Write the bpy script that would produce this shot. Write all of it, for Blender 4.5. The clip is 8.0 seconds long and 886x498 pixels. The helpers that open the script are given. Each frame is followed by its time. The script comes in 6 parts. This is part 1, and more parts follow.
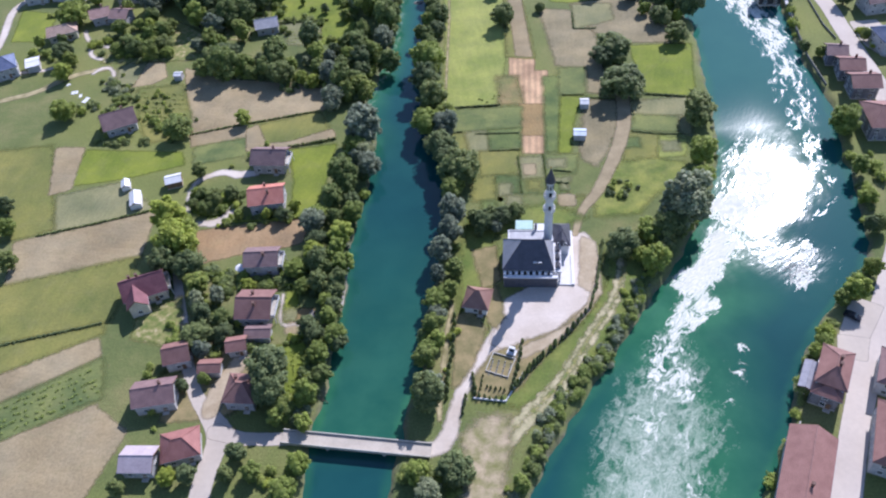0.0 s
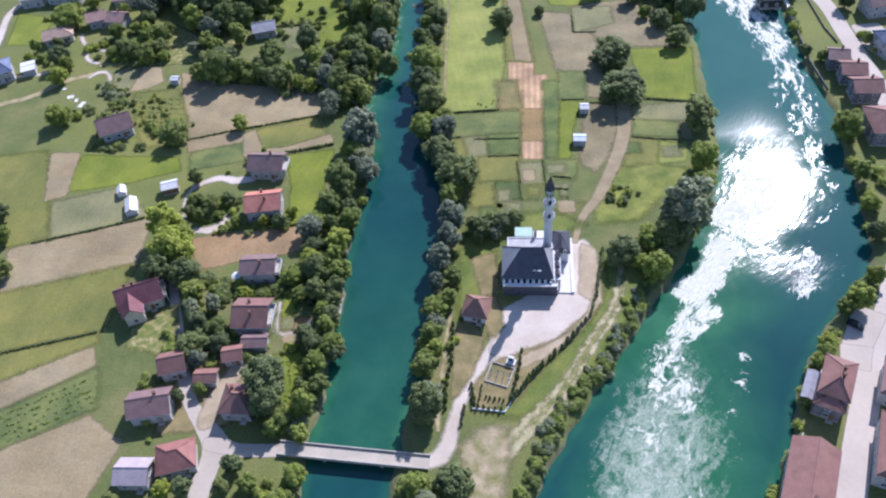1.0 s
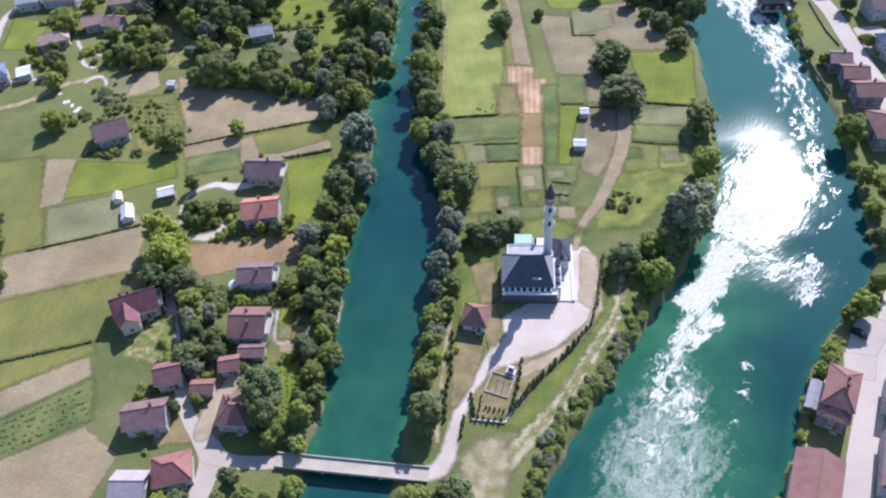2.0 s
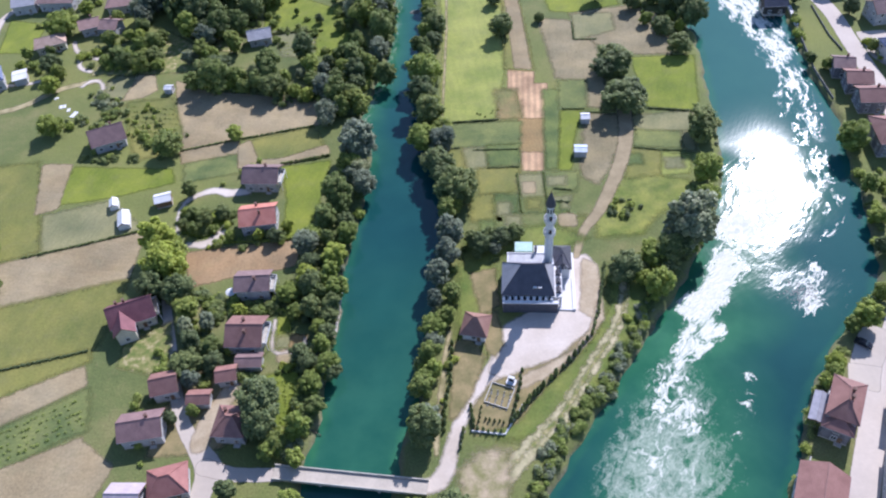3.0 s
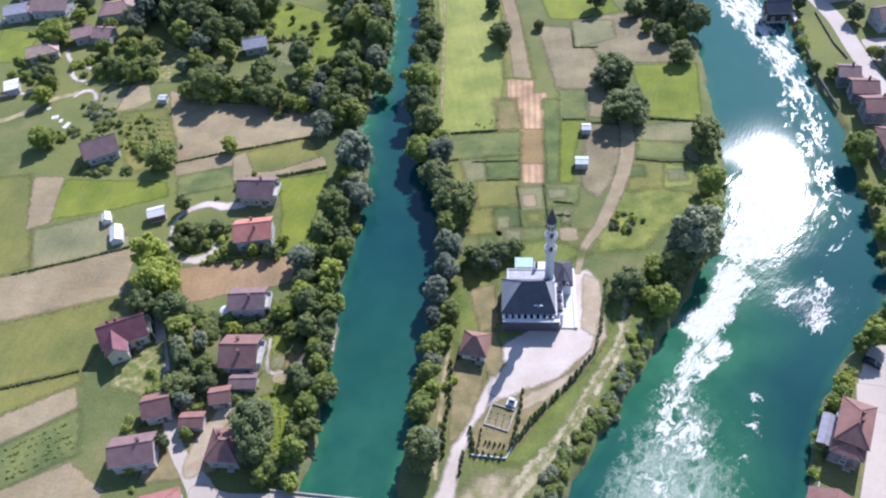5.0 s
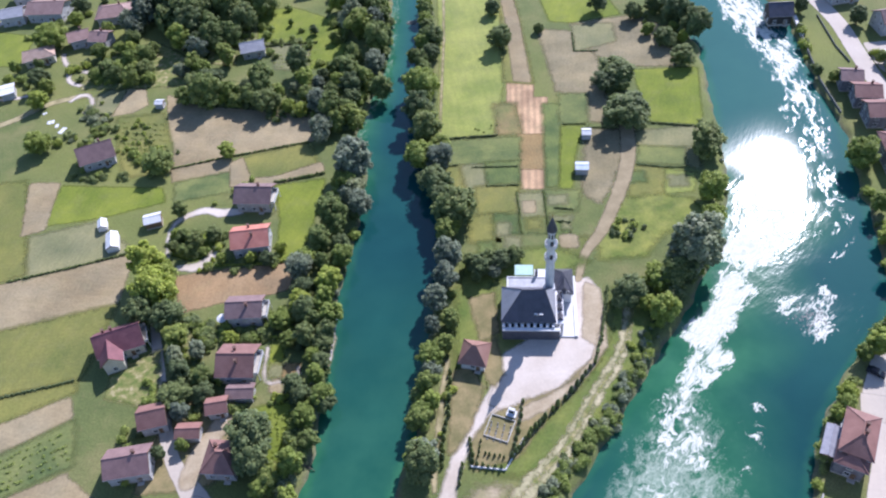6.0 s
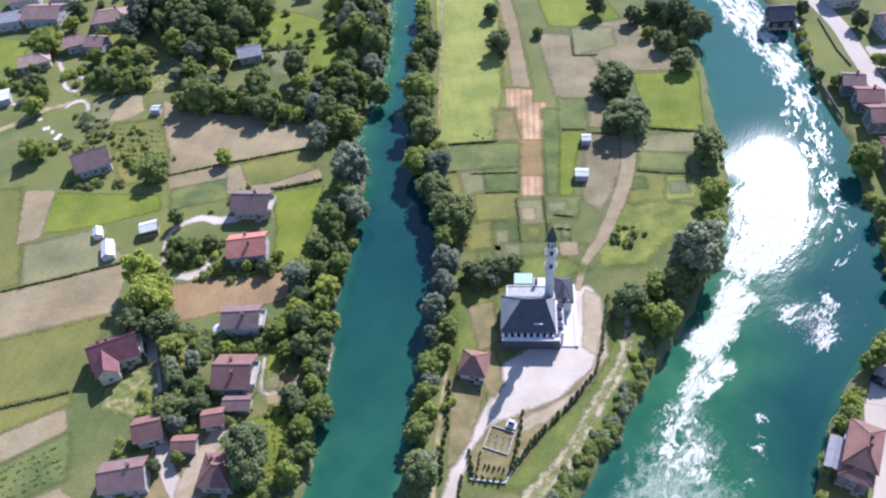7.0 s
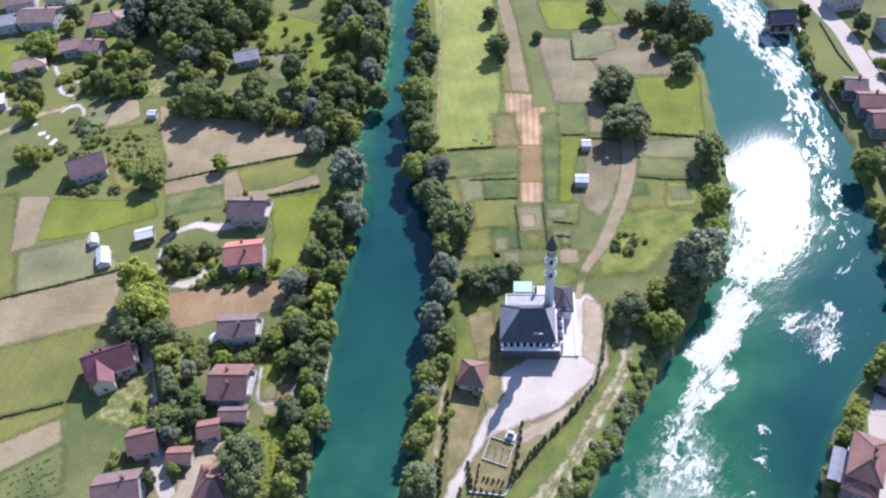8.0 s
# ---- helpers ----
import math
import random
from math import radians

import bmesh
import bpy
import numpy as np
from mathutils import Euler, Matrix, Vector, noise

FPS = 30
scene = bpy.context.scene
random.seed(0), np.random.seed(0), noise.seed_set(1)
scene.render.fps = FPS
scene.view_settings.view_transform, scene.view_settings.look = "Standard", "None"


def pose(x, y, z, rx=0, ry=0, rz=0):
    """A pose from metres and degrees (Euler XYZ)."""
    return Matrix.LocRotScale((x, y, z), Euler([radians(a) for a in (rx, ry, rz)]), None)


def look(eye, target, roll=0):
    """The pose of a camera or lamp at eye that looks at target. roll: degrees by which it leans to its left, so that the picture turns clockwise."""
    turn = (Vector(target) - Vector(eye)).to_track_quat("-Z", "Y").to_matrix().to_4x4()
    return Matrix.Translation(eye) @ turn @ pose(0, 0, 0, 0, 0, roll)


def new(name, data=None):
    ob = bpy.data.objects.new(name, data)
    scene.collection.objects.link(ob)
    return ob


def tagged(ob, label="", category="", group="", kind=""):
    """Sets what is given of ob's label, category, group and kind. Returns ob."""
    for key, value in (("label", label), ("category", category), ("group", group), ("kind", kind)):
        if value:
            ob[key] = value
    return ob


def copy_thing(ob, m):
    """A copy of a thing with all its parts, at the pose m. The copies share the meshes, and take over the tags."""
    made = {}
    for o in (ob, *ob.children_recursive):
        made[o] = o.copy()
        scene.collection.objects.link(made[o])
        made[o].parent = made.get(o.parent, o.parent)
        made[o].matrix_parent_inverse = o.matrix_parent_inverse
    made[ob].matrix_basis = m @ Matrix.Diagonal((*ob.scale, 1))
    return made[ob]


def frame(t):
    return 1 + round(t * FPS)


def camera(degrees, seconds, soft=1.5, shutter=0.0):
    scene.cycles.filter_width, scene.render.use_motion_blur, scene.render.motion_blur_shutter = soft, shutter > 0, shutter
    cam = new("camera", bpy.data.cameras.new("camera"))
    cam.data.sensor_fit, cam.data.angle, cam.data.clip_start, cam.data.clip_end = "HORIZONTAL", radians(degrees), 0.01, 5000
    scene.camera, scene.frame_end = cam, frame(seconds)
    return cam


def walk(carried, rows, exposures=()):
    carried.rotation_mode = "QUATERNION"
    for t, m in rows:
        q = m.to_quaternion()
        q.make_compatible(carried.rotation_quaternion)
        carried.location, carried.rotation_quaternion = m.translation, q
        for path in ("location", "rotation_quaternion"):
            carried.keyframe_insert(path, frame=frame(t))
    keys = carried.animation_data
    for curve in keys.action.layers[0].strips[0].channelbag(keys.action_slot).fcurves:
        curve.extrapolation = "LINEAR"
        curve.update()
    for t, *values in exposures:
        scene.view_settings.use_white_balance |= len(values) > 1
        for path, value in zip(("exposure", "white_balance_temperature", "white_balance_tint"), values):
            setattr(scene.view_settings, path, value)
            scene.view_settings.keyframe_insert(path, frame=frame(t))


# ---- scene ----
cam = camera(60.0, 8.0, 2.2)
PATH = [
    (0, (0.683, -1.291, 164.403), (0.629, 0.069, 162.938), -5.6),
    (0.5, (0.889, 0.316, 164.386), (0.836, 1.675, 162.919), -5.6),
    (1, (1.065, 1.91, 164.365), (1.012, 3.269, 162.898), -5.6),
    (1.5, (1.199, 3.499, 164.354), (1.147, 4.857, 162.887), -5.7),
    (3, (1.573, 8.512, 164.281), (1.521, 9.867, 162.812), -5.7),
    (3.5, (1.679, 10.157, 164.268), (1.628, 11.513, 162.798), -5.8),
    (4, (1.785, 11.774, 164.248), (1.734, 13.129, 162.778), -5.8),
    (4.5, (1.903, 13.389, 164.218), (1.852, 14.744, 162.747), -5.8),
    (6, (2.415, 18.111, 164.069), (2.364, 19.463, 162.597), -5.9),
    (6.5, (2.599, 19.709, 164.044), (2.549, 21.062, 162.571), -6.0),
    (7, (2.79, 21.309, 164.03), (2.74, 22.661, 162.557), -6.0),
    (7.5, (2.978, 22.942, 164.003), (2.928, 24.292, 162.529), -6.0),
    (8, (3.176, 24.537, 163.977), (3.127, 25.887, 162.503), -6.0),
]
walk(cam, [(t, look(eye, target, roll)) for t, eye, target, roll in PATH], [(0, 0.25, 5800, 21), (4, 0.36, 5800, 21), (8, 0.40, 5800, 21)])

# ---- world, sun and exposure ----
SUN_AZ, SUN_EL = 30.0, 40.5          # azimuth clockwise from +y, elevation
world = bpy.data.worlds.new("sky")
scene.world = world
world.use_nodes = True
wn = world.node_tree
sky = wn.nodes.new("ShaderNodeTexSky")
sky.sky_type, sky.sun_disc = "NISHITA", False
sky.ozone_density, sky.dust_density = 3.5, 0.4
sky.sun_elevation, sky.sun_rotation = radians(SUN_EL), radians(SUN_AZ)
wn.links.new(sky.outputs["Color"], wn.nodes["Background"].inputs["Color"])
wn.nodes["Background"].inputs["Strength"].default_value = 0.128
sun_data = bpy.data.lights.new("sun", "SUN")
sun_data.energy, sun_data.angle, sun_data.color = 5.0, radians(0.53), (1.0, 0.965, 0.925)
sun = new("sun", sun_data)
sun_dir = Vector((math.sin(radians(SUN_AZ)) * math.cos(radians(SUN_EL)), math.cos(radians(SUN_AZ)) * math.cos(radians(SUN_EL)), math.sin(radians(SUN_EL))))
sun.matrix_world = look(sun_dir * 500, (0, 0, 0))


# ---- materials ----
class Nodes:
    """A short way to write node trees."""

    def __init__(self, name, rough=0.8, metal=0.0, made=None):
        self.m = made or bpy.data.materials.new(name)
        self.m.use_nodes = True
        self.t = self.m.node_tree
        self.b = self.t.nodes["Principled BSDF"]
        if made:
            return
        self.b.inputs["Roughness"].default_value, self.b.inputs["Metallic"].default_value = rough, metal

    def add(self, kind, **sets):
        n = self.t.nodes.new(kind)
        for k, v in sets.items():
            n.inputs[k].default_value = v
        return n

    def link(self, a, b):
        self.t.links.new(a, b)

    def where(self, space="Object"):
        return self.add("ShaderNodeTexCoord").outputs[space] if space != "World" else self.add("ShaderNodeNewGeometry").outputs["Position"]

    def noise(self, vec, scale, detail=3.0, rough=0.55):
        n = self.add("ShaderNodeTexNoise", Scale=scale, Detail=detail, Roughness=rough)
        self.link(vec, n.inputs["Vector"])
        return n.outputs["Fac"]

    def ramp(self, fac, stops):
        n = self.add("ShaderNodeValToRGB")
        e = n.color_ramp.elements
        while len(e) < len(stops):
            e.new(0.5)
        for el, (p, c) in zip(e, stops):
            el.position, el.color = p, (*c, 1)
        self.link(fac, n.inputs["Fac"])
        return n.outputs["Color"]

    def mix(self, fac, a, b, kind="MIX"):
        n = self.t.nodes.new("ShaderNodeMix")
        n.data_type, n.blend_type = "RGBA", kind
        for sock, v in ((n.inputs[0], fac), (n.inputs[6], a), (n.inputs[7], b)):
            if isinstance(v, (int, float)):
                sock.default_value = v
            elif isinstance(v, tuple):
                sock.default_value = (*v, 1)
            else:
                self.link(v, sock)
        return n.outputs[2]

    def math(self, op, a, b=0.0, clamp=False):
        n = self.t.nodes.new("ShaderNodeMath")
        n.operation, n.use_clamp = op, clamp
        for sock, v in zip(n.inputs, (a, b)):
            if isinstance(v, (int, float)):
                sock.default_value = v
            else:
                self.link(v, sock)
        return n.outputs[0]

    def span(self, fac, lo, hi, a=0.0, b=1.0):
        n = self.add("ShaderNodeMapRange")
        for i, v in ((1, lo), (2, hi), (3, a), (4, b)):
            n.inputs[i].default_value = v
        self.link(fac, n.inputs[0])
        return n.outputs[0]

    def bump(self, fac, strength=0.3, distance=0.05):
        n = self.add("ShaderNodeBump", Strength=strength, Distance=distance)
        self.link(fac, n.inputs["Height"])
        self.link(n.outputs["Normal"], self.b.inputs["Normal"])

    def colour(self, c):
        self.link(c, self.b.inputs["Base Color"])
        return self.m


def surface(name, a, b, scale=0.5, rough=0.8, bump=0.3, grain=6.0, metal=0.0, space="Object", vary=0.0, speck=1.0):
    """Two colours mixed in patches, with a finer grain over them."""
    k = Nodes(name, rough, metal)
    v = k.where(space)
    big, fine = k.noise(v, scale, 4), k.noise(v, scale * grain, 4, 0.65)
    c = k.ramp(big, [(0.32, a), (0.68, b)])
    c = k.mix(1.0, c, k.ramp(fine, [(0.25, (1 - 0.2 * speck,) * 3), (0.75, (1 + 0.14 * speck,) * 3)]), "MULTIPLY")
    if vary:
        info = k.add("ShaderNodeObjectInfo").outputs["Random"]
        c = k.mix(1.0, c, k.ramp(info, [(0.0, (1 - vary,) * 3), (1.0, (1 + vary,) * 3)]), "MULTIPLY")
    k.bump(fine, bump)
    return k.colour(c)


def rows_field(name, a, b, angle, spacing, patch=0.05, contrast=0.35, bend=6.0):
    """Worked land: two colours in patches, with straight rows at an angle."""
    k = Nodes(name, 0.95)
    v = k.where("World")
    turn = k.add("ShaderNodeMapping")
    turn.inputs["Rotation"].default_value = (0, 0, radians(angle))
    k.link(v, turn.inputs["Vector"])
    wave = k.add("ShaderNodeTexWave", Scale=0.314 / spacing, Distortion=bend, Detail=4.0)
    wave.inputs["Detail Scale"].default_value = 1.5
    k.link(turn.outputs["Vector"], wave.inputs["Vector"])
    stretch = k.add("ShaderNodeMapping")
    stretch.inputs["Scale"].default_value = (1.0, 0.12, 1.0)
    k.link(turn.outputs["Vector"], stretch.inputs["Vector"])
    streak = k.noise(stretch.outputs["Vector"], 0.5, 4, 0.6)
    big, fine = k.noise(v, patch, 5, 0.6), k.noise(v, 1.4, 5, 0.7)
    c = k.ramp(k.math("ADD", k.math("MULTIPLY", big, 0.82), k.math("MULTIPLY", streak, 0.18)), [(0.38, a), (0.62, b)])
    third = tuple(0.55 * (p + q) / 2 + 0.45 * w for p, q, w in zip(a, b, (0.20, 0.19, 0.085)))
    c = k.mix(k.span(k.noise(v, 0.22, 5, 0.7), 0.5, 0.68, 0.0, 0.5), c, third)
    c = k.mix(1.0, c, k.ramp(k.noise(v, 0.09, 4, 0.6), [(0.3, (0.82, 0.85, 0.88)), (0.7, (1.16, 1.12, 1.06))]), "MULTIPLY")
    c = k.mix(1.0, c, k.ramp(wave.outputs["Fac"], [(0.2, (1 - contrast,) * 3), (0.8, (1 + contrast * 0.5,) * 3)]), "MULTIPLY")
    c = k.mix(1.0, c, k.ramp(fine, [(0.25, (0.72,) * 3), (0.75, (1.25,) * 3)]), "MULTIPLY")
    k.bump(k.math("ADD", fine, k.math("MULTIPLY", wave.outputs["Fac"], contrast * 0.6)), 0.5, 0.12)
    return k.colour(c)


def foliage(name, dark, light, olive):
    """Leaves: each clump its own green, each plant its own tone."""
    k = Nodes(name, 0.6)
    island = k.add("ShaderNodeNewGeometry").outputs["Random Per Island"]
    info = k.add("ShaderNodeObjectInfo").outputs["Random"]
    c = k.ramp(island, [(0.0, dark), (0.65, light), (1.0, olive)])
    c = k.mix(1.0, c, k.ramp(info, [(0.0, (0.72, 0.75, 0.8)), (0.5, (1.0, 1.0, 1.0)), (1.0, (1.25, 1.18, 0.9))]), "MULTIPLY")
    big = k.noise(k.where("Object"), 0.5, 3)
    c = k.mix(1.0, c, k.ramp(big, [(0.3, (0.75,) * 3), (0.7, (1.2,) * 3)]), "MULTIPLY")
    k.b.inputs["Specular IOR Level"].default_value = 0.25
    out = k.t.nodes["Material Output"]
    tr = k.t.nodes.new("ShaderNodeBsdfTranslucent")
    k.link(c, tr.inputs["Color"])
    mx = k.t.nodes.new("ShaderNodeMixShader")
    mx.inputs[0].default_value = 0.36
    k.colour(c)
    k.link(k.b.outputs[0], mx.inputs[1])
    k.link(tr.outputs[0], mx.inputs[2])
    k.link(mx.outputs[0], out.inputs["Surface"])
    return k.m


def roof_tiles(name, a, b, rough=0.7, course=0.42):
    """Tiled slopes: courses follow the height, patches weather them, moss stains here and there."""
    k = Nodes(name, rough)
    v = k.where("Object")
    sep = k.add("ShaderNodeSeparateXYZ")
    k.link(v, sep.inputs[0])
    saw = k.math("FRACT", k.math("DIVIDE", sep.outputs["Z"], course * 0.5))
    big, fine = k.noise(v, 0.45, 4), k.noise(v, 5.0, 4, 0.7)
    c = k.ramp(big, [(0.3, a), (0.7, b)])
    c = k.mix(1.0, c, k.ramp(saw, [(0.0, (0.72,) * 3), (0.3, (1.05,) * 3), (1.0, (1.05,) * 3)]), "MULTIPLY")
    c = k.mix(1.0, c, k.ramp(fine, [(0.25, (0.75,) * 3), (0.75, (1.2,) * 3)]), "MULTIPLY")
    info = k.add("ShaderNodeObjectInfo").outputs["Random"]
    c = k.mix(1.0, c, k.ramp(info, [(0.0, (0.85, 0.88, 0.9)), (1.0, (1.12, 1.08, 1.05))]), "MULTIPLY")
    k.bump(saw, 0.5, 0.06)
    return k.colour(c)


def ground_material():
    k = Nodes("meadow_ground", 0.95)
    v = k.where("World")
    huge, big, mid, fine = k.noise(v, 0.012, 3), k.noise(v, 0.06, 5, 0.6), k.noise(v, 0.35, 4, 0.65), k.noise(v, 1.9, 4, 0.7)
    c = k.ramp(big, [(0.3, (0.088, 0.122, 0.034)), (0.5, (0.138, 0.164, 0.048)), (0.7, (0.218, 0.205, 0.078))])
    c = k.mix(k.span(huge, 0.45, 0.7), c, (0.198, 0.215, 0.050))
    c = k.mix(k.span(mid, 0.58, 0.78, 0.0, 0.7), c, (0.205, 0.180, 0.075))
    c = k.mix(1.0, c, k.ramp(fine, [(0.22, (0.55,) * 3), (0.78, (1.35,) * 3)]), "MULTIPLY")
    bank = k.add("ShaderNodeAttribute")
    bank.attribute_name = "bank"
    stony = k.ramp(k.noise(v, 1.2, 5, 0.7), [(0.3, (0.06, 0.065, 0.035)), (0.7, (0.2, 0.185, 0.12))])
    c = k.mix(bank.outputs["Fac"], c, stony)
    k.bump(k.math("ADD", mid, fine), 0.6, 0.25)
    return k.colour(c)


def water_material():
    """River water: teal depths, green shallows, broken white water where it runs fast; small waves over all."""
    k = Nodes("river_water", 0.12)
    v = k.where("World")
    k.b.inputs["IOR"].default_value = 1.333
    at = {}
    for key in ("foam", "froth", "shallow", "rough_water", "upstream_pale", "haze"):
        n = k.add("ShaderNodeAttribute")
        n.attribute_name = key
        at[key] = n.outputs["Fac"]
    flow = k.add("ShaderNodeAttribute")
    flow.attribute_name = "flow"
    w = flow.outputs["Vector"]
    big = k.noise(v, 0.035, 4, 0.6)
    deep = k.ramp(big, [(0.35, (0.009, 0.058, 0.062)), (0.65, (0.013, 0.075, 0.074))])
    # Paler teal further upstream.
    deep = k.mix(at["upstream_pale"], deep, (0.024, 0.110, 0.106))
    c = k.mix(at["shallow"], deep, k.ramp(k.noise(v, 0.1, 4), [(0.35, (0.020, 0.115, 0.060)), (0.65, (0.040, 0.160, 0.080))]))
    # white water drawn out and curled by the stream
    swirl = k.add("ShaderNodeTexNoise", Scale=0.16, Detail=3.0)
    k.link(w, swirl.inputs["Vector"])
    curl = k.add("ShaderNodeTexNoise", Scale=0.7, Detail=3.0)
    k.link(w, curl.inputs["Vector"])

    def moved(vec, by, amount):
        n = k.t.nodes.new("ShaderNodeVectorMath")
        n.operation = "MULTIPLY_ADD"
        k.link(by, n.inputs[0])
        n.inputs[1].default_value = (amount, amount, 0)
        k.link(vec, n.inputs[2])
        return n.outputs[0]

    u = moved(moved(w, swirl.outputs["Color"], 9.0), curl.outputs["Color"], 2.2)
    ropes = k.math("SUBTRACT", 1.0, k.math("ABSOLUTE", k.math("SUBTRACT", k.math("MULTIPLY", k.noise(u, 0.3, 5, 0.62), 2.0), 1.0)))
    streak = k.math("ADD", k.math("MULTIPLY", k.noise(u, 0.22, 6, 0.62), 0.5), k.math("ADD", k.math("MULTIPLY", k.noise(u, 0.95, 7, 0.7), 0.32), k.math("MULTIPLY", k.span(ropes, 0.45, 1.0), 0.18)))
    foam = k.span(k.math("ADD", streak, at["foam"]), 0.975, 1.03)
    lace = k.math("ADD", k.math("MULTIPLY", k.noise(u, 0.42, 9, 0.72), 0.5), k.math("ADD", k.math("MULTIPLY", k.span(ropes, 0.3, 1.0), 0.22), k.math("MULTIPLY", k.noise(v, 1.7, 5, 0.7), 0.26)))
    veil = k.span(k.math("ADD", lace, at["froth"]), 0.95, 1.14, 0.0, 0.84)
    c = k.mix(veil, c, k.ramp(k.noise(u, 1.6, 5, 0.7), [(0.35, (0.27, 0.36, 0.28)), (0.62, (0.55, 0.575, 0.48))]))
    c = k.mix(foam, c, k.ramp(k.noise(u, 1.1, 5, 0.7), [(0.35, (0.47, 0.51, 0.43)), (0.62, (0.76, 0.74, 0.665))]))
    k.link(k.math("ADD", k.math("MULTIPLY", foam, 0.85), k.math("ADD", k.math("MULTIPLY", at["rough_water"], 0.07), k.math("ADD", k.math("MULTIPLY", at["haze"], 0.2), 0.03))), k.b.inputs["Roughness"])
    waves = k.math("ADD", k.noise(w, 0.45, 2, 0.5), k.math("MULTIPLY", k.noise(w, 1.7, 2, 0.5), 0.16))
    n = k.add("ShaderNodeBump", Distance=0.6)
    k.link(k.span(at["rough_water"], 0.0, 1.0, 0.012, 0.115), n.inputs["Strength"])
    k.link(waves, n.inputs["Height"])
    k.link(n.outputs["Normal"], k.b.inputs["Normal"])
    return k.colour(c)


def worn_material():
    """Grass worn through to dry earth in patches."""
    k = Nodes("worn_grass", 0.95)
    v = k.where("World")
    patchy, fine = k.noise(v, 0.45, 5, 0.65), k.noise(v, 2.2, 4, 0.7)
    c = k.ramp(patchy, [(0.40, (0.125, 0.165, 0.036)), (0.54, (0.235, 0.225, 0.075)), (0.68, (0.47, 0.400, 0.225))])
    c = k.mix(1.0, c, k.ramp(fine, [(0.25, (0.75,) * 3), (0.75, (1.2,) * 3)]), "MULTIPLY")
    k.bump(fine, 0.4, 0.1)
    return k.colour(c)


def ragged(m, stray=1.5, soft=0.45, spill=0.0):
    """Lets a sheet of land thin out unevenly at its edge; the mesh holds the way to the edge in metres."""
    k = Nodes("", made=m)
    e = k.add("ShaderNodeAttribute")
    e.attribute_name = "edge"
    v = k.where("World")
    loose = k.math("ADD", k.math("MULTIPLY", k.noise(v, 0.35, 3, 0.6), 0.6), k.math("MULTIPLY", k.noise(v, 1.3, 4, 0.7), 0.4))
    k.link(k.span(k.math("ADD", e.outputs["Fac"], k.math("MULTIPLY", k.math("SUBTRACT", loose, 0.5), 2 * stray)), -soft - spill, soft - spill), k.b.inputs["Alpha"])
    m["reach"] = 0.5 * stray + soft + spill
    return m


GROUND, WATER, WORN = ground_material(), water_material(), ragged(worn_material(), 2.0, 0.9)
LEAF = {
    "m": foliage("green_leaves", (0.155, 0.208, 0.060), (0.250, 0.312, 0.088), (0.343, 0.372, 0.120)),
    "d": foliage("dark_leaves", (0.126, 0.171, 0.071), (0.198, 0.246, 0.095), (0.276, 0.313, 0.126)),
    "l": foliage("light_leaves", (0.214, 0.276, 0.055), (0.323, 0.394, 0.083), (0.415, 0.456, 0.122)),
    "y": foliage("yellow_green_leaves", (0.285, 0.348, 0.063), (0.417, 0.480, 0.092), (0.500, 0.543, 0.132)),
    "w": foliage("willow_leaves", (0.171, 0.207, 0.124), (0.269, 0.311, 0.197), (0.373, 0.405, 0.291)),
}
BARK = surface("bark", (0.07, 0.05, 0.035), (0.16, 0.13, 0.1), 2.0, 0.9, 0.6)
GRAVEL = ragged(surface("pale_gravel", (0.50, 0.425, 0.345), (0.64, 0.565, 0.49), 0.09, 0.95, 0.15, 14, space="World", speck=0.5), 1.1, 0.5)
ASPHALT = ragged(surface("sunbleached_asphalt", (0.44, 0.38, 0.315), (0.52, 0.455, 0.38), 0.06, 0.9, 0.08, 14, space="World", speck=0.35), 0.4, 0.15)
DECKTOP = surface("worn_deck_asphalt", (0.42, 0.37, 0.30), (0.51, 0.45, 0.37), 0.3, 0.9, 0.08, 8, speck=0.5)
ROADTOP = ragged(surface("bleached_road_asphalt", (0.48, 0.415, 0.355), (0.57, 0.50, 0.43), 0.06, 0.9, 0.08, 14, space="World", speck=0.35), 0.3, 0.12)
CONCRETE = surface("concrete", (0.40, 0.375, 0.325), (0.56, 0.53, 0.465), 0.6, 0.85, 0.25)
DIRT = ragged(surface("trodden_dirt", (0.20, 0.180, 0.075), (0.48, 0.400, 0.230), 0.22, 0.95, 0.5, 7, space="World"), 0.7, 0.4)
PLASTER = surface("white_plaster", (0.64, 0.64, 0.65), (0.74, 0.74, 0.75), 0.7, 0.8, 0.1, vary=0.04)
HOUSEWALL = surface("weathered_white_plaster", (0.38, 0.38, 0.39), (0.52, 0.52, 0.53), 0.7, 0.85, 0.15, vary=0.08)
TAN = roof_tiles("tan_orange_tiles", (0.42, 0.28, 0.21), (0.53, 0.37, 0.285))
MAUVE = roof_tiles("faded_mauve_tiles", (0.29, 0.18, 0.155), (0.39, 0.255, 0.225))
# Wall plaster darkened to stand for shade on the house fronts.
DARKWALL = surface("shade_dark_plaster", (0.15, 0.14, 0.16), (0.24, 0.23, 0.25), 0.7, 0.85, 0.2)
CREAM = surface("cream_plaster", (0.55, 0.50, 0.40), (0.66, 0.61, 0.50), 0.7, 0.8, 0.1)
GREYWALL = surface("grey_plaster", (0.36, 0.35, 0.36), (0.48, 0.47, 0.47), 0.8, 0.85, 0.2)
GLASS = surface("window_glass", (0.02, 0.025, 0.03), (0.05, 0.06, 0.07), 0.4, 0.08, 0.0)
FRAME = surface("white_frame", (0.72, 0.72, 0.70), (0.8, 0.8, 0.78), 1.0, 0.5, 0.0)
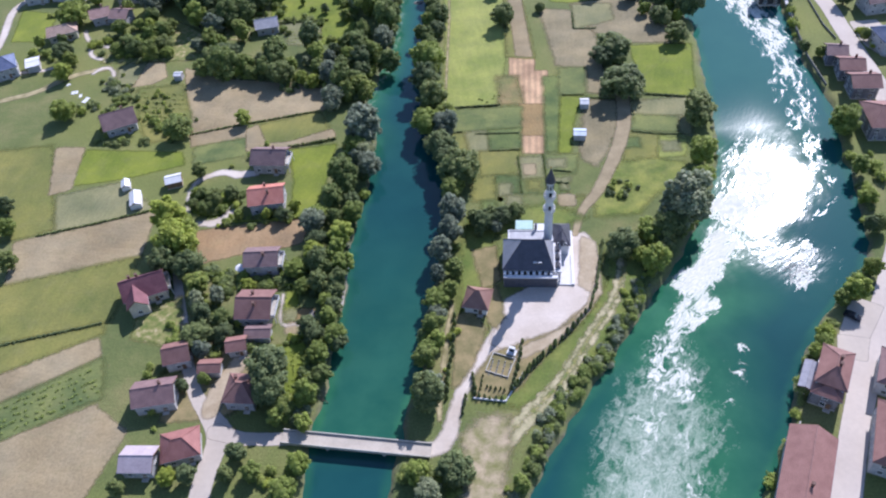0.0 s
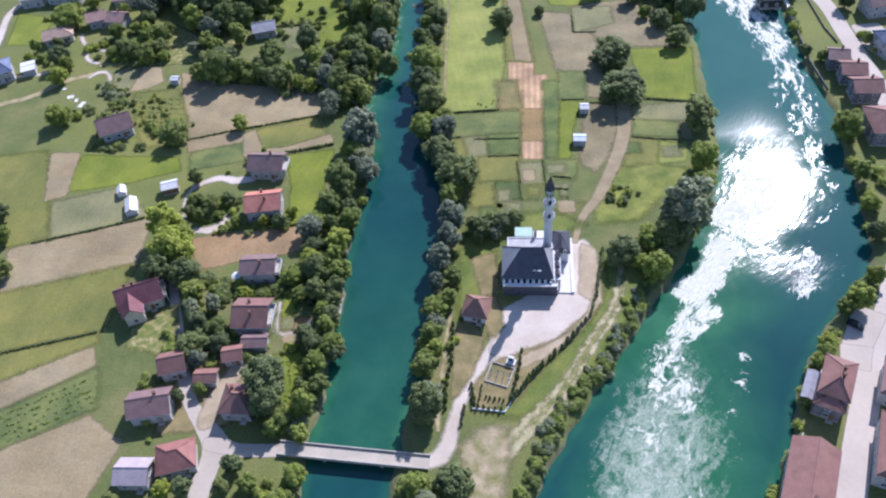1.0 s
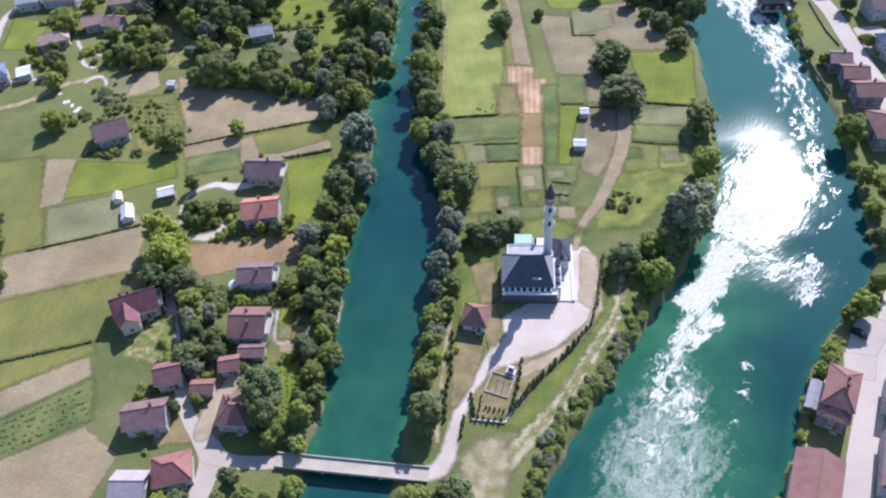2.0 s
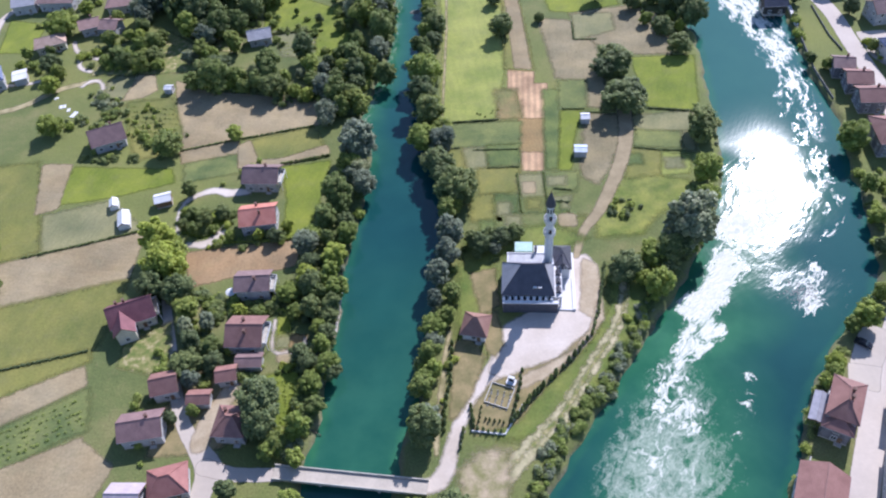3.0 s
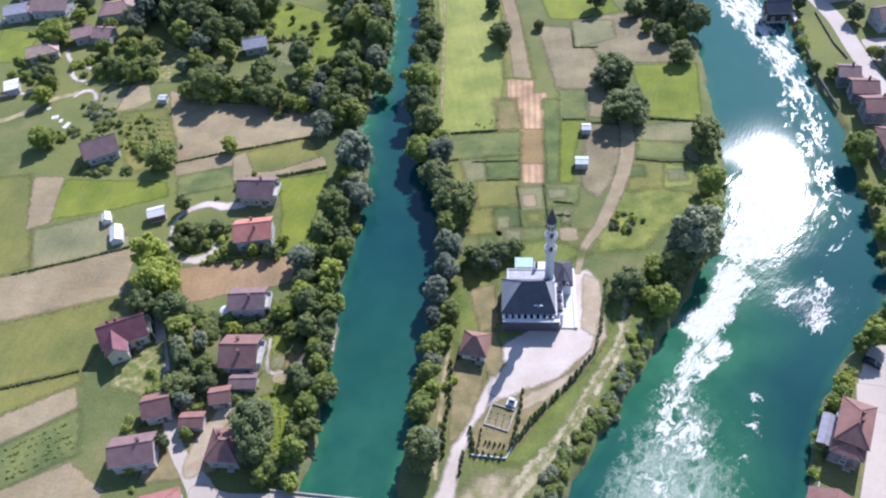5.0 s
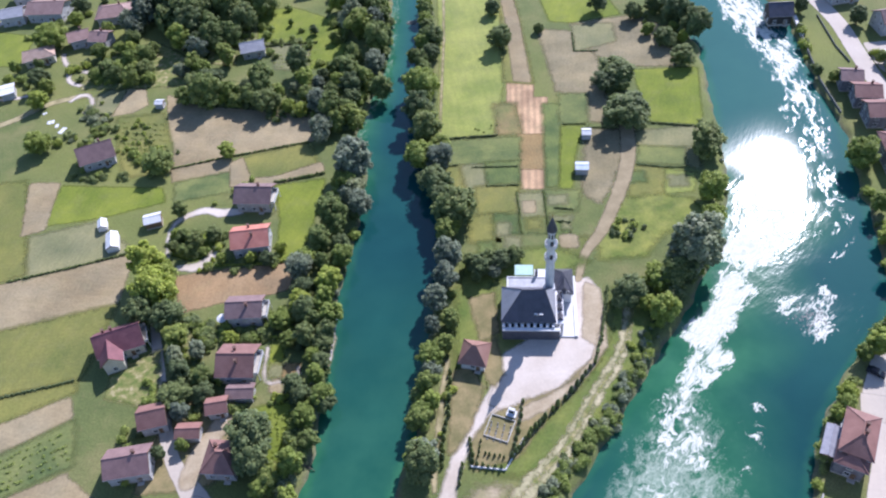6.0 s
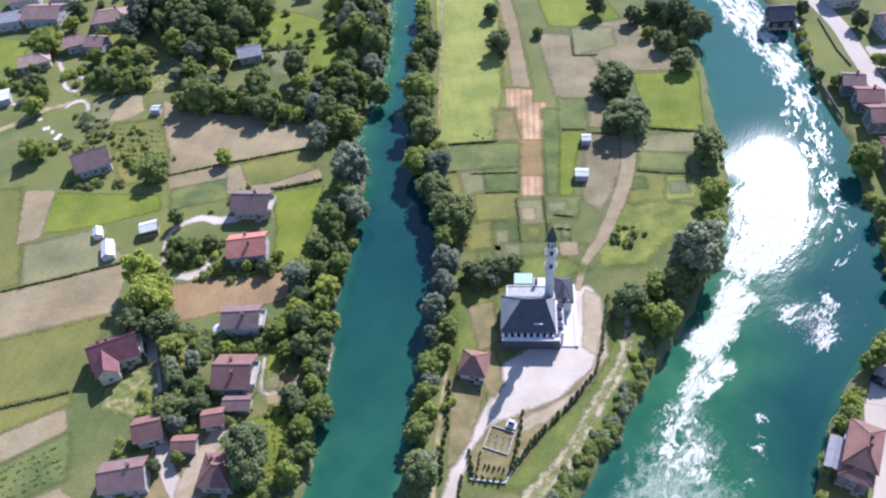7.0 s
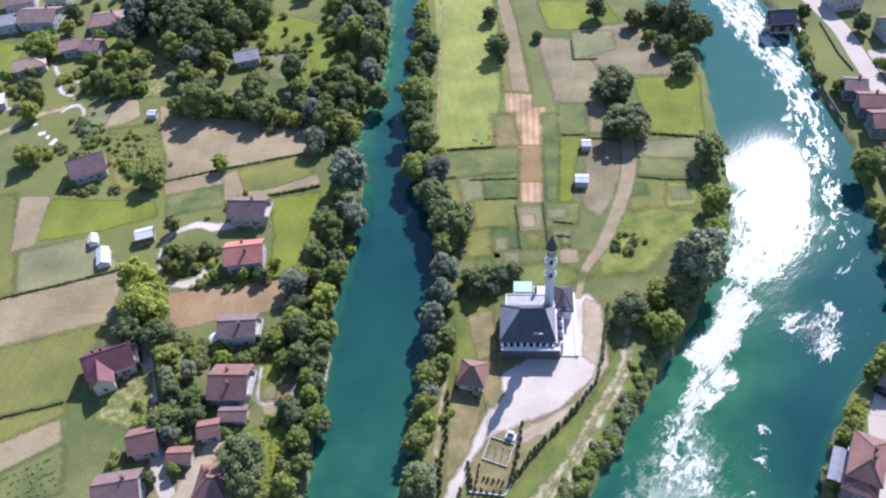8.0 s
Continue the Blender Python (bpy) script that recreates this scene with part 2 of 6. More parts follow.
WOOD = surface("brown_wood", (0.14, 0.08, 0.045), (0.26, 0.16, 0.09), 1.5, 0.7, 0.3)
BROWN = roof_tiles("brown_tiles", (0.215, 0.13, 0.125), (0.305, 0.19, 0.178))
PURPLE = roof_tiles("faded_purple_tiles", (0.205, 0.132, 0.125), (0.285, 0.192, 0.182))
MAROON = roof_tiles("maroon_tiles", (0.165, 0.061, 0.072), (0.248, 0.099, 0.110))
REDBROWN = roof_tiles("red_brown_tiles", (0.235, 0.118, 0.098), (0.32, 0.17, 0.142))
ORANGE = roof_tiles("orange_red_tiles", (0.50, 0.18, 0.13), (0.62, 0.26, 0.195))
ROSE = roof_tiles("rose_red_tiles", (0.31, 0.125, 0.105), (0.42, 0.185, 0.155))
BLUEROOF = roof_tiles("blue_grey_sheet", (0.10, 0.13, 0.22), (0.17, 0.20, 0.32), 0.45)
DARKROOF = roof_tiles("anthracite_sheet", (0.065, 0.065, 0.085), (0.10, 0.10, 0.13), 0.45)
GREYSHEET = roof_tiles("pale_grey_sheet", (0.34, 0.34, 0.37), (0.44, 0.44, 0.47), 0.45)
BRICK = surface("brown_brick", (0.13, 0.07, 0.055), (0.2, 0.12, 0.095), 2.0, 0.85, 0.4)
WHITEPAVING = surface("white_paving", (0.60, 0.59, 0.58), (0.72, 0.71, 0.70), 0.5, 0.8, 0.15)
WHITEROOF = surface("white_sheet", (0.66, 0.66, 0.66), (0.82, 0.82, 0.82), 0.5, 0.5, 0.1)
CYANROOF = surface("pale_cyan_sheet", (0.27, 0.43, 0.40), (0.36, 0.52, 0.48), 0.5, 0.5, 0.1)
STONE = surface("river_stone", (0.08, 0.085, 0.075), (0.2, 0.2, 0.175), 0.8, 0.9, 0.6)


# ---- shapes ----
class Geo:
    """Vertices and faces of one mesh."""

    def __init__(self):
        self.v, self.f = [], []

    def put(self, verts, faces):
        n = len(self.v)
        self.v += [tuple(p) for p in verts]
        self.f += [tuple(i + n for i in f) for f in faces]
        return self

    def slab(self, outline, thick, along=(0, 0, -1)):
        """A flat outline given body along a direction."""
        n = len(outline)
        low = [tuple(p[i] + along[i] * thick for i in range(3)) for p in outline]
        return self.put([*outline, *low], [tuple(range(n)), tuple(range(2 * n - 1, n - 1, -1)), *((i, i + n, (i + 1) % n + n, (i + 1) % n) for i in range(n))])

    def box(self, c, s, turn=0.0, chamfer=0.0):
        x, y, z = (v / 2 for v in s)
        ca, sa = math.cos(radians(turn)), math.sin(radians(turn))
        k = min(chamfer, x, y)
        flat = [(-x + k, -y), (x - k, -y), (x, -y + k), (x, y - k), (x - k, y), (-x + k, y), (-x, y - k), (-x, -y + k)] if k else [(-x, -y), (x, -y), (x, y), (-x, y)]
        return self.slab([(c[0] + a * ca - b * sa, c[1] + a * sa + b * ca, c[2] + z) for a, b in flat], s[2])

    def lathe(self, c, rings, sides=12):
        """Rings of (height, radius) round an upright axis."""
        vs, fs = [], []
        for h, r in rings:
            vs += [(c[0] + r * math.cos(2 * math.pi * i / sides), c[1] + r * math.sin(2 * math.pi * i / sides), c[2] + h) for i in range(sides)]
        for a in range(len(rings) - 1):
            fs += [(a * sides + i, a * sides + (i + 1) % sides, (a + 1) * sides + (i + 1) % sides, (a + 1) * sides + i) for i in range(sides)]
        top = (len(rings) - 1) * sides
        fs += [tuple(range(sides - 1, -1, -1)), tuple(top + i for i in range(sides))]
        return self.put(vs, fs)

    def tube(self, a, b, ra, rb, sides=6):
        a, b = Vector(a), Vector(b)
        q = (b - a).to_track_quat("Z", "Y")
        vs = [tuple(p + q @ Vector((r * math.cos(2 * math.pi * i / sides), r * math.sin(2 * math.pi * i / sides), 0))) for p, r in ((a, ra), (b, rb)) for i in range(sides)]
        return self.put(vs, [tuple(range(sides - 1, -1, -1)), tuple(range(sides, 2 * sides)), *((i, (i + 1) % sides, sides + (i + 1) % sides, sides + i) for i in range(sides))])

    def mesh(self, name, material, smooth=False):
        me = bpy.data.meshes.new(name)
        me.from_pydata(self.v, [], self.f)
        me.materials.append(material)
        if smooth:
            me.shade_smooth()
        me.update()
        return me


def part(name, geo, material, parent=None, label="", smooth=False, at=None):
    ob = new(name, geo.mesh(name, material, smooth))
    if parent:
        ob.parent = parent
    if at:
        ob.location = at
    return tagged(ob, label)


def thing(name, label, category, at=(0, 0, 0), yaw=0.0, group="", kind=""):
    ob = new(name)
    ob.matrix_basis = pose(*at, 0, 0, yaw)
    return tagged(ob, label, category, group, kind)


# ---- ground and rivers ----
# Banks as x over y, from south to north.
CANAL_L = ((-80, 0, 20, 78, 85, 95, 107, 119, 132, 149, 165, 177, 191, 205, 218, 232, 244, 264, 299, 320, 460), (-62.0, -44.0, -43.0, -40.7, -40.8, -39.9, -37.0, -36.2, -35.5, -34.7, -32.0, -29.8, -27.8, -26.8, -30.7, -30.7, -26.2, -22.5, -20.0, -19.0, -22.0))
CANAL_R = ((-80, 0, 20, 77, 84, 94, 107, 121, 132, 147, 162, 180, 203, 226, 255, 297, 318, 460), (-45.0, -26.0, -24.0, -19.9, -18.6, -16.7, -13.0, -10.7, -9.0, -6.2, -3.2, -2.7, -5.7, -8.3, -8.9, -7.1, -4.5, -2.5))
RIVER_L = ((-80, 0, 20, 74.6, 83, 91, 100, 108, 118, 129, 140, 155, 171, 190, 207, 230, 260, 281, 293, 302, 340, 460), (-58.0, -24.0, -19.0, 11.1, 16.0, 21.8, 28.0, 35.0, 42.0, 50.3, 59.1, 69.3, 78.1, 84.9, 87.8, 90.6, 94.7, 92.7, 89.6, 82.8, 69.2, 59.2))
RIVER_R = ((-80, 0, 20, 71, 75, 82, 90, 96.5, 106, 116, 126, 134, 144, 155, 167, 180, 197, 209, 219, 231, 243, 259, 276, 295, 340, 460), (-5, 14, 27, 62.8, 65.9, 70.6, 75.4, 78.1, 83.5, 91.3, 101, 110, 115.6, 117.7, 120.8, 122.4, 126.1, 128.4, 128.5, 127.9, 129.3, 131.3, 132.5, 128.5, 122, 120))


def inside(x, y):
    """How far inside the nearer river a place lies, across the stream; below zero on land."""
    d = [np.minimum(x - np.interp(y, *a), np.interp(y, *b) - x) for a, b in ((CANAL_L, CANAL_R), (RIVER_L, RIVER_R))]
    return np.maximum(*d)


def grid(x0, x1, y0, y1, step):
    xs, ys = np.arange(x0, x1 + 0.1, step), np.arange(y0, y1 + 0.1, step)
    gx, gy = np.meshgrid(xs, ys)
    i = np.arange(len(xs) * len(ys)).reshape(len(ys), len(xs))
    quads = np.stack([i[:-1, :-1], i[:-1, 1:], i[1:, 1:], i[1:, :-1]], -1).reshape(-1, 4)
    return gx.ravel(), gy.ravel(), quads


def attribute(me, name, values):
    a = me.attributes.new(name, "FLOAT", "POINT")
    a.data.foreach_set("value", np.ascontiguousarray(values, dtype=np.float32))


def wobble(x, y, scale, seed):
    """Smooth uneven values in about -1 to 1."""
    r = np.random.RandomState(seed)
    out = np.zeros_like(x)
    for n in range(7):
        a, f, p = r.uniform(0, 6.28), scale * r.uniform(0.6, 2.2), r.uniform(0, 6.28)
        out += np.sin((x * np.cos(a) + y * np.sin(a)) * f + p)
    return out / 4


gx, gy, quads = grid(-260, 220, -80, 440, 1.6)
depth = inside(gx, gy) + 0.8 * wobble(gx, gy, 0.5, 1)
gz = np.where(depth > -1.2, -np.clip((depth + 1.2) * 0.9, 0, 3.2), 0.0)
edge = (gx < -259) | (gx > 219) | (gy < -79) | (gy > 439)
gz[edge] = 0
rim = [(-2600, -1500), (2600, -1500), (2600, 4000), (-2600, 4000)]
corner = [int(np.argmin(abs(gx - a) + abs(gy - b))) for a, b in ((-260, -80), (220, -80), (220, 440), (-260, 440))]
nx = len(np.arange(-260, 220.1, 1.6))
ny = len(gx) // nx
sides = [list(range(0, nx)), [nx - 1 + nx * j for j in range(ny)], list(range(nx * ny - 1, nx * (ny - 1) - 1, -1)), [nx * j for j in range(ny - 1, -1, -1)]]
n0 = len(gx)
skirt = [tuple([n0 + k, n0 + (k + 1) % 4] + side[::-1]) for k, side in enumerate(sides)]
me = bpy.data.meshes.new("ground")
me.from_pydata([*zip(gx.tolist(), gy.tolist(), gz.tolist()), *((a, b, 0.0) for a, b in rim)], [], [tuple(q) for q in quads.tolist()] + skirt)
me.materials.append(GROUND)
me.shade_smooth()
bank_value = np.clip((depth + 0.7 + 0.9 * wobble(gx, gy, 0.9, 2)) / 1.4, 0, 1)
attribute(me, "bank", np.r_[bank_value, np.zeros(4)])
tagged(new("ground", me), "green meadow ground of the river valley with stony banks", "ground", kind="structure")

# Water: one sheet in the two beds.
WATER_Z = -1.5
wx, wy, wq = grid(-60, 150, -80, 440, 1.6)
wet = inside(wx, wy)
keep = (wet > -4)[wq].any(1)
used, flat = np.unique(wq[keep], return_inverse=True)
wx, wy, wet = wx[used], wy[used], wet[used]
me = bpy.data.meshes.new("water")
me.from_pydata([*zip(wx.tolist(), wy.tolist(), [WATER_Z] * len(wx))], [], [tuple(q) for q in flat.reshape(-1, 4).tolist()])
me.materials.append(WATER)
me.shade_smooth()
in_river = wx > np.interp(wy, *RIVER_L) - 6
# the rapids from south to north: middle line, half width and strength; then the strand above them
FAST_Y = (0, 60, 74, 85, 93, 100, 107, 116, 122, 134, 143, 150, 163, 171, 190, 200, 207)
mid = np.interp(wy, FAST_Y, (4, 36, 41, 44, 46, 48, 51, 54.3, 58.2, 65.7, 70.6, 75.5, 87, 92, 96, 98, 98))
half = np.interp(wy, FAST_Y, (19, 19, 19, 18, 15.5, 13, 10.5, 9, 7.8, 7.4, 7, 7.5, 14, 15, 12, 10, 8))
strong = np.interp(wy, FAST_Y, (0.33, 0.33, 0.335, 0.345, 0.36, 0.385, 0.41, 0.435, 0.455, 0.475, 0.49, 0.475, 0.44, 0.41, 0.35, 0.25, 0.0))
half *= 1 + np.interp(wy, (90, 110, 180, 200), (0.08, 0.25, 0.25, 0.1)) * wobble(0 * wx, wy, 0.3, 31)
STRAND_Y = (150, 165, 180, 195, 210, 225, 237, 253, 265, 278, 300, 330)
upper = np.interp(wy, STRAND_Y, (103, 110.5, 113.5, 116, 118, 119, 120.5, 121.5, 121, 118.5, 117, 110))
upper_half = np.interp(wy, STRAND_Y, (6, 6.5, 7, 8, 9.5, 10, 10.5, 10.5, 10.5, 10.5, 11, 14))
upper_strong = np.interp(wy, STRAND_Y, (0.34, 0.37, 0.38, 0.385, 0.395, 0.40, 0.41, 0.44, 0.455, 0.475, 0.49, 0.48))
line = np.interp(wy, (0, 60, 93, 116, 134, 150, 171, 200, 225, 278, 330), (4, 36, 46, 54, 66, 80, 94, 108, 116, 115, 108))
mid = mid + np.interp(wy, (90, 110, 170, 190), (0.6, 2.2, 2.2, 0.6)) * wobble(0 * wx, wy, 0.22, 17)
across = np.clip(1.25 - np.abs(wx - mid) / half, 0, 1)
foam = (strong + 0.02) * across ** 0.3 + np.interp(wy, (150, 190), (0.07, 0.04)) * wobble(wx, wy, 0.2, 5) + 0.03 * wobble(wx, wy, 0.55, 15)
foam = np.maximum(foam, upper_strong * np.clip(1.25 - np.abs(wx - upper) / upper_half, 0, 1) ** 0.3 + 0.04 * wobble(wx, wy, 0.35, 25))
# Patches of foam; those round (67, 106) also paint in sun glints.
for px, py, pr, ps in ((88, 140, 5.5, 0.42), (94, 138.5, 6, 0.43), (91, 134, 5.5, 0.42), (97, 143, 4, 0.40), (69, 111, 2.6, 0.36), (67, 106, 4.4, 0.39), (65, 100, 3.4, 0.37), (70, 98, 2.4, 0.36), (62.5, 95, 3, 0.37), (33, 112, 2.0, 0.44), (27, 101, 3, 0.42)):
    foam = np.maximum(foam, (ps + 0.06 * wobble(wx, wy, 0.7, 9)) * np.clip(1.6 - np.hypot(wx - px, wy - py) / pr, 0, 1) ** 0.4)
foam = np.where(in_river, foam, 0.12 * np.clip(1 - np.abs(wy - 225) / 25, 0, 1))
attribute(me, "foam", np.clip(foam, 0, 1))
froth = np.interp(wy, (0, 93, 107, 122, 143, 171, 200, 207), (0.525, 0.525, 0.50, 0.45, 0.38, 0.34, 0.25, 0.0)) * across ** 0.35 + 0.07 * wobble(wx, wy, 0.12, 6)
attribute(me, "froth", np.where(in_river, np.maximum(froth, foam - 0.05), 0.41 * np.clip((np.interp(wy, *CANAL_L) + 6.5 - wx) / 4, 0, 1) ** 0.4 * np.clip((wy - 205) / 20, 0, 1)))
stream = me.attributes.new("flow", "FLOAT_VECTOR", "POINT")
stream.data.foreach_set("vector", np.c_[np.where(in_river, (wx - line) * np.interp(wy, (175, 215), (1.0, 2.0)), wx), np.interp(wy, (-80, 170, 195, 440), (-56, 119, 133, 305)), 0 * wx].astype(np.float32).ravel())
# The channel's green ends at the bridge, painting in the shadowed water below it.
shallow = np.where(in_river, (np.clip(1.4 - np.abs(wx - mid - 1) / np.interp(wy, (95, 125), (22, 18)), 0.0, 1) + 0.4 * wobble(wx, wy, 0.07, 8)) * np.interp(wy, (150, 205), (1.0, 0.15)), np.clip((np.interp(wy, *CANAL_L) + 10 - wx) / 8, 0, 1) * np.clip((wy - 190) / 40, 0, 1) + np.interp(wy, (84, 93, 170), (0.0, 0.6, 0.0)))
attribute(me, "shallow", np.clip(shallow + np.clip(1 - wet / 3.0, 0, 0.38), 0, 1))
attribute(me, "upstream_pale", np.where(in_river, np.interp(wy, (110, 230), (0.0, 1.0)), np.interp(wy, (205, 250), (0.0, 0.6))))
attribute(me, "haze", np.where(in_river, np.interp(wy, (190, 198, 210, 226), (0.0, 0.5, 0.25, 0.0)) * np.clip((np.interp(wy, *RIVER_L) + 26 - wx) / 12, 0, 1), 0.0))
glint = np.clip(1.3 - np.abs(wx - np.interp(wy, (122, 134, 146, 155, 163, 171, 190, 203), (57.5, 66, 75, 84, 91, 92, 96, 98))) / np.interp(wy, (122, 134, 146, 155, 163, 190, 203), (6.5, 10, 14, 16, 16.5, 13, 8)), 0, 1) * np.interp(wy, (100, 122, 145, 184, 197), (0.05, 0.35, 1.0, 1.0, 0.0))
for px, py, pr in ((92, 138, 11), (84, 144, 7), (112, 178, 5), (119, 197, 5)):
    glint = np.maximum(glint, (0.6 if px > 100 else 1.3) - np.hypot(wx - px, wy - py) / pr)
glint = np.where(glint > 0, glint + 0.34 * wobble(wx, wy, 0.3, 41) + 0.22 * wobble(wx, wy, 0.75, 42), glint)
attribute(me, "rough_water", np.where(in_river, np.clip(0.08 + glint, 0, 1), 0.08))
tagged(new("water", me), "teal river water with white rapids and a calm side channel", "river", kind="structure")


LEVEL = [0.008]


def to_polygon(px, py, outline):
    """How far inside an outline places lie; below zero outside."""
    best, odd = np.full(px.shape, 1e9), np.zeros(px.shape, bool)
    for (ax, ay), (bx, by) in zip(outline, outline[1:] + outline[:1]):
        ex, ey = bx - ax, by - ay
        t = np.clip(((px - ax) * ex + (py - ay) * ey) / (ex * ex + ey * ey + 1e-9), 0, 1)
        best = np.minimum(best, np.hypot(px - ax - t * ex, py - ay - t * ey))
        if ay != by:
            odd ^= ((ay > py) != (by > py)) & (px < ax + (py - ay) * ex / ey)
    return np.where(odd, best, -best)


def to_line(px, py, points, widths):
    """How far inside a strip of changing width places lie."""
    best = np.full(px.shape, -1e9)
    for (ax, ay), (bx, by), wa, wb in zip(points, points[1:], widths, widths[1:]):
        ex, ey = bx - ax, by - ay
        t = np.clip(((px - ax) * ex + (py - ay) * ey) / (ex * ex + ey * ey + 1e-9), 0, 1)
        best = np.maximum(best, (wa + (wb - wa) * t) / 2 - np.hypot(px - ax - t * ex, py - ay - t * ey))
    return best


def land(name, points, reach, depth_of, step, material, label, category):
    """A thin sheet on the ground that knows, at each place, how far off its edge is."""
    LEVEL[0] += 0.0007
    px, py, cells = grid(min(p[0] for p in points) - reach, max(p[0] for p in points) + reach, min(p[1] for p in points) - reach, max(p[1] for p in points) + reach, step)
    d = depth_of(px, py)
    cells = cells[(d > -material["reach"])[cells].any(1)]
    some, order = np.unique(cells, return_inverse=True)
    me = bpy.data.meshes.new(name)
    me.from_pydata([(a, b, LEVEL[0]) for a, b in zip(px[some].tolist(), py[some].tolist())], [], [tuple(q) for q in order.reshape(-1, 4).tolist()])
    me.materials.append(material)
    attribute(me, "edge", d[some])
    me.update()
    return tagged(new(name, me), label, category, kind="structure")


def patch(name, outline, material, label, category):
    """A piece of worked land or paving."""
    area = abs(sum(a[0] * b[1] - b[0] * a[1] for a, b in zip(outline, outline[1:] + outline[:1]))) / 2
    return land(name, outline, 3.0, lambda px, py: to_polygon(px, py, outline), 0.7 if area < 250 else 1.1, material, label, category)


def smooth_line(points, widths, step=2.0):
    """A line through points, rounded at the bends, with its widths."""
    pts = [Vector(p) for p in points]
    out, wide = [], []
    for i in range(len(pts) - 1):
        p0, p1, p2, p3 = pts[max(i - 1, 0)], pts[i], pts[i + 1], pts[min(i + 2, len(pts) - 1)]
        n = max(2, int((p2 - p1).length / step))
        for j in range(n):
            t = j / n
            out.append(tuple(0.5 * (2 * p1 + (p2 - p0) * t + (2 * p0 - 5 * p1 + 4 * p2 - p3) * t * t + (3 * p1 - p0 - 3 * p2 + p3) * t ** 3)))
            wide.append(widths[i] + (widths[i + 1] - widths[i]) * t)
    return out + [tuple(pts[-1])], wide + [widths[-1]]


def way(name, points, width, material, label, category):
    """A road or path along a smooth line; width: one number or one for each point."""
    line, wide = smooth_line(points, width if isinstance(width, (list, tuple)) else [width] * len(points))
    return land(name, points, 5.0, lambda px, py: to_line(px, py, line, wide), 0.5 if max(wide) < 2.0 else 0.8, material, label, category)


# ---- fields, lawns and gardens ----
SOIL_GREY = ragged(rows_field("dry_harrowed_soil", (0.255, 0.200, 0.110), (0.370, 0.298, 0.175), -78, 1.6, 0.05, 0.02), 1.3, 0.5, 0.55)
SOIL_RED = ragged(rows_field("reddish_soil", (0.285, 0.188, 0.096), (0.385, 0.265, 0.142), 5, 1.4, 0.06, 0.02), 1.3, 0.5, 0.55)
SOIL_TAN = ragged(rows_field("tan_tilled_soil", (0.225, 0.152, 0.062), (0.305, 0.212, 0.090), -6, 1.2, 0.08, 0.05), 1.0, 0.5, 0.55)
SOIL_FADED = ragged(rows_field("overgrown_tan_soil", (0.150, 0.165, 0.050), (0.270, 0.205, 0.085), -6, 1.4, 0.12, 0.04), 2.6, 1.8, 0.55)
SOIL_PALE = ragged(rows_field("pale_dug_soil", (0.395, 0.245, 0.135), (0.550, 0.370, 0.220), 6, 2.1, 0.09, 0.16, 0.5), 0.9, 0.5)
LAWN = ragged(rows_field("bright_lawn", (0.128, 0.174, 0.014), (0.215, 0.248, 0.028), 20, 2.2, 0.05, 0.02), 1.4, 0.7)
ROUGHGRASS = ragged(rows_field("rough_yellow_green_grass", (0.115, 0.158, 0.026), (0.255, 0.268, 0.058), 75, 2.8, 0.16, 0.03), 3.0, 1.4)
MEADOW = ragged(rows_field("mown_meadow", (0.200, 0.244, 0.049), (0.320, 0.338, 0.084), -4, 2.6, 0.05, 0.03), 1.6, 0.8)
PASTURE = ragged(rows_field("olive_pasture", (0.138, 0.158, 0.036), (0.235, 0.222, 0.056), 15, 3.0, 0.04, 0.02), 2.4, 1.3, 0.55)
STUBBLE = ragged(rows_field("grey_green_stubble", (0.172, 0.180, 0.080), (0.270, 0.254, 0.124), 14, 1.5, 0.06, 0.03), 2.2, 1.1, 0.55)
CROP = ragged(rows_field("green_crop_rows", (0.078, 0.122, 0.031), (0.148, 0.184, 0.049), -6, 1.1, 0.09, 0.05), 2.0, 1.0, 0.55)
CROP_ACROSS = ragged(rows_field("green_bean_rows", (0.098, 0.138, 0.040), (0.184, 0.206, 0.063), 84, 1.2, 0.09, 0.05), 2.2, 1.1, 0.55)
PLOUGH = ragged(rows_field("greyish_ploughed_soil", (0.200, 0.170, 0.092), (0.300, 0.252, 0.145), 8, 1.4, 0.07, 0.02), 2.2, 1.0, 0.55)

patch("field", [(-102, 256), (-92, 214.8), (-66, 219.5), (-46, 223), (-43, 227), (-47, 239), (-66, 242), (-86, 247)], SOIL_GREY, "dry bare grey-brown field below the wood", "field")
patch("field", [(-92, 213.8), (-73, 217.6), (-72.1, 210.4), (-90.3, 207.8)], SOIL_GREY, "narrow strip of dry grey soil", "field")
patch("field", [(-89.2, 206.8), (-72.1, 210), (-70.7, 200.9), (-87.9, 198.3)], CROP_ACROSS, "narrow plot of low green crops", "field")
patch("field", [(-68.6, 216.8), (-47, 221.8), (-43.5, 211.9), (-56.5, 206.4), (-64.6, 206.2)], PASTURE, "short green pasture strip beside bare soil", "field")
patch("field", [(-72.1, 214.6), (-69, 216.4), (-64.8, 205.8), (-56.4, 205.9), (-42.2, 211), (-41, 207.2), (-56.2, 202.9), (-70.5, 203.4)], SOIL_GREY, "narrow strip of dry grey soil", "field")
patch("lawn", [(-56, 202), (-39.8, 203.4), (-42, 185), (-44.5, 171), (-52.3, 169.2), (-53, 186)], LAWN, "bright green lawn between a house and the channel", "lawn")
patch("field", [(-81, 165.6), (-46, 168), (-48, 158), (-54.7, 156.3), (-66.4, 155.1), (-77, 152.6)], SOIL_RED, "bare reddish-brown field between two houses", "field")
